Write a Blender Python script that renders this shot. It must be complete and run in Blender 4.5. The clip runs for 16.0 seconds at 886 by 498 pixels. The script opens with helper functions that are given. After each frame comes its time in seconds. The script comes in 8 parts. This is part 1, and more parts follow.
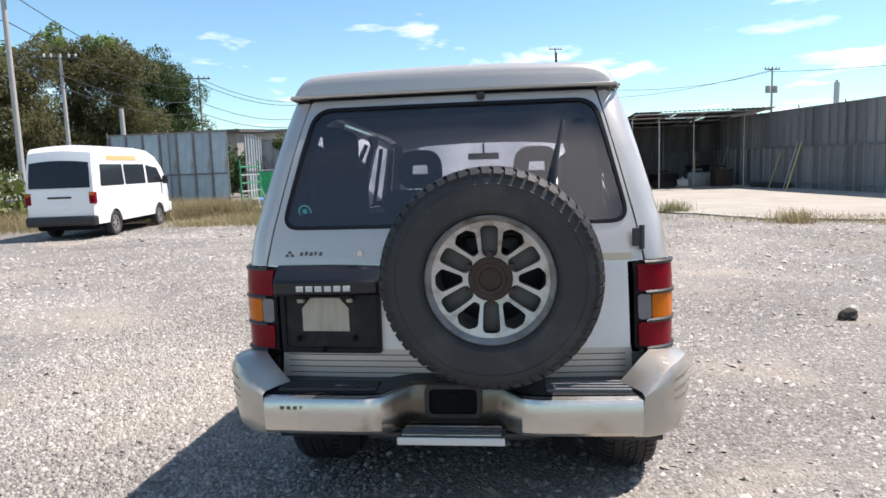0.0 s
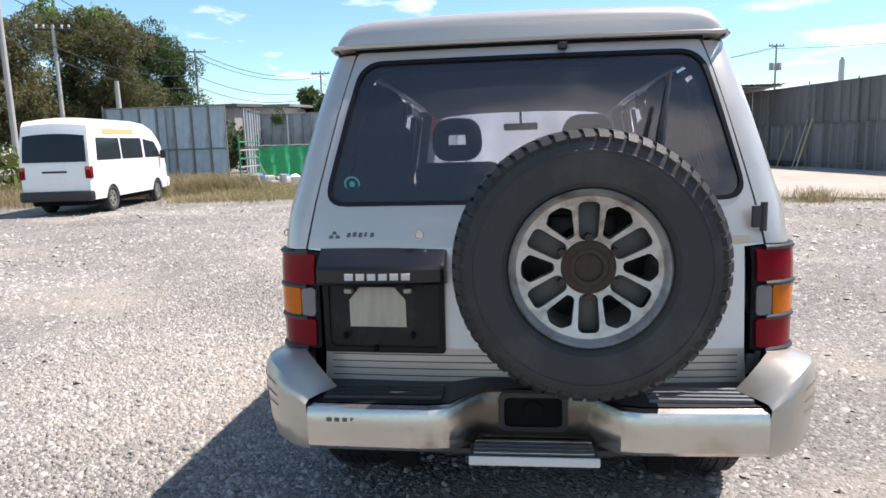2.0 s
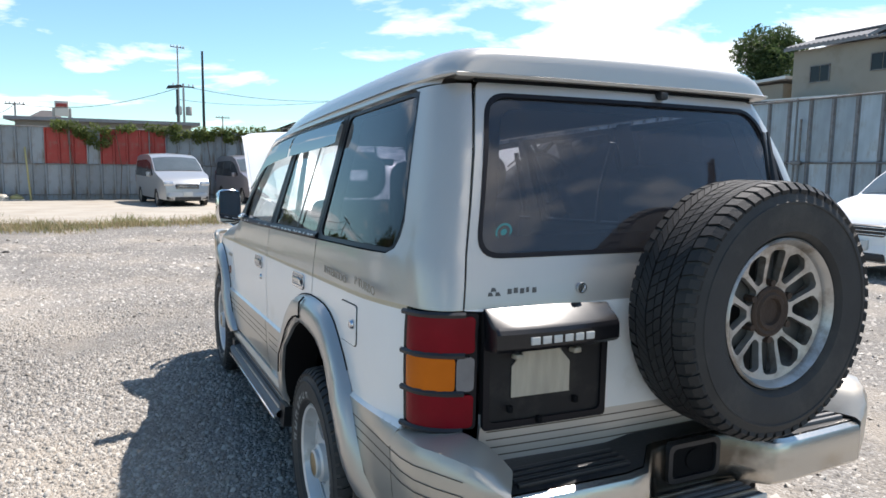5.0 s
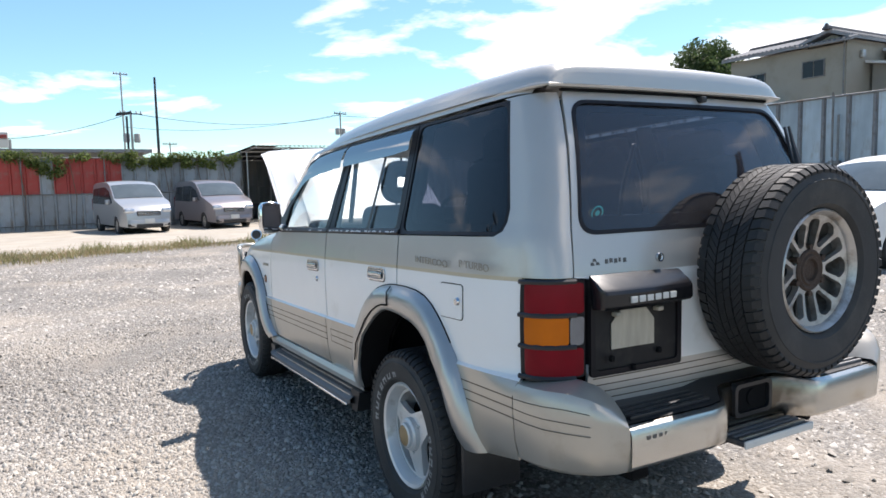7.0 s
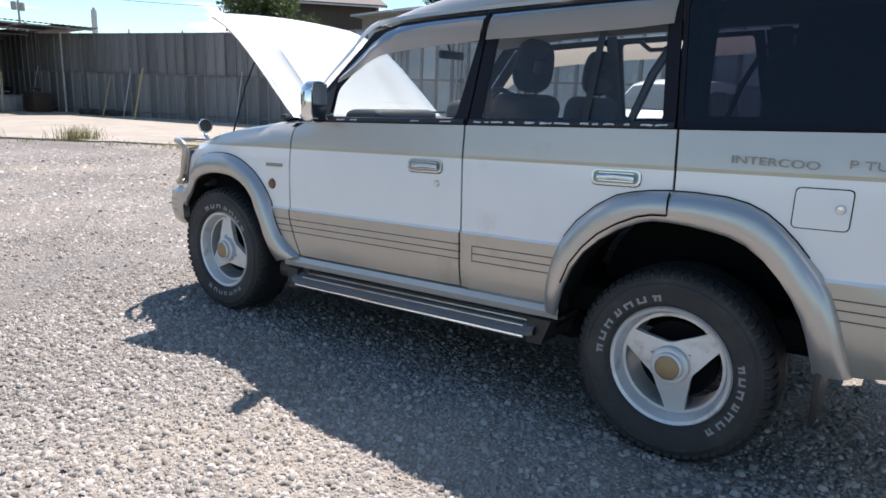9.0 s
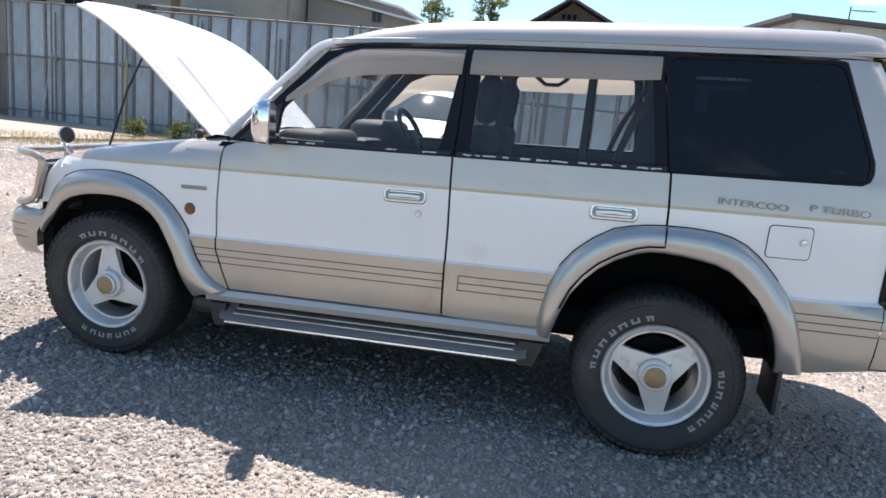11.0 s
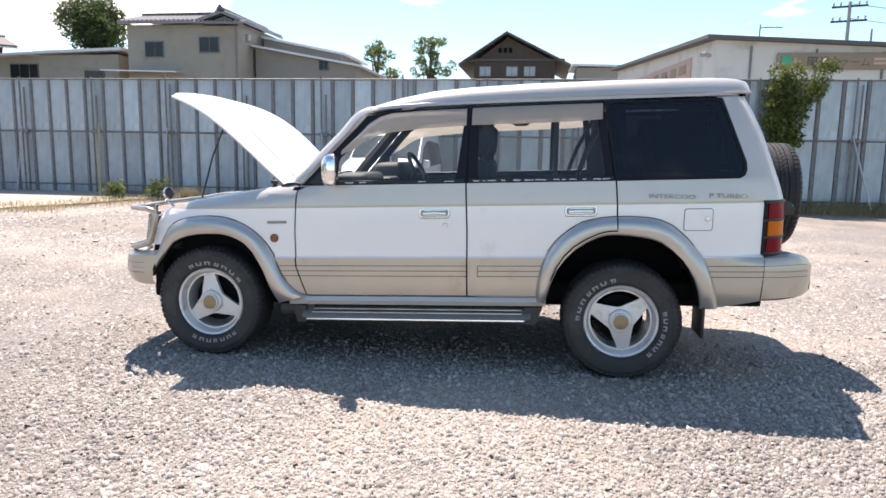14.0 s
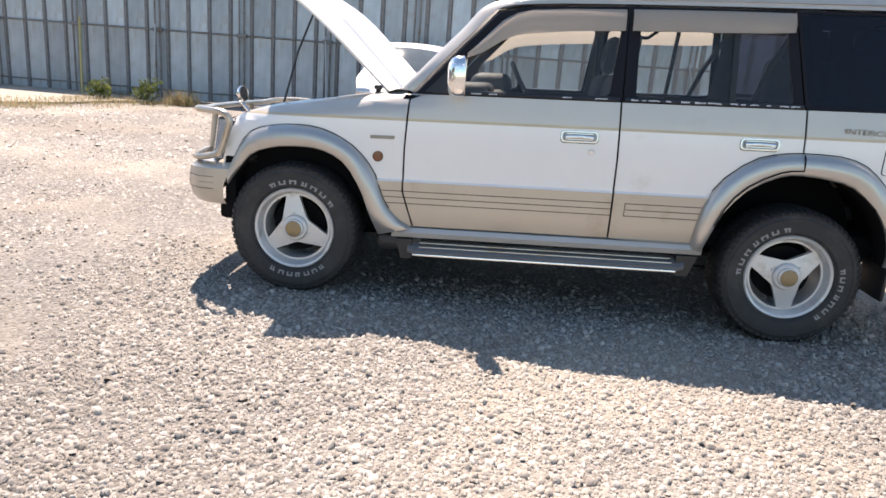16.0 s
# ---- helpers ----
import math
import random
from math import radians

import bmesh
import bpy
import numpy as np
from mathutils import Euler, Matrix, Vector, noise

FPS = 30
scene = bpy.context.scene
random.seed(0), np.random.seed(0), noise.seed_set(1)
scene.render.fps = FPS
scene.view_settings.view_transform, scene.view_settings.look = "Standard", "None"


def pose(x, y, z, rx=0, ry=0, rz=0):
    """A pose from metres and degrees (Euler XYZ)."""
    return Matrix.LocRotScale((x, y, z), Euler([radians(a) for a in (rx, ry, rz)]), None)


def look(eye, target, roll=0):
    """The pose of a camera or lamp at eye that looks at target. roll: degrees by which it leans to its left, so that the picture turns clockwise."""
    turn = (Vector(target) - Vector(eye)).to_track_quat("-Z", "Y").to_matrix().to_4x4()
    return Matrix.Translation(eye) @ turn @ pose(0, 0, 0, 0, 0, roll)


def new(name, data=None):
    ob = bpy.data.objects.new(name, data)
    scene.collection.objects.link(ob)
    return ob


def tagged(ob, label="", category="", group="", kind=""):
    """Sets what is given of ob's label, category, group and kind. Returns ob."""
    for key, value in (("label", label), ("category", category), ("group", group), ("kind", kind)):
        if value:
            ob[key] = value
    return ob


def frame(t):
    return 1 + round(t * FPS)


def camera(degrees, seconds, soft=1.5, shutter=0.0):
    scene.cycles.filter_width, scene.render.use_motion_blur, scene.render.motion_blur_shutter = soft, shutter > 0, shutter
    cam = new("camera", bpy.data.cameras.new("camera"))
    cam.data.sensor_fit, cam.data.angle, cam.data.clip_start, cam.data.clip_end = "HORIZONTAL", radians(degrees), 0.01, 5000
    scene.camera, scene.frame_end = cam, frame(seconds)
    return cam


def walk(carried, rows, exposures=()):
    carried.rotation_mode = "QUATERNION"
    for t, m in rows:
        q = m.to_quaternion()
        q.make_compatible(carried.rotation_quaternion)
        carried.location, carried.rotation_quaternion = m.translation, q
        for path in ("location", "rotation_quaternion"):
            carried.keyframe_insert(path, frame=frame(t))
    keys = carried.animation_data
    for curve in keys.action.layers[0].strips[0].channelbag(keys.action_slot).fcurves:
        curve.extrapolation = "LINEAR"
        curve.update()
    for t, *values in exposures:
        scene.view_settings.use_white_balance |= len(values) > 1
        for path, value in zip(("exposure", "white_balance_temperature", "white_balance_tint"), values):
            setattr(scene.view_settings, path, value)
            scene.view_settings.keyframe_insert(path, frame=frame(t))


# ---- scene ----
cam = camera(66.3, 16.0, soft=1.6)
PATH = [
    (0, (0.262, -3.403, 1.514), (0.034, -1.432, 1.265), -2.0),
    (0.5, (0.29, -3.399, 1.51), (0.082, -1.426, 1.258), -2.5),
    (1, (0.294, -3.38, 1.501), (0.082, -1.41, 1.225), -2.4),
    (1.5, (0.197, -3.262, 1.48), (-0.106, -1.315, 1.14), -2.1),
    (2, (-0.03, -3.021, 1.48), (-0.249, -1.058, 1.165), -1.7),
    (2.5, (-0.257, -2.741, 1.519), (-0.431, -0.768, 1.243), -1.1),
    (3, (-0.55, -2.548, 1.517), (-0.539, -0.562, 1.281), -1.9),
    (3.5, (-0.798, -2.377, 1.539), (-0.495, -0.401, 1.468), -1.7),
    (4, (-1.072, -2.266, 1.565), (-0.499, -0.35, 1.505), 0.8),
    (4.5, (-1.333, -2.375, 1.529), (-0.599, -0.522, 1.367), 1.4),
    (4.7, (-1.413, -2.432, 1.525), (-0.623, -0.608, 1.303), 1.5),
    (6.8, (-1.978, -2.709, 1.482), (-0.984, -0.991, 1.238), -2.0),
    (7, (-2.11, -2.613, 1.453), (-1.136, -0.875, 1.269), -1.4),
    (7.5, (-2.421, -2.233, 1.329), (-1.44, -0.526, 0.976), -1.7),
    (8, (-2.757, -1.681, 1.324), (-1.7, -0.088, 0.735), 1.1),
    (8.5, (-3.072, -1.212, 1.331), (-1.831, 0.271, 0.821), -2.7),
    (9, (-3.297, -0.723, 1.333), (-1.724, 0.431, 0.891), 2.2),
    (9.5, (-3.418, -0.288, 1.358), (-1.711, 0.618, 0.843), 1.6),
    (9.7, (-3.393, -0.17, 1.394), (-1.656, 0.669, 0.866), 5.7),
    (11.8, (-4.281, 0.519, 1.407), (-2.335, 0.775, 1.026), 2.6),
    (12, (-4.417, 0.514, 1.396), (-2.473, 0.815, 1.035), 2.6),
    (12.5, (-4.732, 0.575, 1.409), (-2.782, 0.857, 1.068), 1.3),
    (13, (-4.963, 0.594, 1.413), (-3.016, 0.918, 1.09), 0.7),
    (13.5, (-5.087, 0.553, 1.42), (-3.134, 0.868, 1.125), -0.3),
    (14, (-5.106, 0.541, 1.422), (-3.146, 0.813, 1.13), 0.9),
    (14.5, (-5.08, 0.555, 1.422), (-3.117, 0.822, 1.152), 0.7),
    (15, (-4.995, 0.754, 1.387), (-3.06, 1.12, 1.035), 1.5),
    (15.5, (-4.809, 1.116, 1.342), (-2.852, 1.333, 0.989), 4.0),
    (16, (-4.514, 1.548, 1.301), (-2.587, 1.714, 0.793), 4.5),
]
SKY, SUN = 0.106, 5.0
EXPOSURES = [(0.0, 0.74, 6650, 16), (2.0, 0.84, 6650, 17), (3.0, 0.88, 6600, 14), (4.5, 0.74, 6600, 13), (7.0, 0.82, 6650, 15), (8.0, 0.86, 6600, 16), (8.5, 0.76, 6600, 18), (9.0, 0.74, 6600, 18), (9.7, 0.72, 6650, 18), (12.0, 1.18, 6950, 22), (14.5, 1.17, 7250, 22), (16.0, 1.14, 7550, 22)]
walk(cam, [(t, look(eye, target, roll)) for t, eye, target, roll in PATH], EXPOSURES)

# ---- light: clear noon sky with a few clouds, sun over the right-hand front of the car ----
SUN_WAY = Vector((0.533, 0.244, 1.0)).normalized()
world = bpy.data.worlds.new("sky")
scene.world = world
world.use_nodes = True
wt = world.node_tree
wt.nodes.clear()


def wnode(kind, **sets):
    n = wt.nodes.new(kind)
    for k, v in sets.items():
        n.inputs[k].default_value = v
    return n


sky = wt.nodes.new("ShaderNodeTexSky")
sky.sky_type = "NISHITA"
sky.sun_disc = False
sky.sun_elevation = math.asin(SUN_WAY.z)
sky.sun_rotation = math.atan2(SUN_WAY.x, SUN_WAY.y)
sky.air_density, sky.dust_density, sky.ozone_density = 1.0, 0.15, 3.0
geo = wt.nodes.new("ShaderNodeTexCoord")
sep = wt.nodes.new("ShaderNodeSeparateXYZ")
wt.links.new(geo.outputs["Generated"], sep.inputs[0])
# clouds lie on a far flat layer: the view ray is divided by its height
lift = wt.nodes.new("ShaderNodeMath")
lift.operation = "ADD"
lift.inputs[1].default_value = 0.10
wt.links.new(sep.outputs["Z"], lift.inputs[0])
high = wt.nodes.new("ShaderNodeMath")
high.operation = "MAXIMUM"
high.inputs[1].default_value = 0.04
wt.links.new(lift.outputs[0], high.inputs[0])
flat = wt.nodes.new("ShaderNodeVectorMath")
flat.operation = "DIVIDE"
wt.links.new(geo.outputs["Generated"], flat.inputs[0])
wt.links.new(high.outputs[0], flat.inputs[1])
puff = wnode("ShaderNodeTexNoise", Scale=1.15, Detail=7.0, Roughness=0.55, Distortion=0.25)
wt.links.new(flat.outputs[0], puff.inputs["Vector"])
ramp = wt.nodes.new("ShaderNodeValToRGB")
ramp.color_ramp.elements[0].position, ramp.color_ramp.elements[1].position = 0.575, 0.70
# a larger bank of cloud towards the north-east
bank = wt.nodes.new("ShaderNodeVectorMath")
bank.operation = "DOT_PRODUCT"
bank.inputs[1].default_value = Vector((0.69, 0.66, 0.30)).normalized()
wt.links.new(geo.outputs["Generated"], bank.inputs[0])
swell = wt.nodes.new("ShaderNodeMapRange")
swell.inputs["From Min"].default_value, swell.inputs["From Max"].default_value = 0.93, 1.0
swell.inputs["To Min"].default_value, swell.inputs["To Max"].default_value = 0.0, 0.17
wt.links.new(bank.outputs["Value"], swell.inputs["Value"])
thick = wt.nodes.new("ShaderNodeMath")
wt.links.new(puff.outputs["Fac"], thick.inputs[0])
wt.links.new(swell.outputs[0], thick.inputs[1])
# and another, high in the south behind the car
bank2 = wt.nodes.new("ShaderNodeVectorMath")
bank2.operation = "DOT_PRODUCT"
bank2.inputs[1].default_value = Vector((0.12, -0.72, 0.68)).normalized()
wt.links.new(geo.outputs["Generated"], bank2.inputs[0])
swell2 = wt.nodes.new("ShaderNodeMapRange")
swell2.inputs["From Min"].default_value, swell2.inputs["From Max"].default_value = 0.86, 0.99
swell2.inputs["To Min"].default_value, swell2.inputs["To Max"].default_value = 0.0, 0.13
wt.links.new(bank2.outputs["Value"], swell2.inputs["Value"])
both = wt.nodes.new("ShaderNodeMath")
wt.links.new(thick.outputs[0], both.inputs[0])
wt.links.new(swell2.outputs[0], both.inputs[1])
wt.links.new(both.outputs[0], ramp.inputs[0])
clear = wt.nodes.new("ShaderNodeVectorMath")
clear.operation = "MULTIPLY"
clear.inputs[1].default_value = (0.83, 1.04, 1.02)
wt.links.new(sky.outputs[0], clear.inputs[0])
cloud = wt.nodes.new("ShaderNodeMix")
cloud.data_type = "RGBA"
cloud.inputs["B"].default_value = (9.5, 9.6, 9.8, 1)
wt.links.new(ramp.outputs["Color"], cloud.inputs["Factor"])
wt.links.new(clear.outputs[0], cloud.inputs["A"])
back = wnode("ShaderNodeBackground", Strength=SKY)
wt.links.new(cloud.outputs["Result"], back.inputs["Color"])
wout = wt.nodes.new("ShaderNodeOutputWorld")
wt.links.new(back.outputs[0], wout.inputs[0])

sun = new("sun", bpy.data.lights.new("sun", "SUN"))
sun.data.energy, sun.data.angle, sun.data.color = SUN, radians(0.53), (1.0, 0.955, 0.89)
sun.matrix_world = look(SUN_WAY * 60, (0, 0, 0))

# ---- materials ----
def mat(name, color, rough=0.6, metal=0.0, vary=0.12, scale=6.0, grain=0.0, grain_scale=120.0, coat=0.0, dirt=None, dirt_scale=2.5,
        dirt_cover=0.62, rand=0.0, spec=0.5, stretch=(1, 1, 1)):
    """A surface with a base colour, broad unevenness, fine relief, blotches of dirt and, for repeats, a little difference from piece to piece."""
    m = bpy.data.materials.new(name)
    m.use_nodes = True
    t = m.node_tree
    n, l = t.nodes, t.links
    p = n["Principled BSDF"]
    p.inputs["Roughness"].default_value, p.inputs["Metallic"].default_value = rough, metal
    p.inputs["Coat Weight"].default_value, p.inputs["Coat Roughness"].default_value = coat, 0.06
    p.inputs["Specular IOR Level"].default_value = spec
    co = n.new("ShaderNodeTexCoord")
    mp = n.new("ShaderNodeMapping")
    mp.inputs["Scale"].default_value = stretch
    l.new(co.outputs["Object"], mp.inputs[0])
    broad = n.new("ShaderNodeTexNoise")
    broad.inputs["Scale"].default_value, broad.inputs["Detail"].default_value = scale, 5
    l.new(mp.outputs[0], broad.inputs["Vector"])
    lo = [c * (1 - vary) for c in color]
    hi = [min(1, c * (1 + vary)) for c in color]
    mix = n.new("ShaderNodeMix")
    mix.data_type = "RGBA"
    mix.inputs["A"].default_value, mix.inputs["B"].default_value = (*lo, 1), (*hi, 1)
    l.new(broad.outputs["Fac"], mix.inputs["Factor"])
    out = mix.outputs["Result"]
    if dirt:
        blot = n.new("ShaderNodeTexNoise")
        blot.inputs["Scale"].default_value, blot.inputs["Detail"].default_value = dirt_scale, 8
        blot.inputs["Roughness"].default_value = 0.65
        l.new(mp.outputs[0], blot.inputs["Vector"])
        rp = n.new("ShaderNodeValToRGB")
        rp.color_ramp.elements[0].position, rp.color_ramp.elements[1].position = dirt_cover - 0.1, dirt_cover + 0.08
        l.new(blot.outputs["Fac"], rp.inputs[0])
        d = n.new("ShaderNodeMix")
        d.data_type = "RGBA"
        d.inputs["B"].default_value = (*dirt, 1)
        l.new(rp.outputs["Color"], d.inputs["Factor"])
        l.new(out, d.inputs["A"])
        out = d.outputs["Result"]
    if rand:
        oi = n.new("ShaderNodeObjectInfo")
        mr = n.new("ShaderNodeMapRange")
        mr.inputs["To Min"].default_value, mr.inputs["To Max"].default_value = 1 - rand, 1 + rand
        l.new(oi.outputs["Random"], mr.inputs["Value"])
        hs = n.new("ShaderNodeHueSaturation")
        l.new(mr.outputs[0], hs.inputs["Value"])
        l.new(out, hs.inputs["Color"])
        out = hs.outputs[0]
    l.new(out, p.inputs["Base Color"])
    if grain:
        fine = n.new("ShaderNodeTexNoise")
        fine.inputs["Scale"].default_value, fine.inputs["Detail"].default_value = grain_scale, 3
        l.new(mp.outputs[0], fine.inputs["Vector"])
        b = n.new("ShaderNodeBump")
        b.inputs["Strength"].default_value, b.inputs["Distance"].default_value = grain, 0.01
        l.new(fine.outputs["Fac"], b.inputs["Height"])
        l.new(b.outputs[0], p.inputs["Normal"])
    return m


def glass(name, tint, gloss=1.0, ior=1.5, haze=0.0, film_tone=(0.7, 0.7, 0.7)):
    """A thin pane: tinted clear glass with a mirror gloss that grows at a low angle."""
    m = bpy.data.materials.new(name)
    m.use_nodes = True
    t = m.node_tree
    n, l = t.nodes, t.links
    n.clear()
    clear = n.new("ShaderNodeBsdfTransparent")
    clear.inputs[0].default_value = (*tint, 1)
    shine = n.new("ShaderNodeBsdfGlossy")
    shine.inputs["Roughness"].default_value = 0.015
    shine.inputs["Color"].default_value = (gloss, gloss, gloss, 1)
    fr = n.new("ShaderNodeFresnel")
    fr.inputs["IOR"].default_value = ior
    mx = n.new("ShaderNodeMixShader")
    o = n.new("ShaderNodeOutputMaterial")
    l.new(fr.outputs[0], mx.inputs[0])
    if haze:
        film = n.new("ShaderNodeBsdfDiffuse")
        film.inputs["Color"].default_value = (*film_tone, 1)
        thr = n.new("ShaderNodeBsdfTranslucent")
        thr.inputs["Color"].default_value = (*film_tone, 1)
        both = n.new("ShaderNodeMixShader")
        l.new(film.outputs[0], both.inputs[1])
        l.new(thr.outputs[0], both.inputs[2])
        veil = n.new("ShaderNodeMixShader")
        veil.inputs[0].default_value = haze
        l.new(clear.outputs[0], veil.inputs[1])
        l.new(both.outputs[0], veil.inputs[2])
        clear = veil
    l.new(clear.outputs[0], mx.inputs[1])
    l.new(shine.outputs[0], mx.inputs[2])
    l.new(mx.outputs[0], o.inputs[0])
    return m


def stones_mat(name, tones, rough=0.85, size=0.035, relief=0.6, islands=False, patch_tone=None, patch_most=0.6):
    """Crushed stone: cells of several greys with pits between them, in wide lighter and sandier drifts."""
    m = bpy.data.materials.new(name)
    m.use_nodes = True
    t = m.node_tree
    n, l = t.nodes, t.links
    p = n["Principled BSDF"]
    p.inputs["Roughness"].default_value = rough
    p.inputs["Specular IOR Level"].default_value = 0.3
    co = n.new("ShaderNodeTexCoord")
    rp = n.new("ShaderNodeValToRGB")
    rp.color_ramp.interpolation = "LINEAR"
    while len(rp.color_ramp.elements) < len(tones):
        rp.color_ramp.elements.new(0.5)
    for i, (c, e) in enumerate(zip(tones, rp.color_ramp.elements)):
        e.position, e.color = i / (len(tones) - 1), (*c, 1)
    if islands:
        g = n.new("ShaderNodeNewGeometry")
        l.new(g.outputs["Random Per Island"], rp.inputs[0])
        col = rp.outputs[0]
        fine = n.new("ShaderNodeTexNoise")
        fine.inputs["Scale"].default_value = 90
        l.new(co.outputs["Object"], fine.inputs["Vector"])
        h = fine.outputs["Fac"]
    else:
        v = n.new("ShaderNodeTexVoronoi")
        v.inputs["Scale"].default_value = 1 / size
        l.new(co.outputs["Object"], v.inputs["Vector"])
        sepc = n.new("ShaderNodeSeparateColor")
        l.new(v.outputs["Color"], sepc.inputs[0])
        l.new(sepc.outputs[0], rp.inputs[0])
        col = rp.outputs[0]
        h = v.outputs["Distance"]
    if patch_tone:
        wide = n.new("ShaderNodeTexNoise")
        wide.inputs["Scale"].default_value, wide.inputs["Detail"].default_value = 0.55, 7
        wide.inputs["Roughness"].default_value = 0.6
        l.new(co.outputs["Object"], wide.inputs["Vector"])
        wr = n.new("ShaderNodeValToRGB")
        wr.color_ramp.elements[0].position, wr.color_ramp.elements[1].position = 0.49, 0.64
        wr.color_ramp.elements[1].color = (patch_most, patch_most, patch_most, 1)
        l.new(wide.outputs["Fac"], wr.inputs[0])
        sand = n.new("ShaderNodeMix")
        sand.data_type = "RGBA"
        sand.inputs["B"].default_value = (*patch_tone, 1)
        l.new(wr.outputs[0], sand.inputs["Factor"])
        l.new(col, sand.inputs["A"])
        col = sand.outputs["Result"]
    wide2 = n.new("ShaderNodeTexNoise")
    wide2.inputs["Scale"].default_value, wide2.inputs["Detail"].default_value = 0.42, 5
    l.new(co.outputs["Object"], wide2.inputs["Vector"])
    mr = n.new("ShaderNodeMapRange")
    mr.inputs["From Min"].default_value, mr.inputs["From Max"].default_value = 0.3, 0.7
    mr.inputs["To Min"].default_value, mr.inputs["To Max"].default_value = 0.76, 1.14
    l.new(wide2.outputs["Fac"], mr.inputs["Value"])
    hs = n.new("ShaderNodeHueSaturation")
    l.new(mr.outputs[0], hs.inputs["Value"])
    l.new(col, hs.inputs["Color"])
    l.new(hs.outputs[0], p.inputs["Base Color"])
    b = n.new("ShaderNodeBump")
    b.inputs["Strength"].default_value, b.inputs["Distance"].default_value = relief, size * 0.6
    if not islands:
        b.invert = True
    l.new(h, b.inputs["Height"])
    l.new(b.outputs[0], p.inputs["Normal"])
    return m


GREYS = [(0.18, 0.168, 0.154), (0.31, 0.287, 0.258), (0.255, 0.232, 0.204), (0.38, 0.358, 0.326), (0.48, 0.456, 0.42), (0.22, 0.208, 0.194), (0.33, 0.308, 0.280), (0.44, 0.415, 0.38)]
# bed tones cut to 0.62, the shade between the stones put into the colour
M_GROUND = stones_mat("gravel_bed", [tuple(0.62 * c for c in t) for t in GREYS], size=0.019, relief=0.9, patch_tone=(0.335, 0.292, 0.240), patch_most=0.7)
M_STONE = stones_mat("gravel_stone", GREYS, islands=True, relief=0.25, patch_tone=(0.385, 0.343, 0.288), patch_most=0.35)
M_CONCRETE = mat("old_concrete", (0.345, 0.312, 0.262), 0.9, vary=0.25, scale=0.8, grain=0.35, grain_scale=60, dirt=(0.29, 0.248, 0.195), dirt_scale=0.9, dirt_cover=0.62)
M_SILVER = mat("silver_paint", (0.50, 0.475, 0.44), 0.34, 0.4, vary=0.04, coat=0.5, dirt=(0.42, 0.40, 0.36), dirt_scale=3, dirt_cover=0.70)
M_WHITE = mat("white_paint", (0.78, 0.78, 0.77), 0.3, 0.0, vary=0.03, coat=0.6, dirt=(0.66, 0.64, 0.60), dirt_scale=4, dirt_cover=0.70)
M_BEIGE = mat("champagne_paint", (0.45, 0.42, 0.37), 0.33, 0.5, vary=0.05, coat=0.35, dirt=(0.36, 0.31, 0.25), dirt_scale=3.5, dirt_cover=0.66)
M_FLARE = mat("flare_paint", (0.44, 0.43, 0.412), 0.31, 0.7, vary=0.05, coat=0.4, dirt=(0.38, 0.33, 0.27), dirt_scale=4, dirt_cover=0.68)
M_GOLD = mat("gold_pinstripe", (0.50, 0.43, 0.31), 0.45, 0.2)
# near-black: shade of gaps, wheel housings and underbody put into the colour
M_GAP = mat("gap_and_recess_shade", (0.009, 0.009, 0.010), 0.95, spec=0.1)
M_SURROUND = mat("satin_black_surround", (0.012, 0.011, 0.014), 0.4, spec=0.18)
M_GARNISH = mat("polished_black_garnish", (0.008, 0.008, 0.010), 0.26, spec=0.5, coat=0.0, vary=0.2, scale=12)
M_PLATEBLACK = mat("dusty_black_plastic", (0.017, 0.0165, 0.018), 0.5, spec=0.22, vary=0.3, scale=14, dirt=(0.036, 0.034, 0.031), dirt_scale=7, dirt_cover=0.62)
M_HANDLE = mat("dull_chrome", (0.62, 0.64, 0.67), 0.22, 1.0, vary=0.12, scale=30)
# greyer than the handle, the hollow's shade put into the colour
M_CUP = mat("shaded_handle_cup", (0.27, 0.285, 0.31), 0.4, 0.5)
M_BOARD = mat("ribbed_board_rubber", (0.12, 0.123, 0.13), 0.6, vary=0.2, scale=12, stretch=(4, 0.5, 1))
M_BLACK = mat("black_trim", (0.018, 0.018, 0.02), 0.45, vary=0.3, scale=20, grain=0.1)
M_PLASTIC = mat("grey_plastic", (0.05, 0.05, 0.053), 0.6, vary=0.25, scale=15, grain=0.25, grain_scale=300, dirt=(0.13, 0.12, 0.10), dirt_scale=6, dirt_cover=0.66)
M_RUBBER = mat("tyre_rubber", (0.029, 0.029, 0.030), 0.72, vary=0.25, scale=9, grain=0.15, grain_scale=200, dirt=(0.055, 0.052, 0.048), dirt_scale=5, dirt_cover=0.62)
M_ALLOY = mat("alloy_wheel", (0.50, 0.49, 0.475), 0.38, 0.7, vary=0.12, scale=12, dirt=(0.24, 0.21, 0.18), dirt_scale=9, dirt_cover=0.59)
M_WHEEL = mat("painted_wheel", (0.62, 0.62, 0.62), 0.4, 0.35, vary=0.06, scale=10, dirt=(0.38, 0.36, 0.33), dirt_scale=9, dirt_cover=0.66)
M_STEEL = mat("stained_steel", (0.50, 0.47, 0.42), 0.30, 0.85, vary=0.12, scale=5, grain=0.05, dirt=(0.38, 0.30, 0.21), dirt_scale=6, dirt_cover=0.58)
# pocket floors of the spare wheel, the recess's shade put into a dark alloy
M_POCKET = mat("shaded_pocket_alloy", (0.075, 0.075, 0.072), 0.55, 0.3, vary=0.3, scale=14)
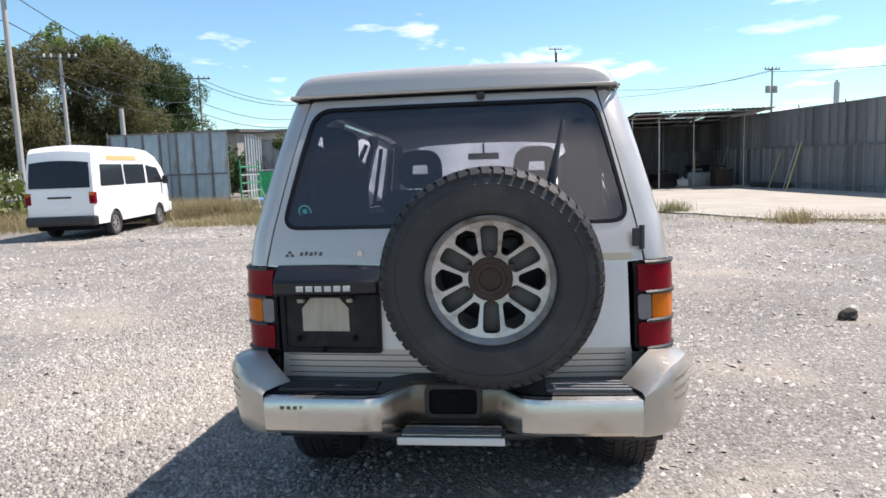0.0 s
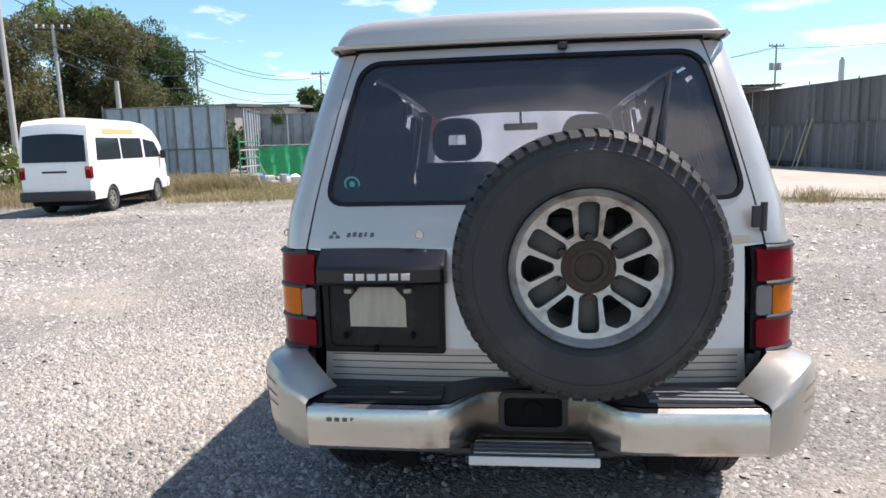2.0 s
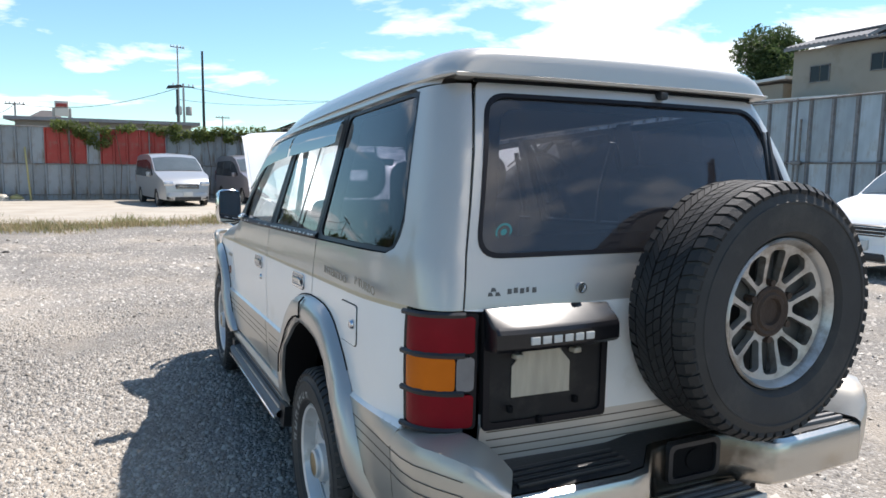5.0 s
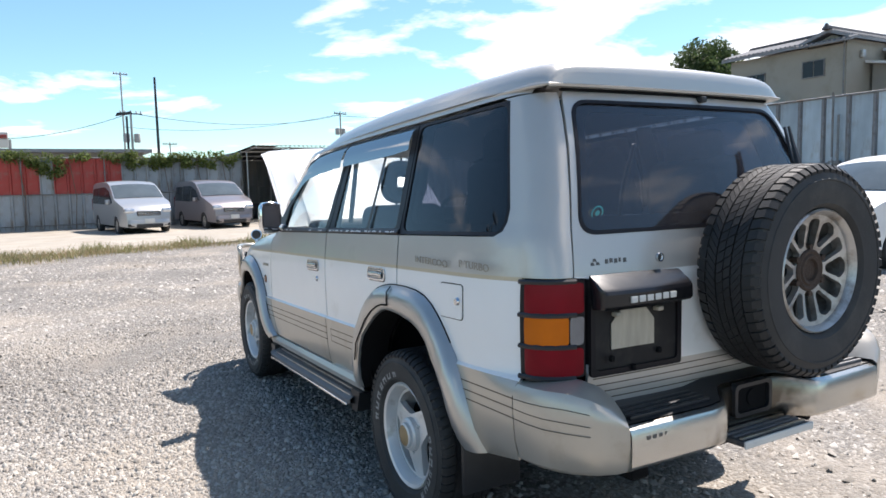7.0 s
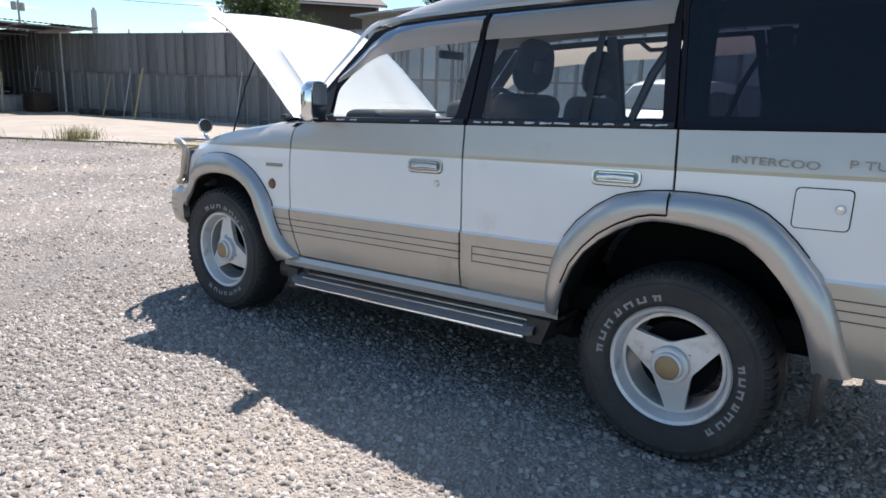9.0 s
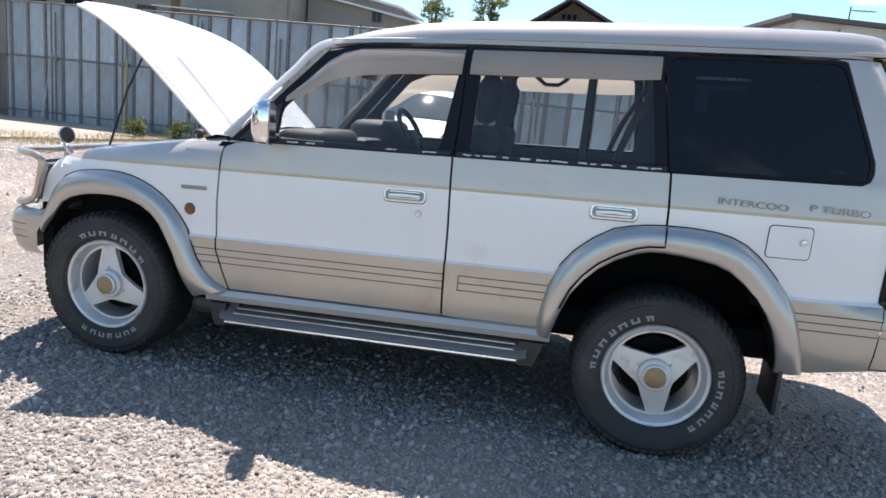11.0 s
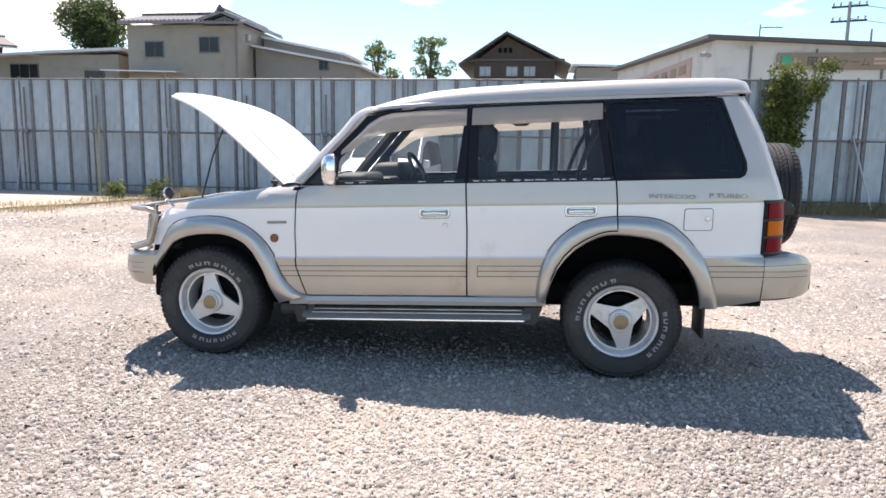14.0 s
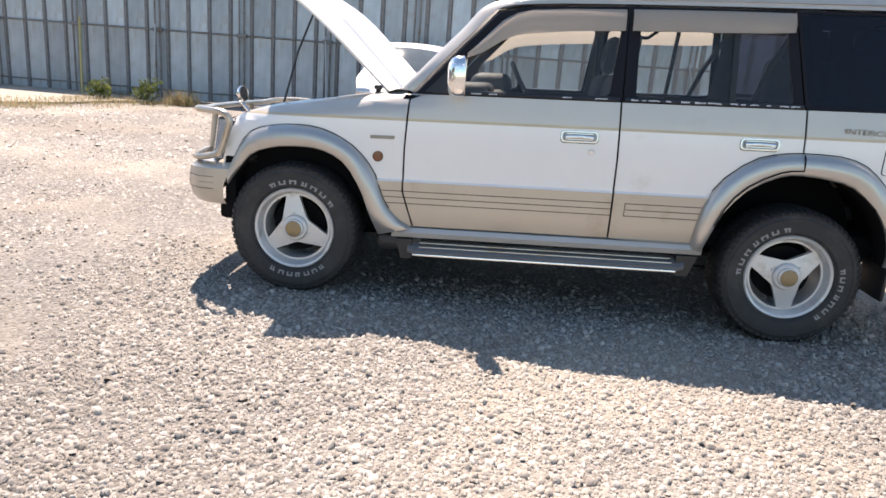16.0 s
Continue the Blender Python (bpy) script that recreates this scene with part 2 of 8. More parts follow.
M_STAINREFLECT = mat("stained_dark_reflecting_steel", (0.58, 0.56, 0.52), 0.24, 0.9, vary=0.12, scale=5, grain=0.05, dirt=(0.42, 0.36, 0.28), dirt_scale=6, dirt_cover=0.64)


def brown_reflection_middle(m):
    """A ragged brown patch on the bar's middle: tarnish, and its dark reflection put into the colour."""
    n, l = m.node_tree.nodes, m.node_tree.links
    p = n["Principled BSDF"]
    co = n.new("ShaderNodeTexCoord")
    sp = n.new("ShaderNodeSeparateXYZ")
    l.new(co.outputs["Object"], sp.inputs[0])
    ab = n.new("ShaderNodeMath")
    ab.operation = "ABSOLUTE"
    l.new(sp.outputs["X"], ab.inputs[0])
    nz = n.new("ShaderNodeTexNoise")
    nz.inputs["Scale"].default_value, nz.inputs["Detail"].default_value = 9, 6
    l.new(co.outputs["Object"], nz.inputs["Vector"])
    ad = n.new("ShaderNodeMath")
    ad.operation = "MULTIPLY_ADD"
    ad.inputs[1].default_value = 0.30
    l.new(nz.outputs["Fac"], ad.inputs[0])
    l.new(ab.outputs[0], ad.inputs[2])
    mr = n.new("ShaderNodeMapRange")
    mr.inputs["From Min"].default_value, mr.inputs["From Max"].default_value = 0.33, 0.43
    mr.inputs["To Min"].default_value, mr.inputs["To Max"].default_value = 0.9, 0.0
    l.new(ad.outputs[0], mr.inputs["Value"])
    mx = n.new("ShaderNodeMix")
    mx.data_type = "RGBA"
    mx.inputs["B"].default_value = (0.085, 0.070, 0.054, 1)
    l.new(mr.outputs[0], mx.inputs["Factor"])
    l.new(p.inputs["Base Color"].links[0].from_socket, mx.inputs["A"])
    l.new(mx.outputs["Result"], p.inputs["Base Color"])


brown_reflection_middle(M_STAINREFLECT)
M_CHROME = mat("chrome", (0.80, 0.80, 0.80), 0.10, 1.0, vary=0.05)
M_RUST = mat("rusty_hub", (0.060, 0.040, 0.030), 0.75, 0.3, vary=0.4, scale=25, grain=0.4)
M_CAP = mat("gold_hub_cap", (0.33, 0.235, 0.13), 0.55, 0.4, vary=0.3, scale=30)
M_RED = mat("red_lens", (0.185, 0.003, 0.010), 0.25, vary=0.4, scale=9, spec=0.15)
M_AMBER = mat("amber_lens", (0.52, 0.125, 0.006), 0.25, vary=0.3, scale=9, spec=0.15)
M_SMOKELENS = mat("smoky_clear_lens", (0.17, 0.17, 0.18), 0.2, 0.2, vary=0.3, scale=20, coat=0.2)
M_CLEARLENS = mat("clear_lens", (0.34, 0.37, 0.42), 0.15, 0.3, vary=0.3, scale=20, coat=0.3)
M_TEXT = mat("worn_lettering", (0.10, 0.095, 0.09), 0.6)
M_FADED = mat("faded_lettering", (0.30, 0.27, 0.22), 0.6)
M_TREAD = mat("tread_rubber", (0.020, 0.020, 0.021), 0.6, spec=0.4, vary=0.3, scale=20, grain=0.2, grain_scale=200)
# dark brown lines that draw the moulded grooves
M_GROOVE = mat("dark_brown_groove", (0.10, 0.085, 0.068), 0.8)
M_TYREMARK = mat("grey_tyre_marking", (0.27, 0.27, 0.268), 0.7, vary=0.3, scale=30)
M_PALE = mat("pale_marking", (0.55, 0.55, 0.53), 0.5)
M_PLATE = mat("bare_plate_metal", (0.40, 0.37, 0.31), 0.55, 0.3, vary=0.3, scale=14, stretch=(3, 1, 0.6))
M_SEAT = mat("dark_blue_cloth", (0.045, 0.052, 0.070), 0.95, vary=0.25, scale=30, grain=0.3, grain_scale=400)
M_DASH = mat("dark_dash_plastic", (0.040, 0.042, 0.047), 0.6, vary=0.2, scale=10, grain=0.2, grain_scale=300)
M_LINER = mat("grey_headlining", (0.50, 0.50, 0.49), 0.95, vary=0.06)
M_GLASS = glass("clear_glass", (0.80, 0.83, 0.82), haze=0.04, film_tone=(0.75, 0.70, 0.64))
# rear glass: the pale film is grime plus sky reflection put into its colour
M_TINT = glass("grey_tinted_glass", (0.36, 0.36, 0.41), ior=1.6, haze=0.085, film_tone=(0.62, 0.60, 0.68))
M_PRIVACY = glass("dark_privacy_glass", (0.12, 0.12, 0.16), ior=1.44, haze=0.014, film_tone=(0.48, 0.44, 0.6))
M_SMOKE = glass("smoked_visor", (0.48, 0.44, 0.41), gloss=0.4, ior=1.2, haze=0.64, film_tone=(0.93, 0.80, 0.69))
M_FARGLASS = mat("dark_window", (0.02, 0.025, 0.03), 0.1, spec=0.28)
M_CURTAIN = mat("curtained_window", (0.34, 0.37, 0.40), 0.2, spec=0.5, vary=0.25, scale=3)
M_SEAM = mat("shaded_folded_seam", (0.21, 0.215, 0.225), 0.7, 0.1, vary=0.3, scale=5, dirt=(0.12, 0.09, 0.07), dirt_scale=4, dirt_cover=0.6)
M_PALESEAM = mat("pale_streaked_seam", (0.24, 0.24, 0.23), 0.7, 0.1, vary=0.4, scale=3, stretch=(1, 1, 0.4))
M_OLDPIPE = mat("dull_fence_rail", (0.20, 0.20, 0.20), 0.6, 0.3, vary=0.25, scale=8, dirt=(0.14, 0.09, 0.06), dirt_scale=5, dirt_cover=0.6)
M_SHEET = mat("galvanised_sheet", (0.37, 0.435, 0.485), 0.45, 0.3, vary=0.4, scale=2.2, grain=0.06, grain_scale=30, dirt=(0.27, 0.25, 0.22), dirt_scale=1.6, dirt_cover=0.62, rand=0.2, stretch=(1.6, 1.6, 0.5))
M_OLDSHEET = mat("weathered_sheet", (0.265, 0.295, 0.32), 0.65, 0.2, vary=0.25, scale=2.0, dirt=(0.17, 0.15, 0.13), dirt_scale=2.2, dirt_cover=0.60, rand=0.22, stretch=(1.6, 1.6, 0.4))
# darker than the east fence: the corner's shade is put into this colour
M_DARKSHEET = mat("shade_dark_sheet", (0.150, 0.152, 0.158), 0.7, 0.1, vary=0.5, scale=1.8, dirt=(0.195, 0.185, 0.175), dirt_scale=2.4, dirt_cover=0.56, rand=0.3, stretch=(2.6, 2.6, 0.25))
M_REDSHEET = mat("red_sheet", (0.32, 0.04, 0.032), 0.6, 0.1, vary=0.25, scale=2.5, dirt=(0.23, 0.11, 0.09), dirt_scale=3, dirt_cover=0.62)
M_PIPE = mat("galvanised_pipe", (0.46, 0.47, 0.47), 0.45, 0.6, vary=0.15, scale=8, dirt=(0.26, 0.18, 0.12), dirt_scale=6, dirt_cover=0.64)
M_VAN = mat("van_white", (0.80, 0.80, 0.79), 0.35, vary=0.03, coat=0.4)
M_SCREEN = mat("reflective_windscreen", (0.085, 0.10, 0.105), 0.05, spec=1.0, vary=0.4, scale=2.5)
M_VANLENS = mat("van_headlamp", (0.55, 0.57, 0.60), 0.12, 0.6, vary=0.3, scale=25, coat=0.4)
M_CARSILVER = mat("van_silver", (0.385, 0.395, 0.41), 0.30, 0.45, vary=0.03, coat=0.5)
M_CARMAUVE = mat("van_mauve", (0.26, 0.235, 0.245), 0.30, 0.5, vary=0.03, coat=0.5)
M_STUCCO = mat("beige_stucco", (0.31, 0.285, 0.24), 0.95, vary=0.08, scale=1.2, grain=0.2, grain_scale=50, dirt=(0.25, 0.225, 0.18), dirt_scale=0.7, dirt_cover=0.62)
M_WALLWHITE = mat("off_white_wall", (0.62, 0.60, 0.55), 0.9, vary=0.08, scale=1.0, dirt=(0.44, 0.41, 0.36), dirt_scale=0.8, dirt_cover=0.62)
M_FARTILE = mat("faded_brown_tile", (0.105, 0.088, 0.082), 0.8, vary=0.25, scale=3)
M_BROWNWALL = mat("brown_boards", (0.075, 0.056, 0.045), 0.85, vary=0.25, scale=3, stretch=(1, 1, 0.3))
M_GREYWALL = mat("grey_siding", (0.25, 0.235, 0.21), 0.9, vary=0.1, scale=1.5)
M_ROOFTILE = mat("grey_roof_tile", (0.22, 0.22, 0.23), 0.6, vary=0.2, scale=3)
M_ROOFDARK = mat("dark_roof_metal", (0.10, 0.09, 0.085), 0.55, 0.2, vary=0.2, scale=2)
M_ROOFPALE = mat("pale_roof_metal", (0.62, 0.62, 0.62), 0.45, 0.3, vary=0.1, scale=2)
M_SIGN = mat("brown_sign_board", (0.30, 0.22, 0.15), 0.7, vary=0.15, scale=2)
M_SIGNPALE = mat("faded_pink_sign", (0.55, 0.38, 0.31), 0.8, vary=0.15, scale=2)
M_GREENNET = mat("green_netting", (0.02, 0.30, 0.12), 0.8, vary=0.3, scale=6, grain=0.5, grain_scale=120)
M_GREENPIPE = mat("green_painted_steel", (0.03, 0.22, 0.11), 0.55, vary=0.2, scale=8)
M_DRUM = mat("rusty_drum_steel", (0.20, 0.06, 0.035), 0.8, 0.1, vary=0.4, scale=8, grain=0.3)
M_YELLOW = mat("yellow_pole_paint", (0.36, 0.32, 0.14), 0.6, vary=0.15, scale=10)
M_BLUE = mat("blue_plastic", (0.06, 0.20, 0.52), 0.5)
M_POLE = mat("concrete_pole", (0.36, 0.35, 0.33), 0.85, vary=0.12, scale=3)
M_WIRE = mat("black_cable", (0.03, 0.03, 0.03), 0.6)
M_BARK = mat("bark", (0.12, 0.09, 0.065), 0.95, vary=0.3, scale=8, grain=0.6, grain_scale=30)


def leaf_mat(name, tones):
    """Leaves: tones from piece to piece, with some light shining through."""
    m = stones_mat(name, tones, rough=0.6, islands=True, relief=0.0)
    n, l = m.node_tree.nodes, m.node_tree.links
    p = n["Principled BSDF"]
    thin = n.new("ShaderNodeBsdfTranslucent")
    l.new(p.inputs["Base Color"].links[0].from_socket, thin.inputs["Color"])
    mx = n.new("ShaderNodeMixShader")
    mx.inputs[0].default_value = 0.42
    l.new(p.outputs[0], mx.inputs[1])
    l.new(thin.outputs[0], mx.inputs[2])
    l.new(mx.outputs[0], n["Material Output"].inputs[0])
    return m


M_LEAF_OLIVE = leaf_mat("olive_leaves", [(0.105, 0.105, 0.044), (0.145, 0.142, 0.060), (0.18, 0.165, 0.080), (0.125, 0.125, 0.052)])
M_LEAF_BRIGHT = leaf_mat("bright_bamboo_leaves", [(0.15, 0.22, 0.045), (0.20, 0.27, 0.07), (0.12, 0.18, 0.04)])
M_LEAF_DARK = leaf_mat("dark_green_leaves", [(0.045, 0.075, 0.026), (0.07, 0.11, 0.04), (0.10, 0.13, 0.05)])
M_LEAF_VINE = leaf_mat("vine_leaves", [(0.10, 0.14, 0.035), (0.16, 0.20, 0.055), (0.07, 0.10, 0.028), (0.20, 0.22, 0.08)])
M_DRYGRASS = leaf_mat("dry_grass", [(0.38, 0.29, 0.17), (0.32, 0.23, 0.14), (0.20, 0.20, 0.085), (0.42, 0.34, 0.21), (0.17, 0.19, 0.065)])
M_GREENGRASS = leaf_mat("green_weeds", [(0.13, 0.145, 0.05), (0.19, 0.19, 0.08), (0.25, 0.225, 0.115), (0.15, 0.16, 0.06)])

# ---- mesh helpers ----
def part(name, bm, material, parent=None, label="", sharp=35, flip=False):
    """Links a bmesh as one mesh object, under a thing or a part where one is given."""
    if flip:
        bmesh.ops.reverse_faces(bm, faces=bm.faces[:])
    me = bpy.data.meshes.new(name)
    bm.to_mesh(me)
    bm.free()
    for m in material if isinstance(material, (list, tuple)) else [material]:
        me.materials.append(m)
    if sharp:
        me.shade_smooth()
        me.set_sharp_from_angle(angle=radians(sharp))
    ob = new(name, me)
    if parent:
        ob.parent = parent
    if label:
        ob["label"] = label
    return ob


def thing(name, label, category, at=(0, 0, 0), turn=0.0, group="", kind=""):
    e = new(name)
    e.matrix_world = pose(*at, 0, 0, turn)
    return tagged(e, label, category, group, kind)


def add_box(bm, lo, hi, bevel=0.0, m=None, index=0, seg=2):
    """A box between two corners, with rounded edges, turned by m."""
    c = [(a + b) / 2 for a, b in zip(lo, hi)]
    s = [abs(b - a) for a, b in zip(lo, hi)]
    r = bmesh.ops.create_cube(bm, size=1.0, matrix=Matrix.LocRotScale(c, None, s))
    vs = r["verts"]
    if bevel:
        es = list({e for v in vs for e in v.link_edges})
        out = bmesh.ops.bevel(bm, geom=es, offset=min(bevel, min(s) * 0.45), segments=seg, affect="EDGES", profile=0.5)
        vs = list({v for f in out["faces"] for v in f.verts} | {v for v in vs if v.is_valid})
    if m is not None:
        bmesh.ops.transform(bm, matrix=m, verts=vs)
    if index:
        for f in {f for v in vs for f in v.link_faces}:
            f.material_index = index
    return vs


def add_tube(bm, pts, r, n=8, cap=True):
    """A round bar along a line of points; r is one radius or one for each point."""
    pts = [Vector(p) for p in pts]
    rs = r if isinstance(r, (list, tuple)) else [r] * len(pts)
    rings = []
    for i, p in enumerate(pts):
        way = (pts[min(i + 1, len(pts) - 1)] - pts[max(i - 1, 0)]).normalized()
        a = way.orthogonal().normalized() if i == 0 else (rings_a - way * rings_a.dot(way)).normalized()
        rings_a = a
        b = way.cross(a)
        rings.append([bm.verts.new(p + rs[i] * (math.cos(k * 2 * math.pi / n) * a + math.sin(k * 2 * math.pi / n) * b)) for k in range(n)])
    for A, B in zip(rings, rings[1:]):
        for k in range(n):
            bm.faces.new((A[k], A[(k + 1) % n], B[(k + 1) % n], B[k]))
    if cap:
        bm.faces.new(rings[0][::-1])
        bm.faces.new(rings[-1])


def add_loft(bm, rows, close=False, cap=False, index=0):
    """A skin over rows of points."""
    vr = [[bm.verts.new(p) for p in row] for row in rows]
    k = len(vr[0])
    for A, B in zip(vr, vr[1:]):
        for i in range(k if close else k - 1):
            j = (i + 1) % k
            try:
                bm.faces.new((A[i], A[j], B[j], B[i])).material_index = index
            except ValueError:
                pass
    if cap:
        for row in (vr[0][::-1], vr[-1]):
            try:
                bm.faces.new(row).material_index = index
            except ValueError:
                pass
    return vr


def add_lathe(bm, profile, n=48, at=Matrix(), index=0, a0=0.0, a1=2 * math.pi):
    """Turns a profile of (radius, along) about the local z axis."""
    full = abs(a1 - a0 - 2 * math.pi) < 1e-6
    cols = n if full else n + 1
    rows = [[at @ Vector((r * math.cos(a0 + (a1 - a0) * k / n), r * math.sin(a0 + (a1 - a0) * k / n), z)) for k in range(cols)] for r, z in profile]
    add_loft(bm, rows, close=full, index=index)


def patch(outline, fmap, holes=(), du=0.1, dv=0.05, us=(), vs=(), lip=0.014, tone=None, flip=False):
    """A bent sheet: an outline in (u, v) with holes, cut by lines in both ways, laid on the surface fmap(u, v), its rims turned in by lip."""
    bm = bmesh.new()
    edges = []
    for loop in (outline, *holes):
        lv = [bm.verts.new((u, v, 0)) for u, v in loop]
        edges += [bm.edges.new((a, b)) for a, b in zip(lv, lv[1:] + lv[:1])]
    bmesh.ops.triangle_fill(bm, use_beauty=True, use_dissolve=False, edges=edges, normal=(0, 0, 1))
    u0, u1 = min(p[0] for p in outline), max(p[0] for p in outline)
    v0, v1 = min(p[1] for p in outline), max(p[1] for p in outline)
    for lines, i in (([u0 + (u1 - u0) * k / max(1, round((u1 - u0) / du)) for k in range(1, max(1, round((u1 - u0) / du)))] + list(us), 0),
                     ([v0 + (v1 - v0) * k / max(1, round((v1 - v0) / dv)) for k in range(1, max(1, round((v1 - v0) / dv)))] + list(vs), 1)):
        for x in lines:
            co, no = [0, 0, 0], [0, 0, 0]
            co[i], no[i] = x, 1
            bmesh.ops.bisect_plane(bm, geom=bm.verts[:] + bm.edges[:] + bm.faces[:], dist=1e-5, plane_co=co, plane_no=no)
    bmesh.ops.recalc_face_normals(bm, faces=bm.faces[:])
    if bm.faces and bm.faces[:][0].normal.z < 0:
        bmesh.ops.reverse_faces(bm, faces=bm.faces[:])
    if tone:
        for f in bm.faces:
            c = f.calc_center_median()
            f.material_index = tone(c.x, c.y)
    for v in bm.verts:
        v.co = fmap(v.co.x, v.co.y)
    if flip:
        bmesh.ops.reverse_faces(bm, faces=bm.faces[:])
    bm.normal_update()
    if lip:
        rim = [e for e in bm.edges if e.is_boundary]
        norm = {v: v.normal.copy() for e in rim for v in e.verts}
        r = bmesh.ops.extrude_edge_only(bm, edges=rim)
        for v in r["geom"]:
            if isinstance(v, bmesh.types.BMVert):
                near = min((w for e in v.link_edges for w in e.verts if w in norm), key=lambda w: (w.co - v.co).length)
                v.co -= norm[near] * lip
    return bm


def mirrored(bm):
    """The same mesh on the other side of the plane x = 0."""
    c = bm.copy()
    for v in c.verts:
        v.co.x = -v.co.x
    bmesh.ops.reverse_faces(c, faces=c.faces[:])
    return c


def curve(pts, n):
    """A smooth line of n + 1 points through the given ones."""
    p = [Vector(q) for q in pts]
    out = []
    for i in range(n + 1):
        s = i / n * (len(p) - 1)
        k = min(int(s), len(p) - 2)
        f = s - k
        a, b, c, d = p[max(k - 1, 0)], p[k], p[k + 1], p[min(k + 2, len(p) - 1)]
        out.append(0.5 * ((2 * b) + (c - a) * f + (2 * a - 5 * b + 4 * c - d) * f * f + (3 * b - a - 3 * c + d) * f * f * f))
    return out


def lerp_table(table, x):
    xs = [t[0] for t in table]
    return float(np.interp(x, xs, [t[1] for t in table]))


def round_poly(pts, r, n=4):
    """Cuts the corners of an outline to arcs."""
    out = []
    k = len(pts)
    for i in range(k):
        p, a, b = Vector(pts[i]), Vector(pts[i - 1]), Vector(pts[(i + 1) % k])
        d = min(r, (a - p).length * 0.45, (b - p).length * 0.45)
        s, e = p + (a - p).normalized() * d, p + (b - p).normalized() * d
        for j in range(n + 1):
            f = j / n
            q = s * (1 - f) ** 2 + p * 2 * f * (1 - f) + e * f * f
            out.append((q.x, q.y))
    return out


def soup(name, verts, faces, material, label="", category="", kind="stuff", parent=None, smooth=False):
    """One mesh out of arrays: many small like pieces."""
    me = bpy.data.meshes.new(name)
    me.vertices.add(len(verts))
    me.vertices.foreach_set("co", np.asarray(verts, dtype=np.float32).ravel())
    f = np.asarray(faces, dtype=np.int32)
    k = f.shape[1]
    me.loops.add(f.size)
    me.loops.foreach_set("vertex_index", f.ravel())
    me.polygons.add(len(f))
    me.polygons.foreach_set("loop_start", np.arange(0, f.size, k, dtype=np.int32))
    me.polygons.foreach_set("loop_total", np.full(len(f), k, dtype=np.int32))
    me.update(calc_edges=True)
    me.validate()
    me.materials.append(material)
    if smooth:
        me.shade_smooth()
    ob = new(name, me)
    if parent:
        ob.parent = parent
    return tagged(ob, label, category, "", kind)

# ---- the yard: ground, concrete, sheet fences ----
def ground_z(x, y):
    """Slight humps and tyre ruts in the gravel."""
    d = math.hypot(x, y - 1.3)
    k = min(1.0, max(0.0, (d - 2.2) / 2.0)) * max(0.0, 1 - d / 45)
    return 0.022 * k * noise.noise((x * 0.35, y * 0.35, 1.7)) + 0.008 * k * noise.noise((x * 1.6, y * 1.6, 4.2))


bm = bmesh.new()
gx = [-900, -350, -150, -80] + list(np.arange(-40, 40.1, 0.8)) + [80, 150, 350, 900]
rows = [[(x, y, ground_z(x, y) if abs(x) < 40 and abs(y) < 40 else 0.0) for x in gx] for y in gx]
add_loft(bm, rows)
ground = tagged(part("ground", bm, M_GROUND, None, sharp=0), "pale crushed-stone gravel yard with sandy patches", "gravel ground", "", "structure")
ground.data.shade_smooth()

SLAB = [(-8.4, 19.6), (-6.2, 18.6), (-4.2, 17.0), (-1.8, 16.3), (0.4, 16.9), (2.6, 17.4), (3.6, 15.8), (4.6, 14.4), (5.8, 12.6), (7.6, 11.9), (9.6, 11.0), (11.4, 10.4), (13.0, 9.9), (13.0, 17.2), (10.4, 31.0), (10.2, 35.2), (5.2, 35.2), (5.0, 29.4), (-12.4, 29.4), (-11.0, 22.4), (-9.6, 20.8)]
rag = []
rng = random.Random(3)
for a, b in zip(SLAB, SLAB[1:] + SLAB[:1]):
    n = max(1, int(math.dist(a, b) / 0.5))
    for k in range(n):
        f = k / n
        j = 0.12 if a[1] < 18 and b[1] < 20 else 0.0
        rag.append((a[0] + (b[0] - a[0]) * f + rng.uniform(-j, j), a[1] + (b[1] - a[1]) * f + rng.uniform(-j, j)))
bm = patch(rag, lambda u, v: Vector((u, v, 0.045)), du=3, dv=3, lip=0.06)
tagged(part("pavement", bm, M_CONCRETE, None, sharp=0), "sun-bleached cracked concrete slab behind the gravel", "concrete slab", "", "structure")


def sheet_mesh(w, h, ribs=2):
    """One pressed fence sheet: folded rims and shallow ribs."""
    bm = bmesh.new()
    prof = [(0.0, -0.012), (0.002, 0.036), (0.040, 0.040), (0.048, 0.004), (0.062, -0.014), (0.076, 0.0)]
    for k in range(ribs):
        c = w * (k + 1) / (ribs + 1)
        prof += [(c - 0.03, 0.0), (c - 0.018, 0.012), (c + 0.018, 0.012), (c + 0.03, 0.0)]
    prof += [(w - 0.045, 0.0), (w - 0.036, -0.012), (w - 0.028, 0.030), (w - 0.002, 0.030), (w - 0.002, -0.012)]
    add_loft(bm, [[(u, -d, z) for u, d in prof] for z in (0.0, h)])
    for f in bm.faces:
        u = f.calc_center_median().x
        if u < 0.076 or u > w - 0.04:
            f.material_index = 1
    me = bpy.data.meshes.new("sheet")
    bm.to_mesh(me)
    bm.free()
    return me


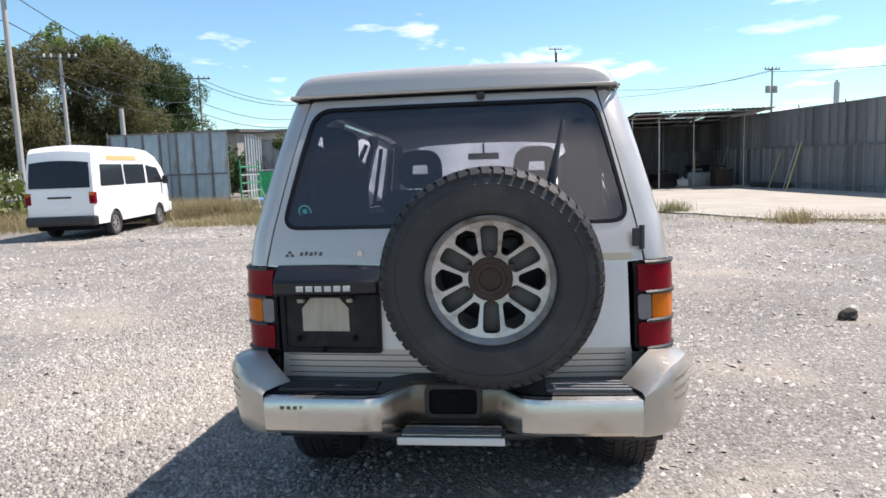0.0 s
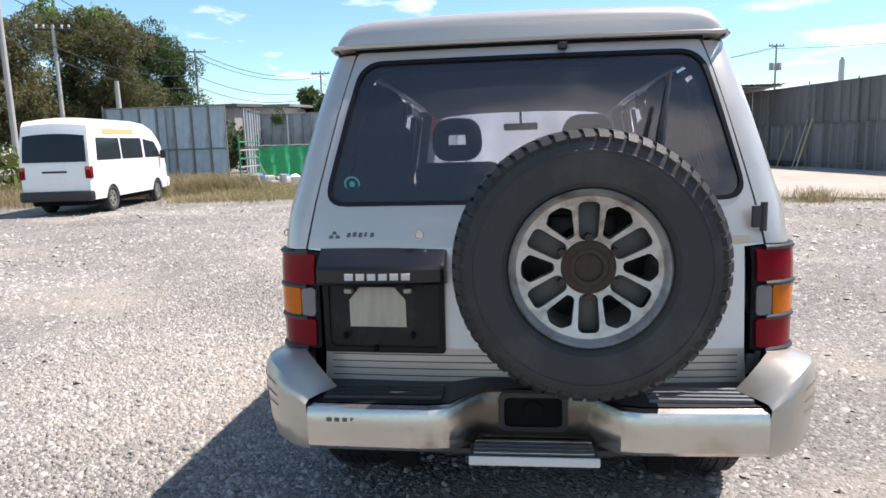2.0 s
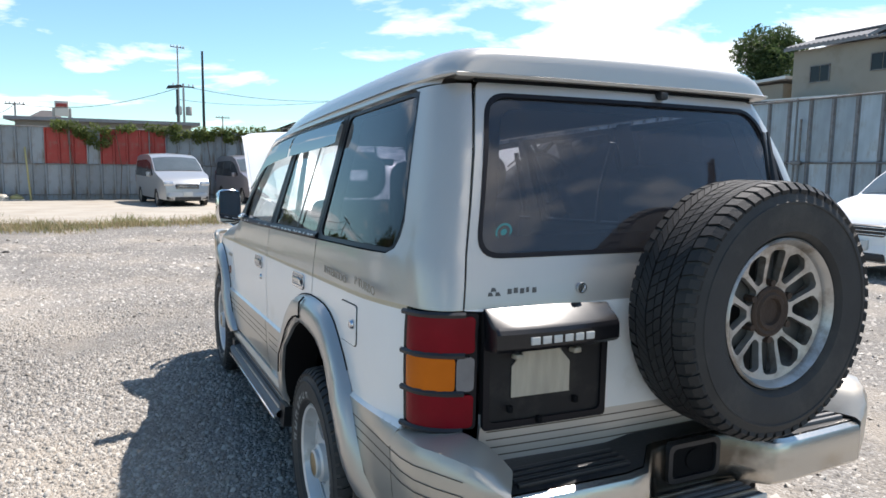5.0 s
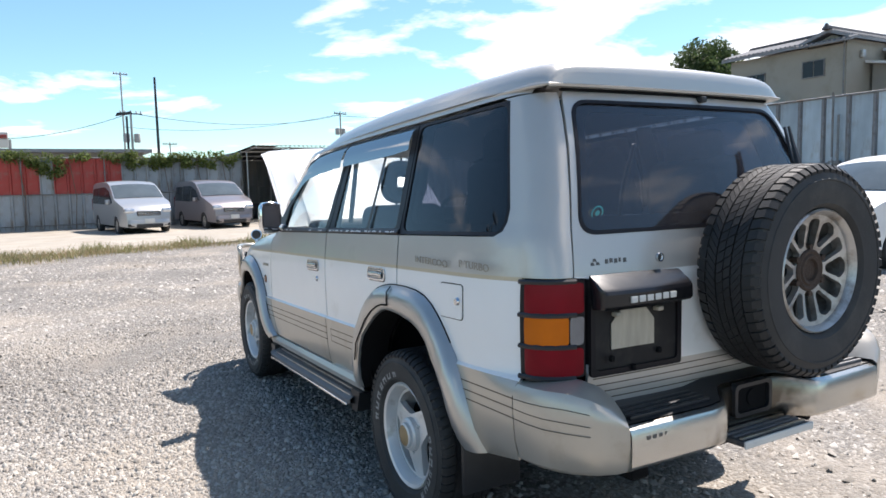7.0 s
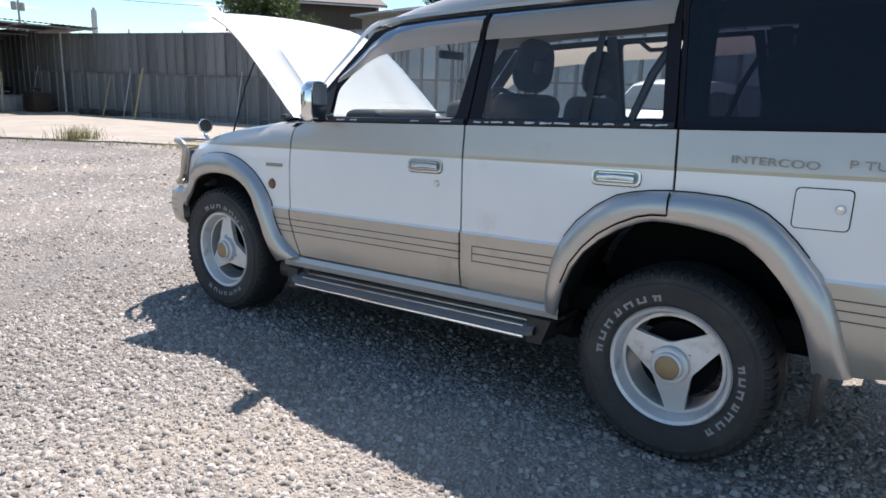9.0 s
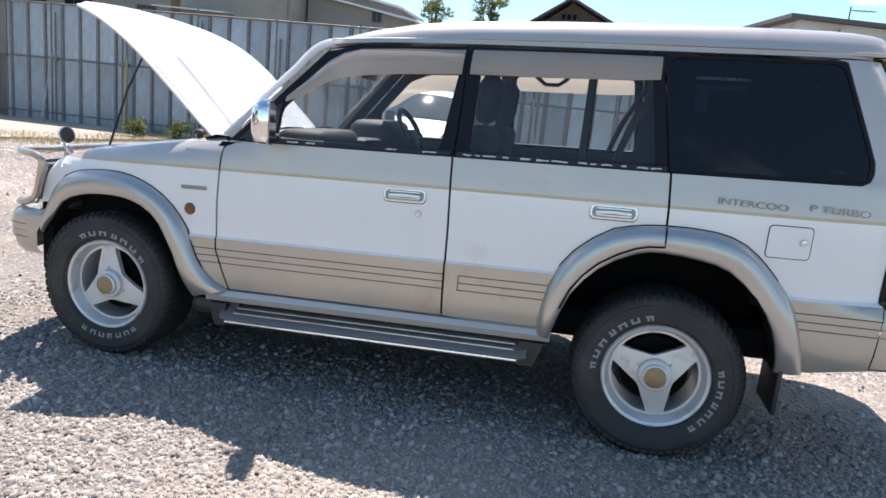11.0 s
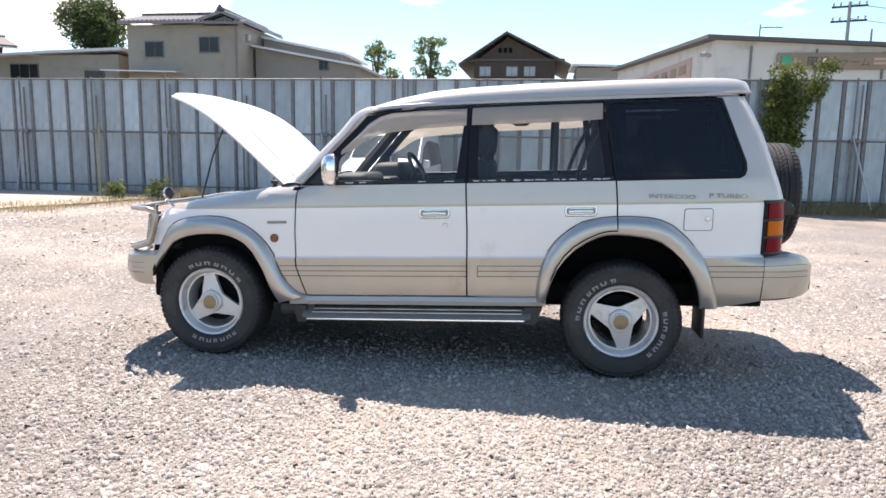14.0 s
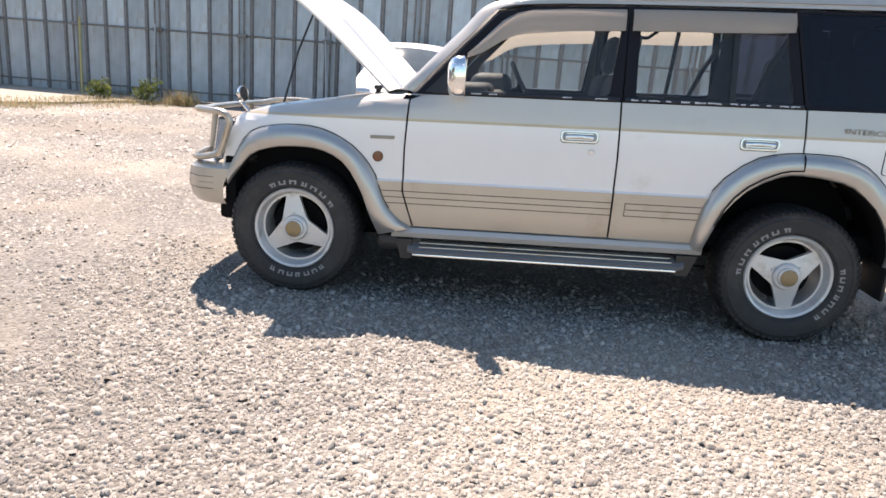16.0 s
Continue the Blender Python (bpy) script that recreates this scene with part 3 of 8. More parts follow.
def fence(name, p0, p1, tops, label, material, width=0.5, split=1.70, colour_of=None, posts=2.0, ribs=0, z0=0.0, first=0.0, double=False):
    """Rows of sheets between two points, two tiers high, on a pipe framework; the yard lies to the right of the way from p0 to p1."""
    w = thing(name, label, "fence", kind="structure")
    a, b = Vector((*p0, 0)), Vector((*p1, 0))
    way = (b - a).normalized()
    turn = math.atan2(way.y, way.x)
    n = max(1, round((b - a).length / width))
    width = (b - a).length / n
    rng = random.Random(int(abs(p0[0] * 13 + p0[1] * 7)) + n)
    meshes = {}
    for k in range(n):
        for tier, (zz, h) in enumerate(((z0 + 0.02, split - z0 - 0.03), (split + 0.01, tops - split - 0.02))):
            m = colour_of(k / n, tier) if colour_of else material
            key = (tier, m.name)
            if key not in meshes:
                meshes[key] = sheet_mesh(width, h, ribs)
                meshes[key].materials.append(m)
                # pale sheets get darker rims, the folds' shade put into the colour
                meshes[key].materials.append(M_SEAM if m == M_SHEET else M_PALESEAM if m == M_DARKSHEET and tier == 0 else m)
            o = new("sheet", meshes[key])
            o.parent = w
            o.matrix_world = Matrix.Translation(a + way * (k * width) + Vector((0, 0, zz + rng.uniform(-0.012, 0.012)))) @ Euler((rng.uniform(-0.004, 0.004), 0, turn)).to_matrix().to_4x4()
    out = Vector((way.y, -way.x, 0))
    for z, r in ((split, 0.022), (tops - 0.03, 0.022), (z0 + 0.25, 0.018)):
        bm = bmesh.new()
        add_tube(bm, [a + out * 0.05 + Vector((0, 0, z)), b + out * 0.05 + Vector((0, 0, z))], r, 8)
        part("rail", bm, M_OLDPIPE, w)
    if posts:
        for k in range(int(((b - a).length - first) / posts) + 1):
            p = a + way * (first + k * posts) + out * 0.10
            bm = bmesh.new()
            add_tube(bm, [p, p + Vector((0, 0, tops + rng.uniform(-0.02, 0.12)))], 0.024, 8)
            part("post", bm, M_OLDPIPE, w)
            if double:
                bm = bmesh.new()
                add_tube(bm, [p + way * 0.13, p + way * 0.13 + Vector((0, 0, tops - rng.uniform(0.0, 0.5)))], 0.026, 8)
                part("post", bm, M_OLDPIPE, w)
                bm = bmesh.new()
                add_box(bm, (p.x - 0.04, p.y - 0.19, split - 0.05), (p.x + 0.05, p.y + 0.06, split + 0.05), 0.01)
                part("clamp", bm, M_OLDPIPE, w)
            if k % 2 == 0:
                bm = bmesh.new()
                add_tube(bm, [p + Vector((0, 0, 1.9)), p + out * 0.75 + way * 0.3], 0.02, 8)
                part("brace", bm, M_PIPE, w)
    return w


fence("wall_east", (13.1, 17.43), (13.1, -15.224), 3.26, "tall galvanised sheet-metal fence, pale and streaked", M_SHEET, 0.563, 1.76, posts=2.25, first=1.98, double=True)
fence("wall_northeast", (10.4, 31.0), (13.1, 17.0), 3.24, "tall weathered sheet-metal fence, its shade held in the dark sheet colour", M_DARKSHEET, 0.50, posts=2.8)
fence("wall_north", (-12.4, 29.5), (5.3, 29.5), 3.02, "weathered grey sheet-metal fence with red upper panels", M_OLDSHEET, 0.50, 1.5,
      lambda f, tier: M_REDSHEET if tier == 1 and (0.433 < f < 0.532 or 0.563 < f < 0.709) else M_OLDSHEET, posts=3.0)
fence("wall_northwest", (-11.6, 25.3), (-12.4, 29.4), 3.12, "pale sheet-metal fence running back beside the green rack", M_SHEET, 0.58, 1.5, posts=2.0)
fence("wall_west", (-16.2, 22.7), (-11.18, 22.6), 3.12, "bluish grey sheet-metal fence behind dry grass", M_SHEET, 0.72, 1.45, posts=2.6)

# lean-to shelter in the corner
shelter = thing("shelter", "open lean-to shelter of pipes with a rusty sheet roof", "shelter", kind="structure")
# corrugated roof sheets, with a strip missing behind the front edge
for x0, x1, y0, y1 in ((5.3, 6.5, 27.4, 31.0), (6.5, 9.5, 27.4, 27.7), (6.5, 7.4, 28.9, 31.0), (7.4, 9.5, 28.6, 31.0), (9.5, 11.2, 27.4, 31.0), (5.3, 7.2, 31.0, 35.3), (7.2, 9.2, 31.2, 35.3), (9.2, 11.2, 31.0, 35.3)):
    bm = bmesh.new()
    n = int((x1 - x0) / 0.1)
    prof = [(x0 + (x1 - x0) * k / n, 0.03 if k % 2 else 0.0) for k in range(n + 1)]
    add_loft(bm, [[(x, y, 3.42 - (y - 27.4) * 0.033 + d) for x, d in prof] for y in (y0, y1)])
    part("roof_sheet", bm, M_ROOFDARK, shelter)
for x in (5.5, 7.0, 8.5, 10.0):
    bm = bmesh.new()
    add_tube(bm, [(x, 27.4, 3.36), (x, 35.2, 3.10)], 0.03, 6)
    part("rafter", bm, M_PIPE, shelter)
for y, z in ((27.6, 3.34), (29.5, 3.27), (32.0, 3.19), (35.0, 3.1)):
    bm = bmesh.new()
    add_tube(bm, [(5.3, y, z), (11.1, y, z)], 0.03, 6)
    part("purlin", bm, M_PIPE, shelter)
for x, y in ((5.5, 29.2), (6.45, 27.9), (8.5, 30.2), (10.4, 29.0), (5.5, 34.5), (8.0, 34.6)):
    bm = bmesh.new()
    add_tube(bm, [(x, y, 0.0), (x, y, 3.25)], 0.03, 8)
    part("post", bm, M_PIPE, shelter)
bm = bmesh.new()
add_tube(bm, [(8.53, 30.15, 0.0), (8.53, 30.15, 1.6)], 0.034, 8)
part("post_sleeve", bm, M_YELLOW, shelter)
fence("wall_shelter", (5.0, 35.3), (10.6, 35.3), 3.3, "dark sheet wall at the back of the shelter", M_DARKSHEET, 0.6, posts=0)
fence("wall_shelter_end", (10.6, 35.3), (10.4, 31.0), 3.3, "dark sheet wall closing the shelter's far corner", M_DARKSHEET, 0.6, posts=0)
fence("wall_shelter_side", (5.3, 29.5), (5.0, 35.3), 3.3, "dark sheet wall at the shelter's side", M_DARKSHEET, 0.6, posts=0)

# ---- the parked off-road car: heads towards +y, rear axle over y = 0 ----
RAKE = 0.038  # the body hangs lower at the nose
suv = thing("suv", "white and silver off-road car with open bonnet on gravel", "car")


def cp(name, bm, material, parent=suv, label="", sharp=35, rake=True):
    if rake:
        for v in bm.verts:
            v.co.z -= RAKE * v.co.y
    return part(name, bm, material, parent, label, sharp)


def pair(name, bm, material, parents=(suv, suv), label="", sharp=35):
    """The left-hand part and its mirror image."""
    other = mirrored(bm)
    return cp(name, bm, material, parents[0], label, sharp), cp(name, other, material, parents[1], label, sharp)


SIDE = [(0.44, 0.80), (0.52, 0.838), (0.60, 0.853), (0.775, 0.862), (0.785, 0.851), (0.95, 0.853), (1.05, 0.851), (1.12, 0.846), (1.247, 0.828), (1.27, 0.815), (1.735, 0.668), (1.80, 0.645)]
FENDER_TOP = [(2.0, 1.26), (2.12, 1.245), (2.32, 1.225), (2.58, 1.19), (2.86, 1.15), (3.05, 1.10), (3.16, 1.04), (3.3, 1.0)]
GATE_Y = [(0.4, -0.95), (0.80, -0.95), (1.05, -0.949), (1.12, -0.943), (1.19, -0.925), (1.26, -0.902), (1.40, -0.858), (1.54, -0.808), (1.65, -0.757), (1.75, -0.702), (1.9, -0.63)]
GATE_X = [(0.5, 0.68), (0.78, 0.655), (1.109, 0.645), (1.114, 0.702), (1.26, 0.676), (1.75, 0.563)]


def side_x(y, z):
    x = lerp_table(SIDE, z)
    if y > 2.5:
        x -= 0.075 * ((y - 2.5) / 0.7) ** 2
    if y < -0.45:
        x -= 0.055 * ((-0.45 - y) / 0.4) ** 2 * min(1.0, max(0.0, (z - 0.745) / 0.05))
    if y > 2.1:
        d = lerp_table(FENDER_TOP, y) - z
        if d < 0.07:
            x -= 0.055 * ((0.07 - d) / 0.07) ** 2
    return x


def side_map(off=0.0):
    """The left flank; past the last stretch it wraps round the rear corner to the tailgate."""
    def f(u, z):
        y1, xg = lerp_table(GATE_Y, z) - off, lerp_table(GATE_X, z)
        y0 = y1 + 0.13
        if u >= y0:
            return Vector((-side_x(u, z) - off, u, z))
        a = min(1.0, (y0 - u) / 0.2) * math.pi / 2
        s = side_x(y0, z) + off
        return Vector((-(xg + (s - xg) * math.cos(a)), y0 - 0.13 * math.sin(a), z))
    return f


def u_end(z):
    return lerp_table(GATE_Y, z) + 0.13 - 0.2


GROOVES = (0.722, 0.688, 0.654)
SIDE_CUTS = [1.117, 1.103, 0.785, 0.775] + [g + d for g in GROOVES for d in (-0.0026, 0.0026)]


def side_tone(u, z):
    if z > 1.117:
        return 0
    if z > 1.103:
        return 3
    if z > 0.776:
        return 1
    if 0.905 < u < 0.98:
        # the rear door's grooves start behind a short upright one
        return 4 if u < 0.910 and min(GROOVES) - 0.003 < z < max(GROOVES) + 0.003 else 2
    return 4 if any(abs(z - g) < 0.0026 for g in GROOVES) else 2


PAINTS = [M_SILVER, M_WHITE, M_BEIGE, M_GOLD, M_GROOVE]
ARCH_F_OUT = [(3.116, 0.813), (3.016, 0.986), (2.878, 1.044), (2.683, 1.057), (2.536, 1.029), (2.392, 0.951), (2.279, 0.824), (2.212, 0.665), (2.128, 0.562), (2.046, 0.520)]
ARCH_F_IN = [(3.119, 0.70), (3.043, 0.802), (2.964, 0.888), (2.826, 0.931), (2.677, 0.939), (2.56, 0.924), (2.444, 0.863), (2.346, 0.728), (2.291, 0.587), (2.256, 0.509), (2.24, 0.468)]
ARCH_R_OUT = [(0.535, 0.50), (0.53, 0.61), (0.494, 0.767), (0.414, 0.892), (0.281, 0.992), (0.169, 1.021), (0.058, 1.031), (-0.12, 1.025), (-0.238, 0.994), (-0.329, 0.931), (-0.407, 0.848), (-0.475, 0.765), (-0.535, 0.62), (-0.585, 0.455)]
ARCH_R_IN = [(0.475, 0.48), (0.464, 0.532), (0.408, 0.699), (0.306, 0.824), (0.159, 0.905), (0.055, 0.918), (-0.093, 0.902), (-0.213, 0.867), (-0.335, 0.767), (-0.414, 0.644), (-0.455, 0.52), (-0.465, 0.455)]


def arch_lines(outer, inner, n=22):
    a = curve([(0, *p) for p in outer], n)
    b = curve([(0, *p) for p in inner], n)
    return [(p.y, p.z) for p in a], [(p.y, p.z) for p in b]


F_OUT, F_IN = arch_lines(ARCH_F_OUT, ARCH_F_IN)
R_OUT, R_IN = arch_lines(ARCH_R_OUT, ARCH_R_IN)
F_MID = [((a[0] + b[0]) / 2, (a[1] + b[1]) / 2) for a, b in zip(F_OUT, F_IN)]
R_MID = [((a[0] + b[0]) / 2, (a[1] + b[1]) / 2) for a, b in zip(R_OUT, R_IN)]


def flank(name, outline, holes=(), us=(), **kw):
    return pair(name, patch(outline, side_map(), holes, du=0.12, dv=0.045, us=us, vs=SIDE_CUTS, tone=side_tone, flip=True), PAINTS, **kw)


fenders = flank("front_fender", [(2.112, 1.244), (2.32, 1.224), (2.58, 1.19), (2.86, 1.15), (3.05, 1.10), (3.105, 1.075), (3.10, 1.05), (3.135, 0.95), (3.168, 0.84)] + F_MID + [(2.19, 0.525), (2.052, 0.525), (2.118, 0.72), (2.122, 0.95)])
front_doors = flank("front_door", [(2.102, 1.247), (1.0, 1.247), (0.985, 0.95), (0.978, 0.525), (2.042, 0.525), (2.108, 0.72), (2.112, 0.95)])
rear_doors = flank("rear_door", [(0.99, 1.247), (0.074, 1.247), (0.062, 1.10), (0.056, 0.95)] + [p for p in R_MID[::-1] if p[0] > 0.06] + [(0.468, 0.525), (0.968, 0.525), (0.975, 0.95)], us=[0.905, 0.910])
quarters = flank("quarter_panel", [(0.064, 1.247), (0.052, 1.10), (0.046, 0.95)] + [p for p in R_MID if p[0] < 0.045] + [(-0.60, 0.458), (-0.815, 0.502), (-0.82, 0.778), (-0.806, 0.79), (-0.806, 1.116)]
                 + [(u_end(z), z) for z in (1.116, 1.18, 1.26, 1.40, 1.54, 1.66, 1.745)] + [(-0.52, 1.745), (-0.56, 1.735), (-0.70, 1.345), (-0.702, 1.30), (-0.69, 1.268), (-0.655, 1.25)], us=[-1.02 + 0.022 * k for k in range(31)])

# inner skins and sills close the flanks behind the gaps
bm = bmesh.new()
add_loft(bm, [[(-side_x(y, z) + 0.022, y, z) for y in np.linspace(2.2, 0.45, 16)] for z in (0.50, 0.62, 0.78, 1.0, 1.2, 1.24)])
pair("inner_panel", bm, M_GAP)
bm = bmesh.new()
add_loft(bm, [[(x, y, z) for y in np.linspace(2.16, 0.47, 10)] for x, z in ((-0.80, 0.525), (-0.845, 0.515), (-0.858, 0.49), (-0.85, 0.462), (-0.80, 0.45), (-0.76, 0.45))])
pair("sill", bm, M_SILVER)

bm = bmesh.new()
add_box(bm, (-0.835, 1.985, 0.375), (-0.60, 2.245, 0.470), 0.03, seg=2)
pair("front_mudguard", bm, M_BLACK)

# wheel arch flares
for out, inn, name in ((F_OUT, F_IN, "front_flare"), (R_OUT, R_IN, "rear_flare")):
    rows = []
    for f, off in ((0.0, 0.001), (0.04, 0.016), (0.14, 0.034), (0.32, 0.046), (0.6, 0.050), (0.86, 0.046), (0.97, 0.038), (1.0, 0.026)):
        rows.append([side_map(off)(max(a[0] + (b[0] - a[0]) * f, -0.75), a[1] + (b[1] - a[1]) * f) for a, b in zip(out, inn)])
    # an even outer line, so that the flank's steps don't print through
    for row in rows:
        for p in row:
            p.x = min(p.x, -0.845 + (0.06 if p.y > 2.9 else 0.0)) if p.z > 0.5 else p.x
    rows.append([Vector((-0.74, b[0], b[1] + 0.004)) for b in inn])
    bm = bmesh.new()
    add_loft(bm, rows)
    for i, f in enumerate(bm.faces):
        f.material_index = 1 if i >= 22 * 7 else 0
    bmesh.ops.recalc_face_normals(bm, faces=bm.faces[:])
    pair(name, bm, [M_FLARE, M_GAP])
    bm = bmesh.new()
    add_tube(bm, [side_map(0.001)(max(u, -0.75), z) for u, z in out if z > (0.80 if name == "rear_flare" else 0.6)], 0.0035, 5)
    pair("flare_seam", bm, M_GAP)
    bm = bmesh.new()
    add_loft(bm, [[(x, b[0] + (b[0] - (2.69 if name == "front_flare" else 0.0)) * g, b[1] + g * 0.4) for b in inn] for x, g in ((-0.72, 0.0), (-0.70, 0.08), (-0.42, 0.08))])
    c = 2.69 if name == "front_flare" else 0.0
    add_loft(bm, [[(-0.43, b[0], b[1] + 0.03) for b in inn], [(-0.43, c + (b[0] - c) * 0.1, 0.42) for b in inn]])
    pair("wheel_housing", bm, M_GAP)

bm = bmesh.new()
add_tube(bm, [side_map(0.030)(0.056, 1.026), side_map(0.050)(0.055, 1.005), side_map(0.052)(0.054, 0.97), side_map(0.052)(0.053, 0.946)] + [side_map(0.052)(u + 0.004, z + 0.026) for u, z in R_IN[::-1] if u > 0.07 and z > 0.56], 0.0035, 5)
pair("door_seam", bm, M_GAP, rear_doors)

# lower quarter skirt behind the rear wheel
bm = bmesh.new()
add_loft(bm, [[(-0.80, -0.56, 0.60), (-0.80, -0.82, 0.60)], [(-0.79, -0.56, 0.462), (-0.79, -0.82, 0.504)], [(-0.60, -0.56, 0.462), (-0.60, -0.82, 0.504)]])
pair("skirt", bm, M_GAP)

# windows, with their black surrounds
def pane(name, outline, material, parents, inset=0.008):
    return pair(name, patch(outline, side_map(-inset), du=0.3, dv=0.12, lip=0.004, flip=True), material, parents)


WIN_F = round_poly([(1.84, 1.275), (1.84, 1.415), (1.63, 1.635), (1.50, 1.685), (1.02, 1.700), (1.062, 1.275)], 0.025, 3)
WIN_R = round_poly([(0.925, 1.275), (0.93, 1.700), (0.205, 1.712), (0.135, 1.275)], 0.025, 3)
WIN_Q = round_poly([(0.060, 1.266), (0.132, 1.726), (-0.546, 1.726), (-0.686, 1.34), (-0.676, 1.266)], 0.045, 5)
WIN_QI = round_poly([(0.02, 1.295), (0.085, 1.705), (-0.52, 1.705), (-0.65, 1.33), (-0.64, 1.295)], 0.05, 5)
for name, outline, hole, owner in (("window_surround", [(2.075, 1.252), (1.668, 1.688), (1.50, 1.722), (1.0, 1.735), (0.995, 1.252)], WIN_F, front_doors),
                                   ("window_surround", [(0.985, 1.252), (0.99, 1.735), (0.158, 1.738), (0.083, 1.252)], WIN_R, rear_doors),
                                   ("window_surround", [(0.075, 1.252), (0.15, 1.738), (-0.555, 1.738), (-0.698, 1.345), (-0.70, 1.30), (-0.688, 1.27), (-0.652, 1.253)], WIN_Q, quarters)):
    pair(name, patch(outline, side_map(-0.003), [hole], du=0.3, dv=0.12, lip=0.012, flip=True), M_SURROUND, owner)
pane("window_glass", WIN_F, M_GLASS, front_doors)
pane("window_glass", WIN_R, M_GLASS, rear_doors)
pane("window_glass", WIN_Q, M_PRIVACY, quarters)
pair("window_border", patch(WIN_Q, side_map(-0.016), [WIN_QI], du=0.3, dv=0.12, lip=0.0, flip=True), M_SURROUND, quarters)
bm = bmesh.new()
add_loft(bm, [[side_map(0.002)(u, z) for z in (1.27, 1.4, 1.55, 1.715)] for u in (0.455, 0.425)])
pair("window_divider", bm, M_BLACK, rear_doors)
# belt mouldings: black, the paint flaked to bare metal in a broken line
for a, b, owner in ((1.99, 1.005, front_doors), (0.98, 0.085, rear_doors)):
    bm = bmesh.new()
    add_loft(bm, [[side_map(o)(u, z) for u in np.linspace(a, b, 9)] for o, z in ((-0.004, 1.275), (0.008, 1.272), (0.010, 1.258), (0.0, 1.25))])
    pair("belt_moulding", bm, M_BLACK, owner)
    rng = random.Random(int(a * 100))
    bm = bmesh.new()
    u = a - 0.15 if a > 1.5 else a - 0.03
    while u > b + 0.05:
        w = rng.uniform(0.02, 0.07)
        if a < 1.5 or rng.random() < 0.35:
            add_loft(bm, [[side_map(0.0115)(q, z + rng.uniform(-0.002, 0.002)) for q in np.linspace(u, u - w, 4)] for z in (1.2585, 1.265)])
        u -= w + rng.uniform(0.01, 0.05)
    for o in pair("flaked_edge", bm, M_PALE, owner):
        tagged(o, kind="stuff")
# smoked wind deflectors along the tops of the door windows
for us, zs, owner in (([1.82, 1.74, 1.65, 1.58, 1.50, 1.30, 1.01], [1.475, 1.555, 1.645, 1.685, 1.705, 1.715, 1.72], front_doors), ([0.975, 0.75, 0.5, 0.3, 0.16], [1.722, 1.725, 1.727, 1.727, 1.727], rear_doors)):
    drop = [0.03, 0.08, 0.11, 0.12, 0.125, 0.118, 0.11] if len(us) == 7 else [0.11, 0.112, 0.112, 0.108, 0.10]
    bm = bmesh.new()
    add_loft(bm, [[side_map(o)(u + s * 0.02, z - d * k) for u, z, d in zip(us, zs, drop)] for o, k, s in ((0.004, 0.0, 0), (0.02, 0.18, 0), (0.026, 0.6, 0), (0.022, 1.0, 0))])
    pair("wind_deflector", bm, M_SMOKE, owner, "smoked plastic wind deflector")

# roof rail, screen pillars, windscreen, roof
RAIL_OUT = [(2.105, 1.255), (1.95, 1.425), (1.80, 1.585), (1.685, 1.702), (1.50, 1.735), (1.0, 1.748), (0.15, 1.752), (-0.50, 1.752), (-0.66, 1.748)]
RAIL_IN = [(0.742, 2.17, 1.268), (0.70, 2.02, 1.435), (0.655, 1.865, 1.60), (0.618, 1.745, 1.728), (0.625, 1.56, 1.752), (0.635, 1.0, 1.768), (0.635, 0.15, 1.772), (0.63, -0.50, 1.77), (0.60, -0.68, 1.765)]
a = curve([side_map()(u, z) for u, z in RAIL_OUT], 40)
b = curve([(-x, y, z) for x, y, z in RAIL_IN], 40)
bm = bmesh.new()
add_loft(bm, [a, [p.lerp(q, 0.35) + Vector((-0.006, 0.004, 0.010)) for p, q in zip(a, b)], [p.lerp(q, 0.75) + Vector((-0.002, 0.004, 0.010)) for p, q in zip(a, b)], b])
bmesh.ops.recalc_face_normals(bm, faces=bm.faces[:])
pair("roof_rail", bm, M_SILVER)
bm = bmesh.new()
add_loft(bm, [[(s * (0.735 - 0.118 * k), 2.22 - 0.47 * k - 0.055 * s * s * (1 - 0.3 * k), 1.262 + 0.472 * k) for s in np.linspace(-1, 1, 13)] for k in np.linspace(0, 1, 7)])
screen = cp("windscreen", bm, M_GLASS, suv)
for pts, nm in (([(-0.30, 2.20, 1.275), (-0.02, 2.165, 1.30), (0.22, 2.175, 1.295)], "wiper"), ([(0.25, 2.20, 1.275), (0.45, 2.155, 1.30), (0.62, 2.14, 1.30)], "wiper")):
    bm = bmesh.new()
    add_tube(bm, pts, 0.007, 6)
    cp(nm, bm, M_BLACK, screen)
ROOF = [(1.755, 0.612, 1.728, 0.008, 0.004), (1.66, 0.632, 1.742, 0.026, 0.014), (1.50, 0.646, 1.754, 0.050, 0.022), (1.25, 0.656, 1.764, 0.074, 0.028), (1.0, 0.662, 1.770, 0.084, 0.030), (0.6, 0.667, 1.774, 0.090, 0.032), (0.1, 0.668, 1.776, 0.091, 0.032), (-0.35, 0.666, 1.776, 0.088, 0.030), (-0.52, 0.660, 1.774, 0.088, 0.027), (-0.62, 0.652, 1.772, 0.086, 0.023), (-0.68, 0.643, 1.771, 0.081, 0.019), (-0.712, 0.634, 1.770, 0.075, 0.015), (-0.730, 0.628, 1.769, 0.067, 0.012), (-0.740, 0.626, 1.769, 0.056, 0.009), (-0.747, 0.625, 1.769, 0.036, 0.005), (-0.752, 0.624, 1.768, 0.004, 0.001)]
HALF = [0.0, 0.2, 0.4, 0.6, 0.72, 0.8, 0.84, 0.88, 0.905, 0.93, 0.95, 0.968, 0.985, 1.0]
ACROSS = [-s for s in HALF[:0:-1]] + HALF
bm = bmesh.new()
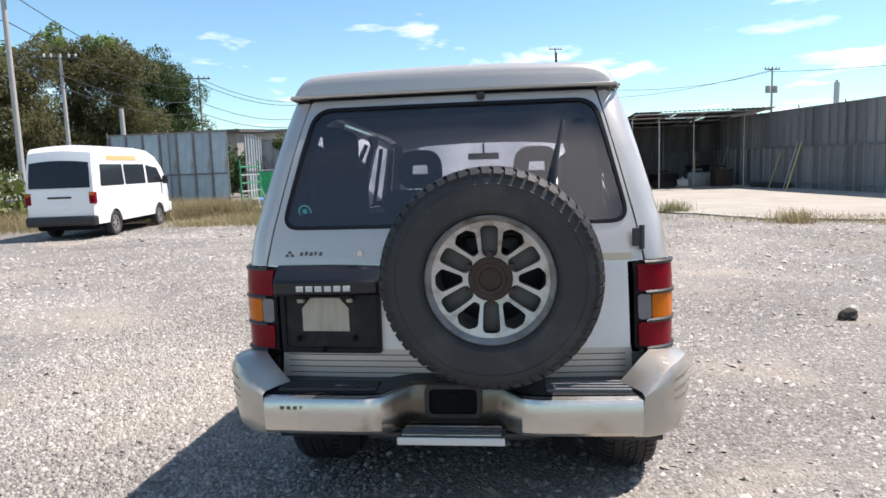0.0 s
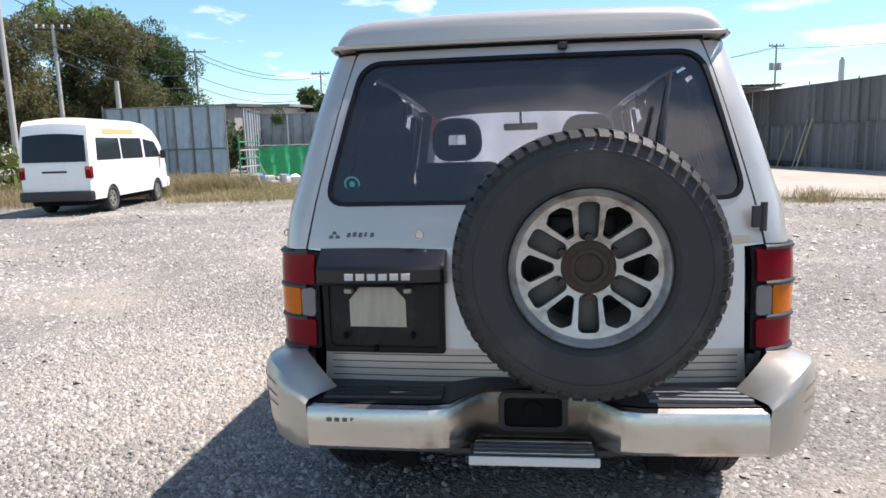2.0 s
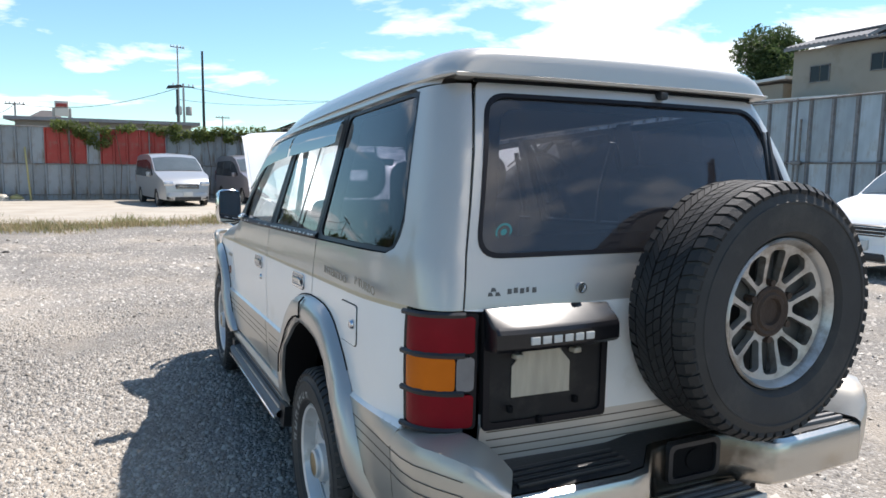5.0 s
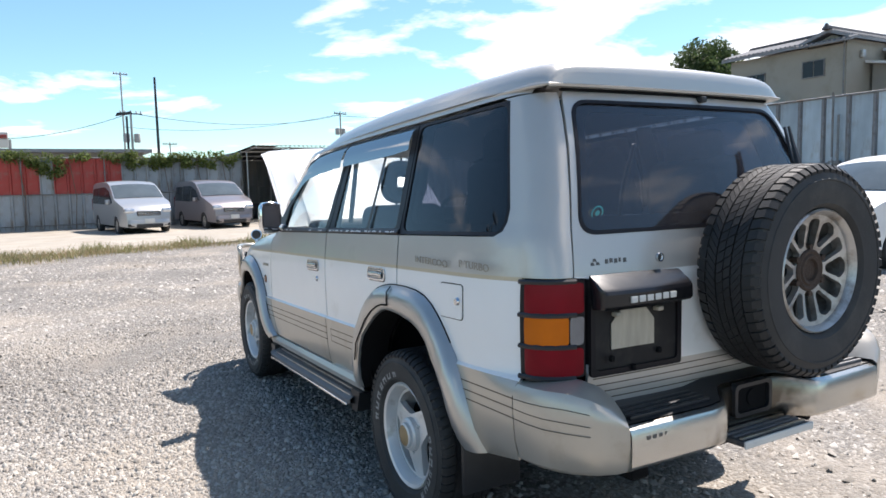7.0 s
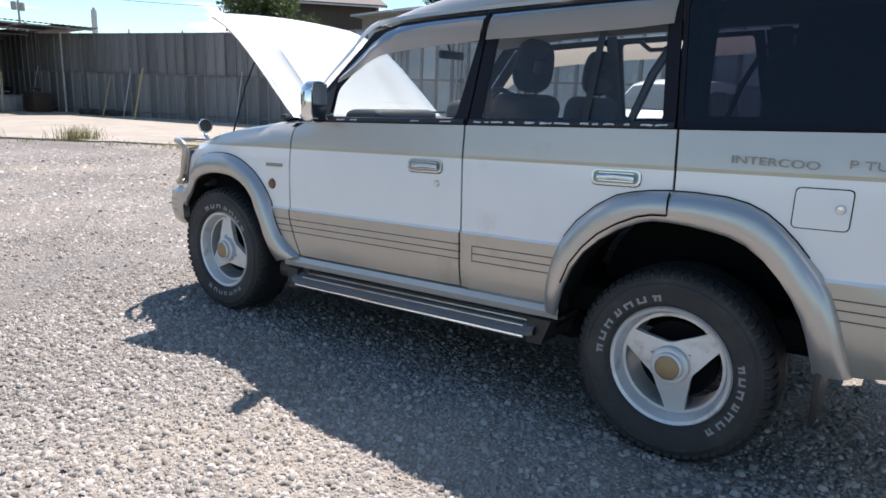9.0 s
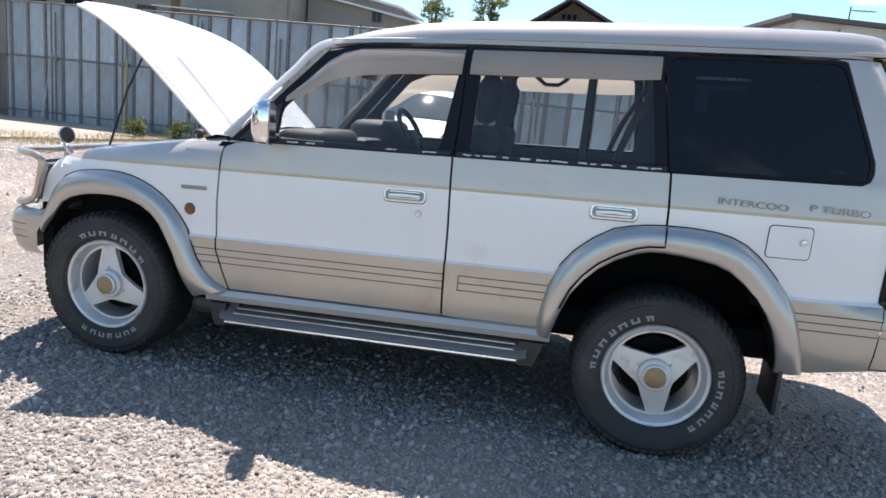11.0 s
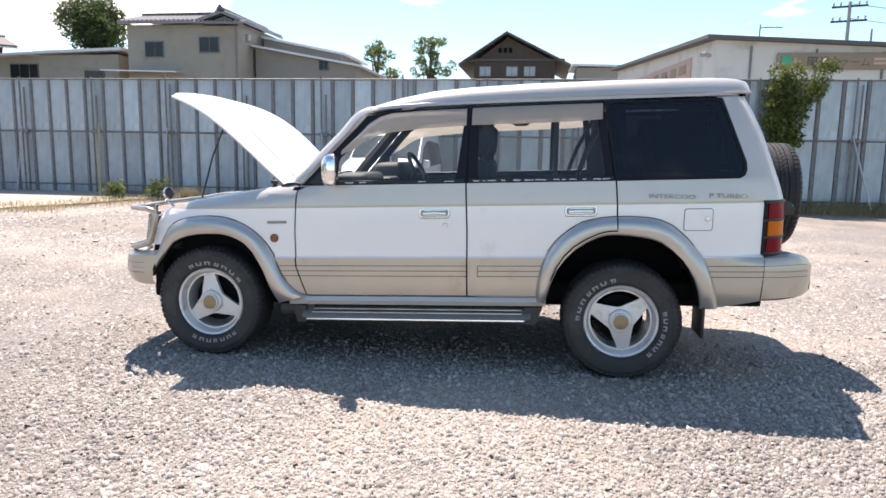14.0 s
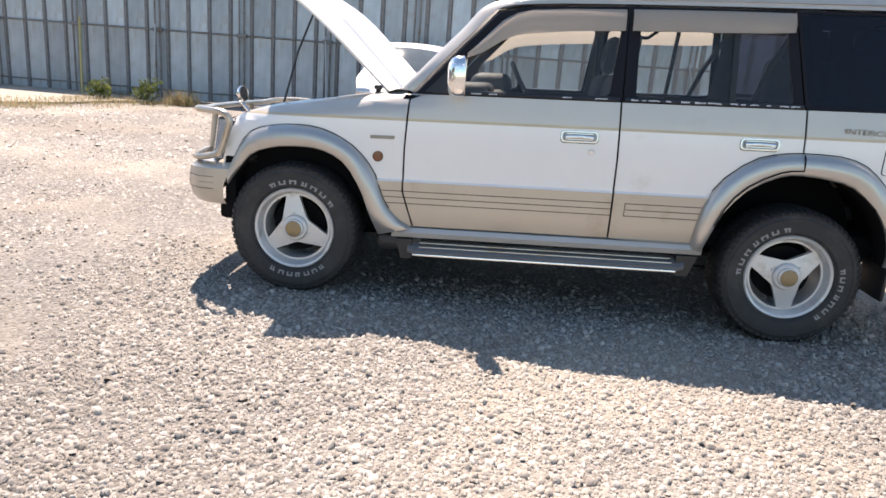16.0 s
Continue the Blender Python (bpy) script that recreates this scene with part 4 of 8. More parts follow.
rows = []
for y, w, z0, h, c in ROOF:
    row = []
    for s in ACROSS:
        k = float(np.interp(abs(s), [0, 0.8, 0.88, 0.93, 0.965, 0.985, 1], [1, 1, 0.93, 0.78, 0.52, 0.27, 0]))
        row.append((s * w, y + (0.022 * s ** 4 if y < -0.5 else -0.045 * s * s if y > 1.4 else 0), z0 + h * k + c * (1 - s * s)))
    rows.append(row)
add_loft(bm, rows)
bmesh.ops.recalc_face_normals(bm, faces=bm.faces[:])
roof = cp("roof", bm, M_SILVER, suv, "pale silver raised roof", sharp=50)
# rear lip under the roof's end
bm = bmesh.new()
add_loft(bm, [[(s * w, y + 0.022 * s ** 4, z) for s in np.linspace(-1, 1, 17)] for w, y, z in ((0.624, -0.7525, 1.773), (0.627, -0.757, 1.770), (0.626, -0.754, 1.761), (0.61, -0.70, 1.757))])
cp("roof_lip", bm, M_SILVER, roof)
bm = bmesh.new()
add_tube(bm, [(x, lerp_table(GATE_Y, 1.757) - 0.034 + 0.03 * (x / 0.68) ** 2, 1.756) for x in np.linspace(-0.56, 0.56, 15)], 0.0075, 6)
cp("gate_gap", bm, M_GAP, roof)
bm = bmesh.new()
add_tube(bm, [(-0.652, y, lerp_table([(-0.7, 1.770), (0.6, 1.774), (1.25, 1.764), (1.7, 1.74)], y)) for y in (1.66, 1.45, 1.0, 0.4, -0.2, -0.55)] + [(-0.652, -0.62, 1.769), (-0.645, -0.69, 1.768), (-0.627, -0.735, 1.768)], [0.006, 0.008, 0.008, 0.008, 0.008, 0.008, 0.008, 0.008, 0.005])
pair("drip_rail", bm, M_SILVER, (roof, roof))

# fender tops, engine bay, bonnet held open by a rod
bm = bmesh.new()
add_loft(bm, [[(-side_x(y, lerp_table(FENDER_TOP, y)), y, lerp_table(FENDER_TOP, y)) for y in np.linspace(2.13, 3.15, 12)], [(-0.745 + 0.10 * max(0, y - 2.6), y, lerp_table(FENDER_TOP, y) + 0.014) for y in np.linspace(2.13, 3.15, 12)],
              [(-0.70 + 0.12 * max(0, y - 2.6), y, lerp_table(FENDER_TOP, y) + 0.010) for y in np.linspace(2.13, 3.15, 12)], [(-0.69 + 0.12 * max(0, y - 2.6), y, lerp_table(FENDER_TOP, y) - 0.12) for y in np.linspace(2.13, 3.15, 12)]])
pair("fender_top", bm, M_SILVER, fenders)
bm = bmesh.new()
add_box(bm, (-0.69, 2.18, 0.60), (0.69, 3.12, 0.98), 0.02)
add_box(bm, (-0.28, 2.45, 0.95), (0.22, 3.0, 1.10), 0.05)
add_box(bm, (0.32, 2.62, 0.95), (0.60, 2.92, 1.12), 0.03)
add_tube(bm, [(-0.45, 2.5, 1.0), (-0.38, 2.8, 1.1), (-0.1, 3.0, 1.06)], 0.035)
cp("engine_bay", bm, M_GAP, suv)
bm = bmesh.new()
add_loft(bm, [[(s * 0.76, y + 0.03 * (1 - s * s), z) for s in np.linspace(-1, 1, 9)] for y, z in ((2.10, 1.262), (2.19, 1.268), (2.24, 1.25), (2.26, 1.15))])
cp("cowl", bm, M_BLACK, suv)


def hood_pt(s, k, lift=0.0):
    """A point of the open bonnet: s across, k from hinge to tip."""
    w = 0.69 - 0.055 * k * k
    base = Vector((0, 2.175, 1.215))
    way, up = Vector((0, math.cos(radians(39)), math.sin(radians(39)))), Vector((0, -math.sin(radians(39)), math.cos(radians(39))))
    reach = 1.11 * k + 0.06 * k * (1 - s * s)
    f = min(1.0, max(0.0, (k - 0.5) / 0.5))
    fade = 1 - f * f * (3 - 2 * f)
    crown = (0.036 * (1 - s * s) + (0.016 if 0.38 < abs(s) < 0.75 else 0.0)) * fade
    bulge = crown + 0.068 * (1 - 0.5 * s ** 4) * math.sin(math.pi * k ** 1.35) - 0.033 * (max(0.0, k - 0.7) / 0.3) ** 2 - 0.018 * (abs(s) > 0.97)
    return base + Vector((s * w, 0, 0)) + way * reach + up * (bulge + lift)


S_CUT = [-1, -0.975, -0.9, -0.77, -0.74, -0.6, -0.40, -0.36, -0.18, 0, 0.18, 0.36, 0.40, 0.6, 0.74, 0.77, 0.9, 0.975, 1]
bm = bmesh.new()
top = add_loft(bm, [[hood_pt(s, k) for s in S_CUT] for k in np.linspace(0, 1, 15)])
under = add_loft(bm, [[hood_pt(s * 0.99, k * 0.995, -0.014) for s in S_CUT] for k in np.linspace(0, 1, 15)])
for A, B in ((top[0], under[0]), (top[-1], under[-1]), ([r[0] for r in top], [r[0] for r in under]), ([r[-1] for r in top], [r[-1] for r in under])):
    for i in range(len(A) - 1):
        bm.faces.new((A[i], A[i + 1], B[i + 1], B[i]))
bmesh.ops.recalc_face_normals(bm, faces=bm.faces[:])
hood = cp("bonnet", bm, M_WHITE, suv, "white bonnet propped wide open")
bm = bmesh.new()
add_tube(bm, [(-0.66, 2.86, 1.155), (-0.60, 2.80, 1.45), (-0.55, 2.73, 1.66)], 0.006, 6)
cp("prop_rod", bm, M_BLACK, hood)
bm = bmesh.new()
add_tube(bm, [(-0.71, 2.31, 1.225), (-0.712, 2.30, 1.262)], 0.014, 8)
add_box(bm, (-0.735, 2.28, 1.26), (-0.695, 2.325, 1.285), 0.008)
cp("washer_nozzle", bm, M_BLACK, fenders[0])

# nose: grille, headlamps, bumper, nudge bar
bm = bmesh.new()
add_loft(bm, [[(s * 0.70, 3.30 - 0.16 * s ** 4 - 0.02 * k, 0.78 + 0.27 * k) for s in np.linspace(-1, 1, 13)] for k in (0, 0.5, 1.0)])
grille = cp("grille", bm, M_BLACK, suv)
for k in range(5):
    bm = bmesh.new()
    add_box(bm, (-0.42, 3.30, 0.80 + k * 0.05), (0.42, 3.32, 0.815 + k * 0.05), 0.004)
    cp("grille_bar", bm, M_CHROME, grille)


def lamp_skin(k0, k1, off=0.0):
    """A stretch of the wrap-round lamp front, from the wing (0) to the grille (1)."""
    rows = []
    for z in np.linspace(0.845, 1.062, 7):
        back = 3.10 + 0.068 * (1.062 - z) / 0.217
        lean = 0.03 * (1.062 - z) / 0.217
        line = curve([(-0.800, back, z), (-0.792, back + 0.05, z), (-0.755, 3.205 + lean, z), (-0.64, 3.255 + lean, z), (-0.46, 3.285 + lean, z)], 24)
        rows.append([p + Vector((-off * 0.7, off, 0)) for p in line[int(24 * k0):int(24 * k1) + 1]])
    q = bmesh.new()
    add_loft(q, rows)
    bmesh.ops.recalc_face_normals(q, faces=q.faces[:])
    return q


pair("indicator", lamp_skin(0.0, 0.42), M_CLEARLENS, label="clear wrap-round indicator lens")
heads = pair("headlamp", lamp_skin(0.46, 1.0), M_CLEARLENS, label="clear rectangular headlamp lens")
pair("lamp_divider", lamp_skin(0.40, 0.48, -0.004), M_GAP)
bm = bmesh.new()
add_box(bm, (-0.775, 3.0, 0.83), (-0.44, 3.175, 1.06), 0.02)
pair("lamp_housing", bm, M_PLASTIC)
bm = bmesh.new()
for k in range(9):
    z = 0.862 + k * 0.023
    add_tube(bm, [(-0.806, 3.104 + 0.068 * (1.062 - z) / 0.217, z), (-0.797, 3.15 + 0.068 * (1.062 - z) / 0.217, z), (-0.758, 3.212 + 0.03 * (1.062 - z) / 0.217, z)], 0.0025, 4)
for o in pair("lens_rib", bm, M_VANLENS):
    tagged(o, kind="stuff")


def bumper_rows(path, prof):
    return [[(x * (1 + dx), y + dy, z) for x, y in path] for dx, dy, z in prof]


bm = bmesh.new()
path = [(-0.84, 3.09), (-0.845, 3.18), (-0.82, 3.28), (-0.74, 3.37), (-0.55, 3.42), (-0.25, 3.45), (0, 3.455), (0.25, 3.45), (0.55, 3.42), (0.74, 3.37), (0.82, 3.28), (0.845, 3.18), (0.84, 3.10)]
add_loft(bm, bumper_rows(path, ((-0.10, -0.05, 0.575), (-0.03, -0.02, 0.585), (0.0, 0.0, 0.62), (0.01, 0.02, 0.70), (0.005, 0.01, 0.79), (-0.03, -0.03, 0.822), (-0.16, -0.10, 0.825))))
bmesh.ops.recalc_face_normals(bm, faces=bm.faces[:])
for v in bm.verts:
    if v.co.y < 3.16:
        v.co.y += max(0.0, 0.79 - v.co.z) * 0.32
fbump = cp("front_bumper", bm, M_BEIGE, suv, "champagne front bumper with moulded grooves")
for z in (0.742, 0.708, 0.674):
    bm = bmesh.new()
    add_tube(bm, [(x * 1.0095, y + 0.017, z) for x, y in path[1:6]], 0.0014, 5)
    pair("bumper_groove", bm, M_GROOVE, (fbump, fbump))
bm = bmesh.new()
add_box(bm, (-0.80, 3.085, 0.50), (-0.42, 3.15, 0.86), 0.01)
pair("arch_liner", bm, M_GAP)
# nudge bar: a bent tube round each headlamp, joined across the grille
bm = bmesh.new()
add_tube(bm, curve([(-0.46, 3.405, 1.10), (-0.62, 3.385, 1.108), (-0.74, 3.325, 1.113), (-0.805, 3.235, 1.112), (-0.832, 3.15, 1.103), (-0.836, 3.108, 1.065), (-0.832, 3.13, 0.975), (-0.822, 3.168, 0.888), (-0.80, 3.235, 0.856), (-0.74, 3.335, 0.840), (-0.60, 3.41, 0.834), (-0.40, 3.455, 0.834)], 44), 0.0185, 10)
pair("headlamp_guard", bm, M_STEEL, label="bent steel tube round the headlamp")
bm = bmesh.new()
add_tube(bm, [(-0.47, 3.404, 1.10), (-0.3, 3.44, 1.10), (0, 3.455, 1.10), (0.3, 3.44, 1.10), (0.47, 3.404, 1.10)], 0.0185, 10)
add_tube(bm, [(-0.41, 3.454, 0.834), (0, 3.475, 0.834), (0.41, 3.454, 0.834)], 0.0185, 10)
for x in (-0.30, 0.30):
    add_tube(bm, [(x, 3.40 + 0.05 * (1 - abs(x) / 0.52), 1.10), (x, 3.43 + 0.045 * (1 - abs(x) / 0.52), 0.834), (x, 3.42 + 0.05 * (1 - abs(x) / 0.52), 0.64)], 0.0185, 10)
cp("nudge_bar", bm, M_STEEL, suv, "steel nudge bar")
# parking mirror on the wing
bm = bmesh.new()
add_tube(bm, [(-0.70, 3.04, 1.10), (-0.70, 3.10, 1.165)], 0.012)
m = Matrix.Translation((-0.70, 3.085, 1.205)) @ Euler((radians(80), 0, radians(-16))).to_matrix().to_4x4()
add_lathe(bm, [(0.0, -0.030), (0.024, -0.026), (0.040, -0.010), (0.045, 0.004), (0.043, 0.012), (0.037, 0.012), (0.034, 0.004)], 24, m)
wing = cp("wing_mirror", bm, M_CHROME, fenders[0])
bm = bmesh.new()
add_lathe(bm, [(0.0, 0.009), (0.022, 0.008), (0.0345, 0.004)], 20, m)
cp("mirror_glass", bm, M_PLASTIC, wing)

# door mirrors, handles, locks, fuel flap, markers, lettering
bm = bmesh.new()
m = Matrix.Translation((-0.915, 1.855, 1.345)) @ Euler((0, 0, radians(13))).to_matrix().to_4x4()
add_loft(bm, [[m @ Vector((math.copysign(abs(math.cos(a)) ** 0.55, math.cos(a)) * 0.074 * w, d, math.copysign(abs(math.sin(a)) ** 0.55, math.sin(a)) * 0.105 * w)) for a in np.linspace(0, 2 * math.pi, 25)[:-1]] for d, w in ((0.052, 0.30), (0.048, 0.62), (0.034, 0.86), (0.010, 1.0), (-0.025, 1.0), (-0.032, 0.94))], close=True, cap=True)
add_box(bm, (-0.87, 1.83, 1.255), (-0.80, 1.89, 1.30), 0.015)
for f in bm.faces:
    if len(f.verts) > 8 and f.calc_center_median().y < 1.84:
        f.material_index = 1
mir = pair("door_mirror", bm, [M_CHROME, M_BLACK], label="chrome door mirror")
bm = bmesh.new()
add_box(bm, (-0.063, -0.036, -0.09), (0.063, -0.033, 0.09), 0.0, m)
pair("mirror_glass", bm, mat("mirror_silvering", (0.55, 0.53, 0.55), 0.05, 1.0, vary=0.1), mir)
bm = bmesh.new()
add_loft(bm, [[side_map(0.004)(u, z) for u, z in ((2.03, 1.26), (1.845, 1.26))], [side_map(0.004)(u, z) for u, z in ((1.90, 1.395), (1.845, 1.44))]])
pair("mirror_sail", bm, M_BLACK, front_doors)


def slot(u, z, w, h, off, dv=0.03, bend=0.35):
    return patch(round_poly([(u - w / 2, z - h / 2), (u + w / 2, z - h / 2), (u + w / 2, z + h / 2), (u - w / 2, z + h / 2)], min(w, h) * bend), side_map(off), du=0.08, dv=dv, lip=0.012, flip=True)


for u, z, owner in ((1.19, 1.062, front_doors), (0.275, 1.066, rear_doors)):
    def rounded(w, h, du=0.0, dz=0.0):
        return round_poly([(u + du - w / 2, z + dz - h / 2), (u + du + w / 2, z + dz - h / 2), (u + du + w / 2, z + dz + h / 2), (u + du - w / 2, z + dz + h / 2)], h * 0.42, 5)
    # set 3 mm low, so its near-black rim draws the shadow under the handle
    gap = pair("handle_gap", patch(rounded(0.199, 0.062, 0, -0.003), side_map(0.001), du=0.08, dv=0.03, lip=0.0, flip=True), M_GAP, owner)
    h1 = pair("door_handle", patch(rounded(0.196, 0.060), side_map(0.006), [rounded(0.178, 0.044, 0, 0.001)], du=0.05, dv=0.03, lip=0.012, flip=True), M_HANDLE, owner, "dull chrome pull handle")
    pair("handle_cup", patch(rounded(0.186, 0.052), side_map(0.0025), du=0.08, dv=0.03, lip=0.0, flip=True), M_CUP, h1)
    bm = bmesh.new()
    add_loft(bm, [[side_map(o)(q, z + dz - 0.004 * abs(q - u) / 0.07) for q in np.linspace(u + 0.074, u - 0.074, 9)] for o, dz in ((0.003, 0.013), (0.011, 0.011), (0.013, 0.004), (0.011, -0.005), (0.003, -0.007))])
    pair("pull_bar", bm, M_HANDLE, h1)
    for dz in (-0.013, 0.0165):
        pair("handle_rib", patch(round_poly([(u - 0.07, z + dz - 0.0022), (u + 0.07, z + dz - 0.0022), (u + 0.07, z + dz + 0.0022), (u - 0.07, z + dz + 0.0022)], 0.0015), side_map(0.007), du=0.05, dv=0.03, lip=0.004, flip=True), M_HANDLE, h1)
bm = bmesh.new()
add_lathe(bm, [(0.0, 0.008), (0.012, 0.008), (0.016, 0.0)], 16, Matrix.Translation((-0.853, 1.12, 0.985)) @ Euler((0, radians(-90), 0)).to_matrix().to_4x4())
pair("door_lock", bm, M_HANDLE, front_doors)
cp("fuel_flap_gap", slot(-0.423, 1.007, 0.169, 0.135, 0.0015, bend=0.14), M_GAP, quarters[0])
flap = cp("fuel_flap", slot(-0.423, 1.007, 0.162, 0.128, 0.004, bend=0.13), M_WHITE, quarters[0])
bm = bmesh.new()
add_lathe(bm, [(0.0, 0.010), (0.012, 0.009), (0.016, 0.0)], 16, Matrix.Translation((-0.857, -0.475, 1.01)) @ Euler((0, radians(-90), 0)).to_matrix().to_4x4())
cp("flap_lock", bm, M_HANDLE, flap)
bm = bmesh.new()
add_lathe(bm, [(0.0, 0.010), (0.024, 0.008), (0.030, 0.0)], 20, Matrix.Translation((-side_x(2.26, 0.905), 2.26, 0.907)) @ Euler((0, radians(-90), 0)).to_matrix().to_4x4())
pair("side_marker", bm, mat("brown_marker_lens", (0.16, 0.05, 0.02), 0.2, coat=0.4), fenders)
pair("wing_badge", slot(2.24, 1.012, 0.135, 0.018, 0.004, 0.02), M_FADED, fenders)


def lettering(name, words, at, size, material, parent, stretch=1.0, shift=(0, 0, 0, 90, 0, -90)):
    """Raised letters on the left flank."""
    t = bpy.data.curves.new(name, "FONT")
    t.body, t.size, t.extrude = words, size, 0.001
    tmp = bpy.data.objects.new(name, t)
    scene.collection.objects.link(tmp)
    me = bpy.data.meshes.new_from_object(tmp.evaluated_get(bpy.context.evaluated_depsgraph_get()))
    bpy.data.objects.remove(tmp)
    me.materials.clear()
    me.materials.append(material)
    me.transform(pose(*at, *shift[3:]) @ Matrix.Diagonal((stretch, 1, 1, 1)))
    ob = new(name, me)
    ob.parent = parent
    return ob


lettering("lettering", "INTERCOO", (-0.8500, -0.125, 1.146), 0.038, M_FADED, quarters[0], 1.42, (0, 0, 0, 90, 0, -90.4))
lettering("lettering", "P TURBO", (-0.8485, -0.475, 1.158), 0.038, M_FADED, quarters[0], 1.42, (0, 0, 0, 90, 0, -92.6))

# running boards and mud flaps
bm = bmesh.new()
add_loft(bm, [[(x, y, z + (0.012 if i in (0, 5) else 0)) for i, y in enumerate((2.06, 2.02, 1.6, 1.0, 0.60, 0.56))] for x, z in ((-0.74, 0.452), (-0.79, 0.446), (-0.88, 0.408), (-0.895, 0.396), (-0.893, 0.376), (-0.87, 0.368), (-0.72, 0.375))])
bmesh.ops.recalc_face_normals(bm, faces=bm.faces[:])
boards = pair("running_board", bm, M_BOARD)
bm = bmesh.new()
add_box(bm, (-0.903, 0.60, 0.366), (-0.892, 2.03, 0.382), 0.004)
pair("step_edge_strip", bm, M_CHROME, boards)
for k in range(5):
    bm = bmesh.new()
    add_box(bm, (-0.80 - k * 0.018, 0.62, 0.432 - k * 0.0076), (-0.791 - k * 0.018, 2.0, 0.4475 - k * 0.0076), 0.002)
    pair("step_rib", bm, M_BLACK if k % 2 else M_STEEL, boards)
for y0, y1 in ((0.49, 0.60), (2.04, 2.13)):
    bm = bmesh.new()
    add_loft(bm, [[(x, y0, 0.455), (x, y1, 0.455), (x, y1 - (0.0 if y0 < 1 else 0.03), 0.345), (x, y0 + (0.04 if y0 < 1 else 0.0), 0.345)] for x in (-0.87, -0.60)], close=True, cap=True)
    bmesh.ops.recalc_face_normals(bm, faces=bm.faces[:])
    pair("board_end_cap", bm, M_BLACK, boards)
bm = bmesh.new()
add_box(bm, (-0.86, -0.50, 0.27), (-0.60, -0.48, 0.52), 0.006, Matrix.Translation((0, 0, 0)))
pair("mud_flap", bm, M_BLACK)

# tailgate
def gate_map(off=0.0):
    def f(x, z):
        return Vector((x, lerp_table(GATE_Y, z) - 0.03 + 0.03 * (x / 0.68) ** 2 - off, z))
    return f


gz = [0.67, 0.80, 0.95, 1.109, 1.115, 1.20, 1.26, 1.40, 1.54, 1.66]
gate_outline = [(-lerp_table(GATE_X, z) + 0.006, z) for z in gz] + round_poly([(-0.565, 1.70), (-0.554, 1.752), (0.554, 1.752), (0.565, 1.70)], 0.04)[5:-5] + [(lerp_table(GATE_X, z) - 0.006, z) for z in gz[::-1]]
WIN_B = round_poly([(-0.640, 1.255), (0.652, 1.255), (0.547, 1.712), (-0.531, 1.712)], 0.07, 6)
GATE_GROOVES = (0.775, 0.752, 0.729, 0.706)


def gate_tone(x, z):
    if z > 1.117:
        return 0
    if z > 0.797:
        return 1
    return 4 if any(abs(z - g) < 0.002 for g in GATE_GROOVES) and abs(x) < 0.63 else 0


gate = cp("tailgate", patch(gate_outline, gate_map(), [WIN_B], du=0.15, dv=0.06, vs=[1.117, 0.797] + [g + d for g in GATE_GROOVES for d in (-0.002, 0.002)], us=(-0.63, 0.63), tone=gate_tone), PAINTS, suv)
WIN_BI = round_poly([(-0.583, 1.305), (0.595, 1.305), (0.508, 1.672), (-0.492, 1.672)], 0.06, 6)
bwin = cp("rear_window", patch(WIN_B, gate_map(-0.006), du=0.3, dv=0.12, lip=0.003), M_TINT, gate)
cp("window_border", patch(round_poly([(-0.634, 1.261), (0.646, 1.261), (0.542, 1.706), (-0.526, 1.706)], 0.066, 6), gate_map(-0.010), [WIN_BI], du=0.3, dv=0.12, lip=0.0), M_SURROUND, gate)
bm = patch(round_poly([(-0.648, 1.248), (0.660, 1.248), (0.554, 1.719), (-0.538, 1.719)], 0.075, 6), gate_map(0.003), [round_poly([(-0.634, 1.261), (0.646, 1.261), (0.542, 1.706), (-0.526, 1.706)], 0.066, 6)], du=0.15, dv=0.06, lip=0.008)
cp("window_seal", bm, M_SURROUND, gate)
bm = bmesh.new()
add_tube(bm, [(0.360, -1.005, 1.27), (0.372, -1.015, 1.38), (0.384, -0.990, 1.46), (0.404, -0.950, 1.55), (0.420, -0.920, 1.62)], [0.012, 0.014, 0.013, 0.008, 0.005], 6)
add_box(bm, (-0.007, -0.005, -0.16), (0.007, 0.005, 0.10), 0.003, Matrix.Translation((0.400, -0.940, 1.53)) @ Euler((radians(-22), radians(13), 0)).to_matrix().to_4x4())
cp("rear_wiper", bm, M_BLACK, gate)
bm = bmesh.new()
add_box(bm, (0.105, -0.765, 1.728), (0.135, -0.725, 1.752), 0.006)
cp("washer_jet", bm, M_BLACK, gate)
bm = bmesh.new()
add_lathe(bm, [(0.020, 0.0), (0.026, 0.0)], 20, Matrix.Translation((-0.553, -0.893, 1.318)) @ Euler((radians(107), 0, 0)).to_matrix().to_4x4())
add_lathe(bm, [(0.0, 0.0), (0.010, 0.0)], 12, Matrix.Translation((-0.553, -0.8935, 1.318)) @ Euler((radians(107), 0, 0)).to_matrix().to_4x4())
cp("window_sticker", bm, mat("teal_sticker", (0.06, 0.30, 0.34), 0.5), bwin)
bm = bmesh.new()
add_lathe(bm, [(0.0, 0.006), (0.009, 0.006), (0.011, 0.010), (0.015, 0.010), (0.017, 0.0)], 20, Matrix.Translation((-0.335, -0.957, 1.157)) @ Euler((radians(90), 0, 0)).to_matrix().to_4x4())
cp("gate_lock", bm, M_HANDLE, gate)
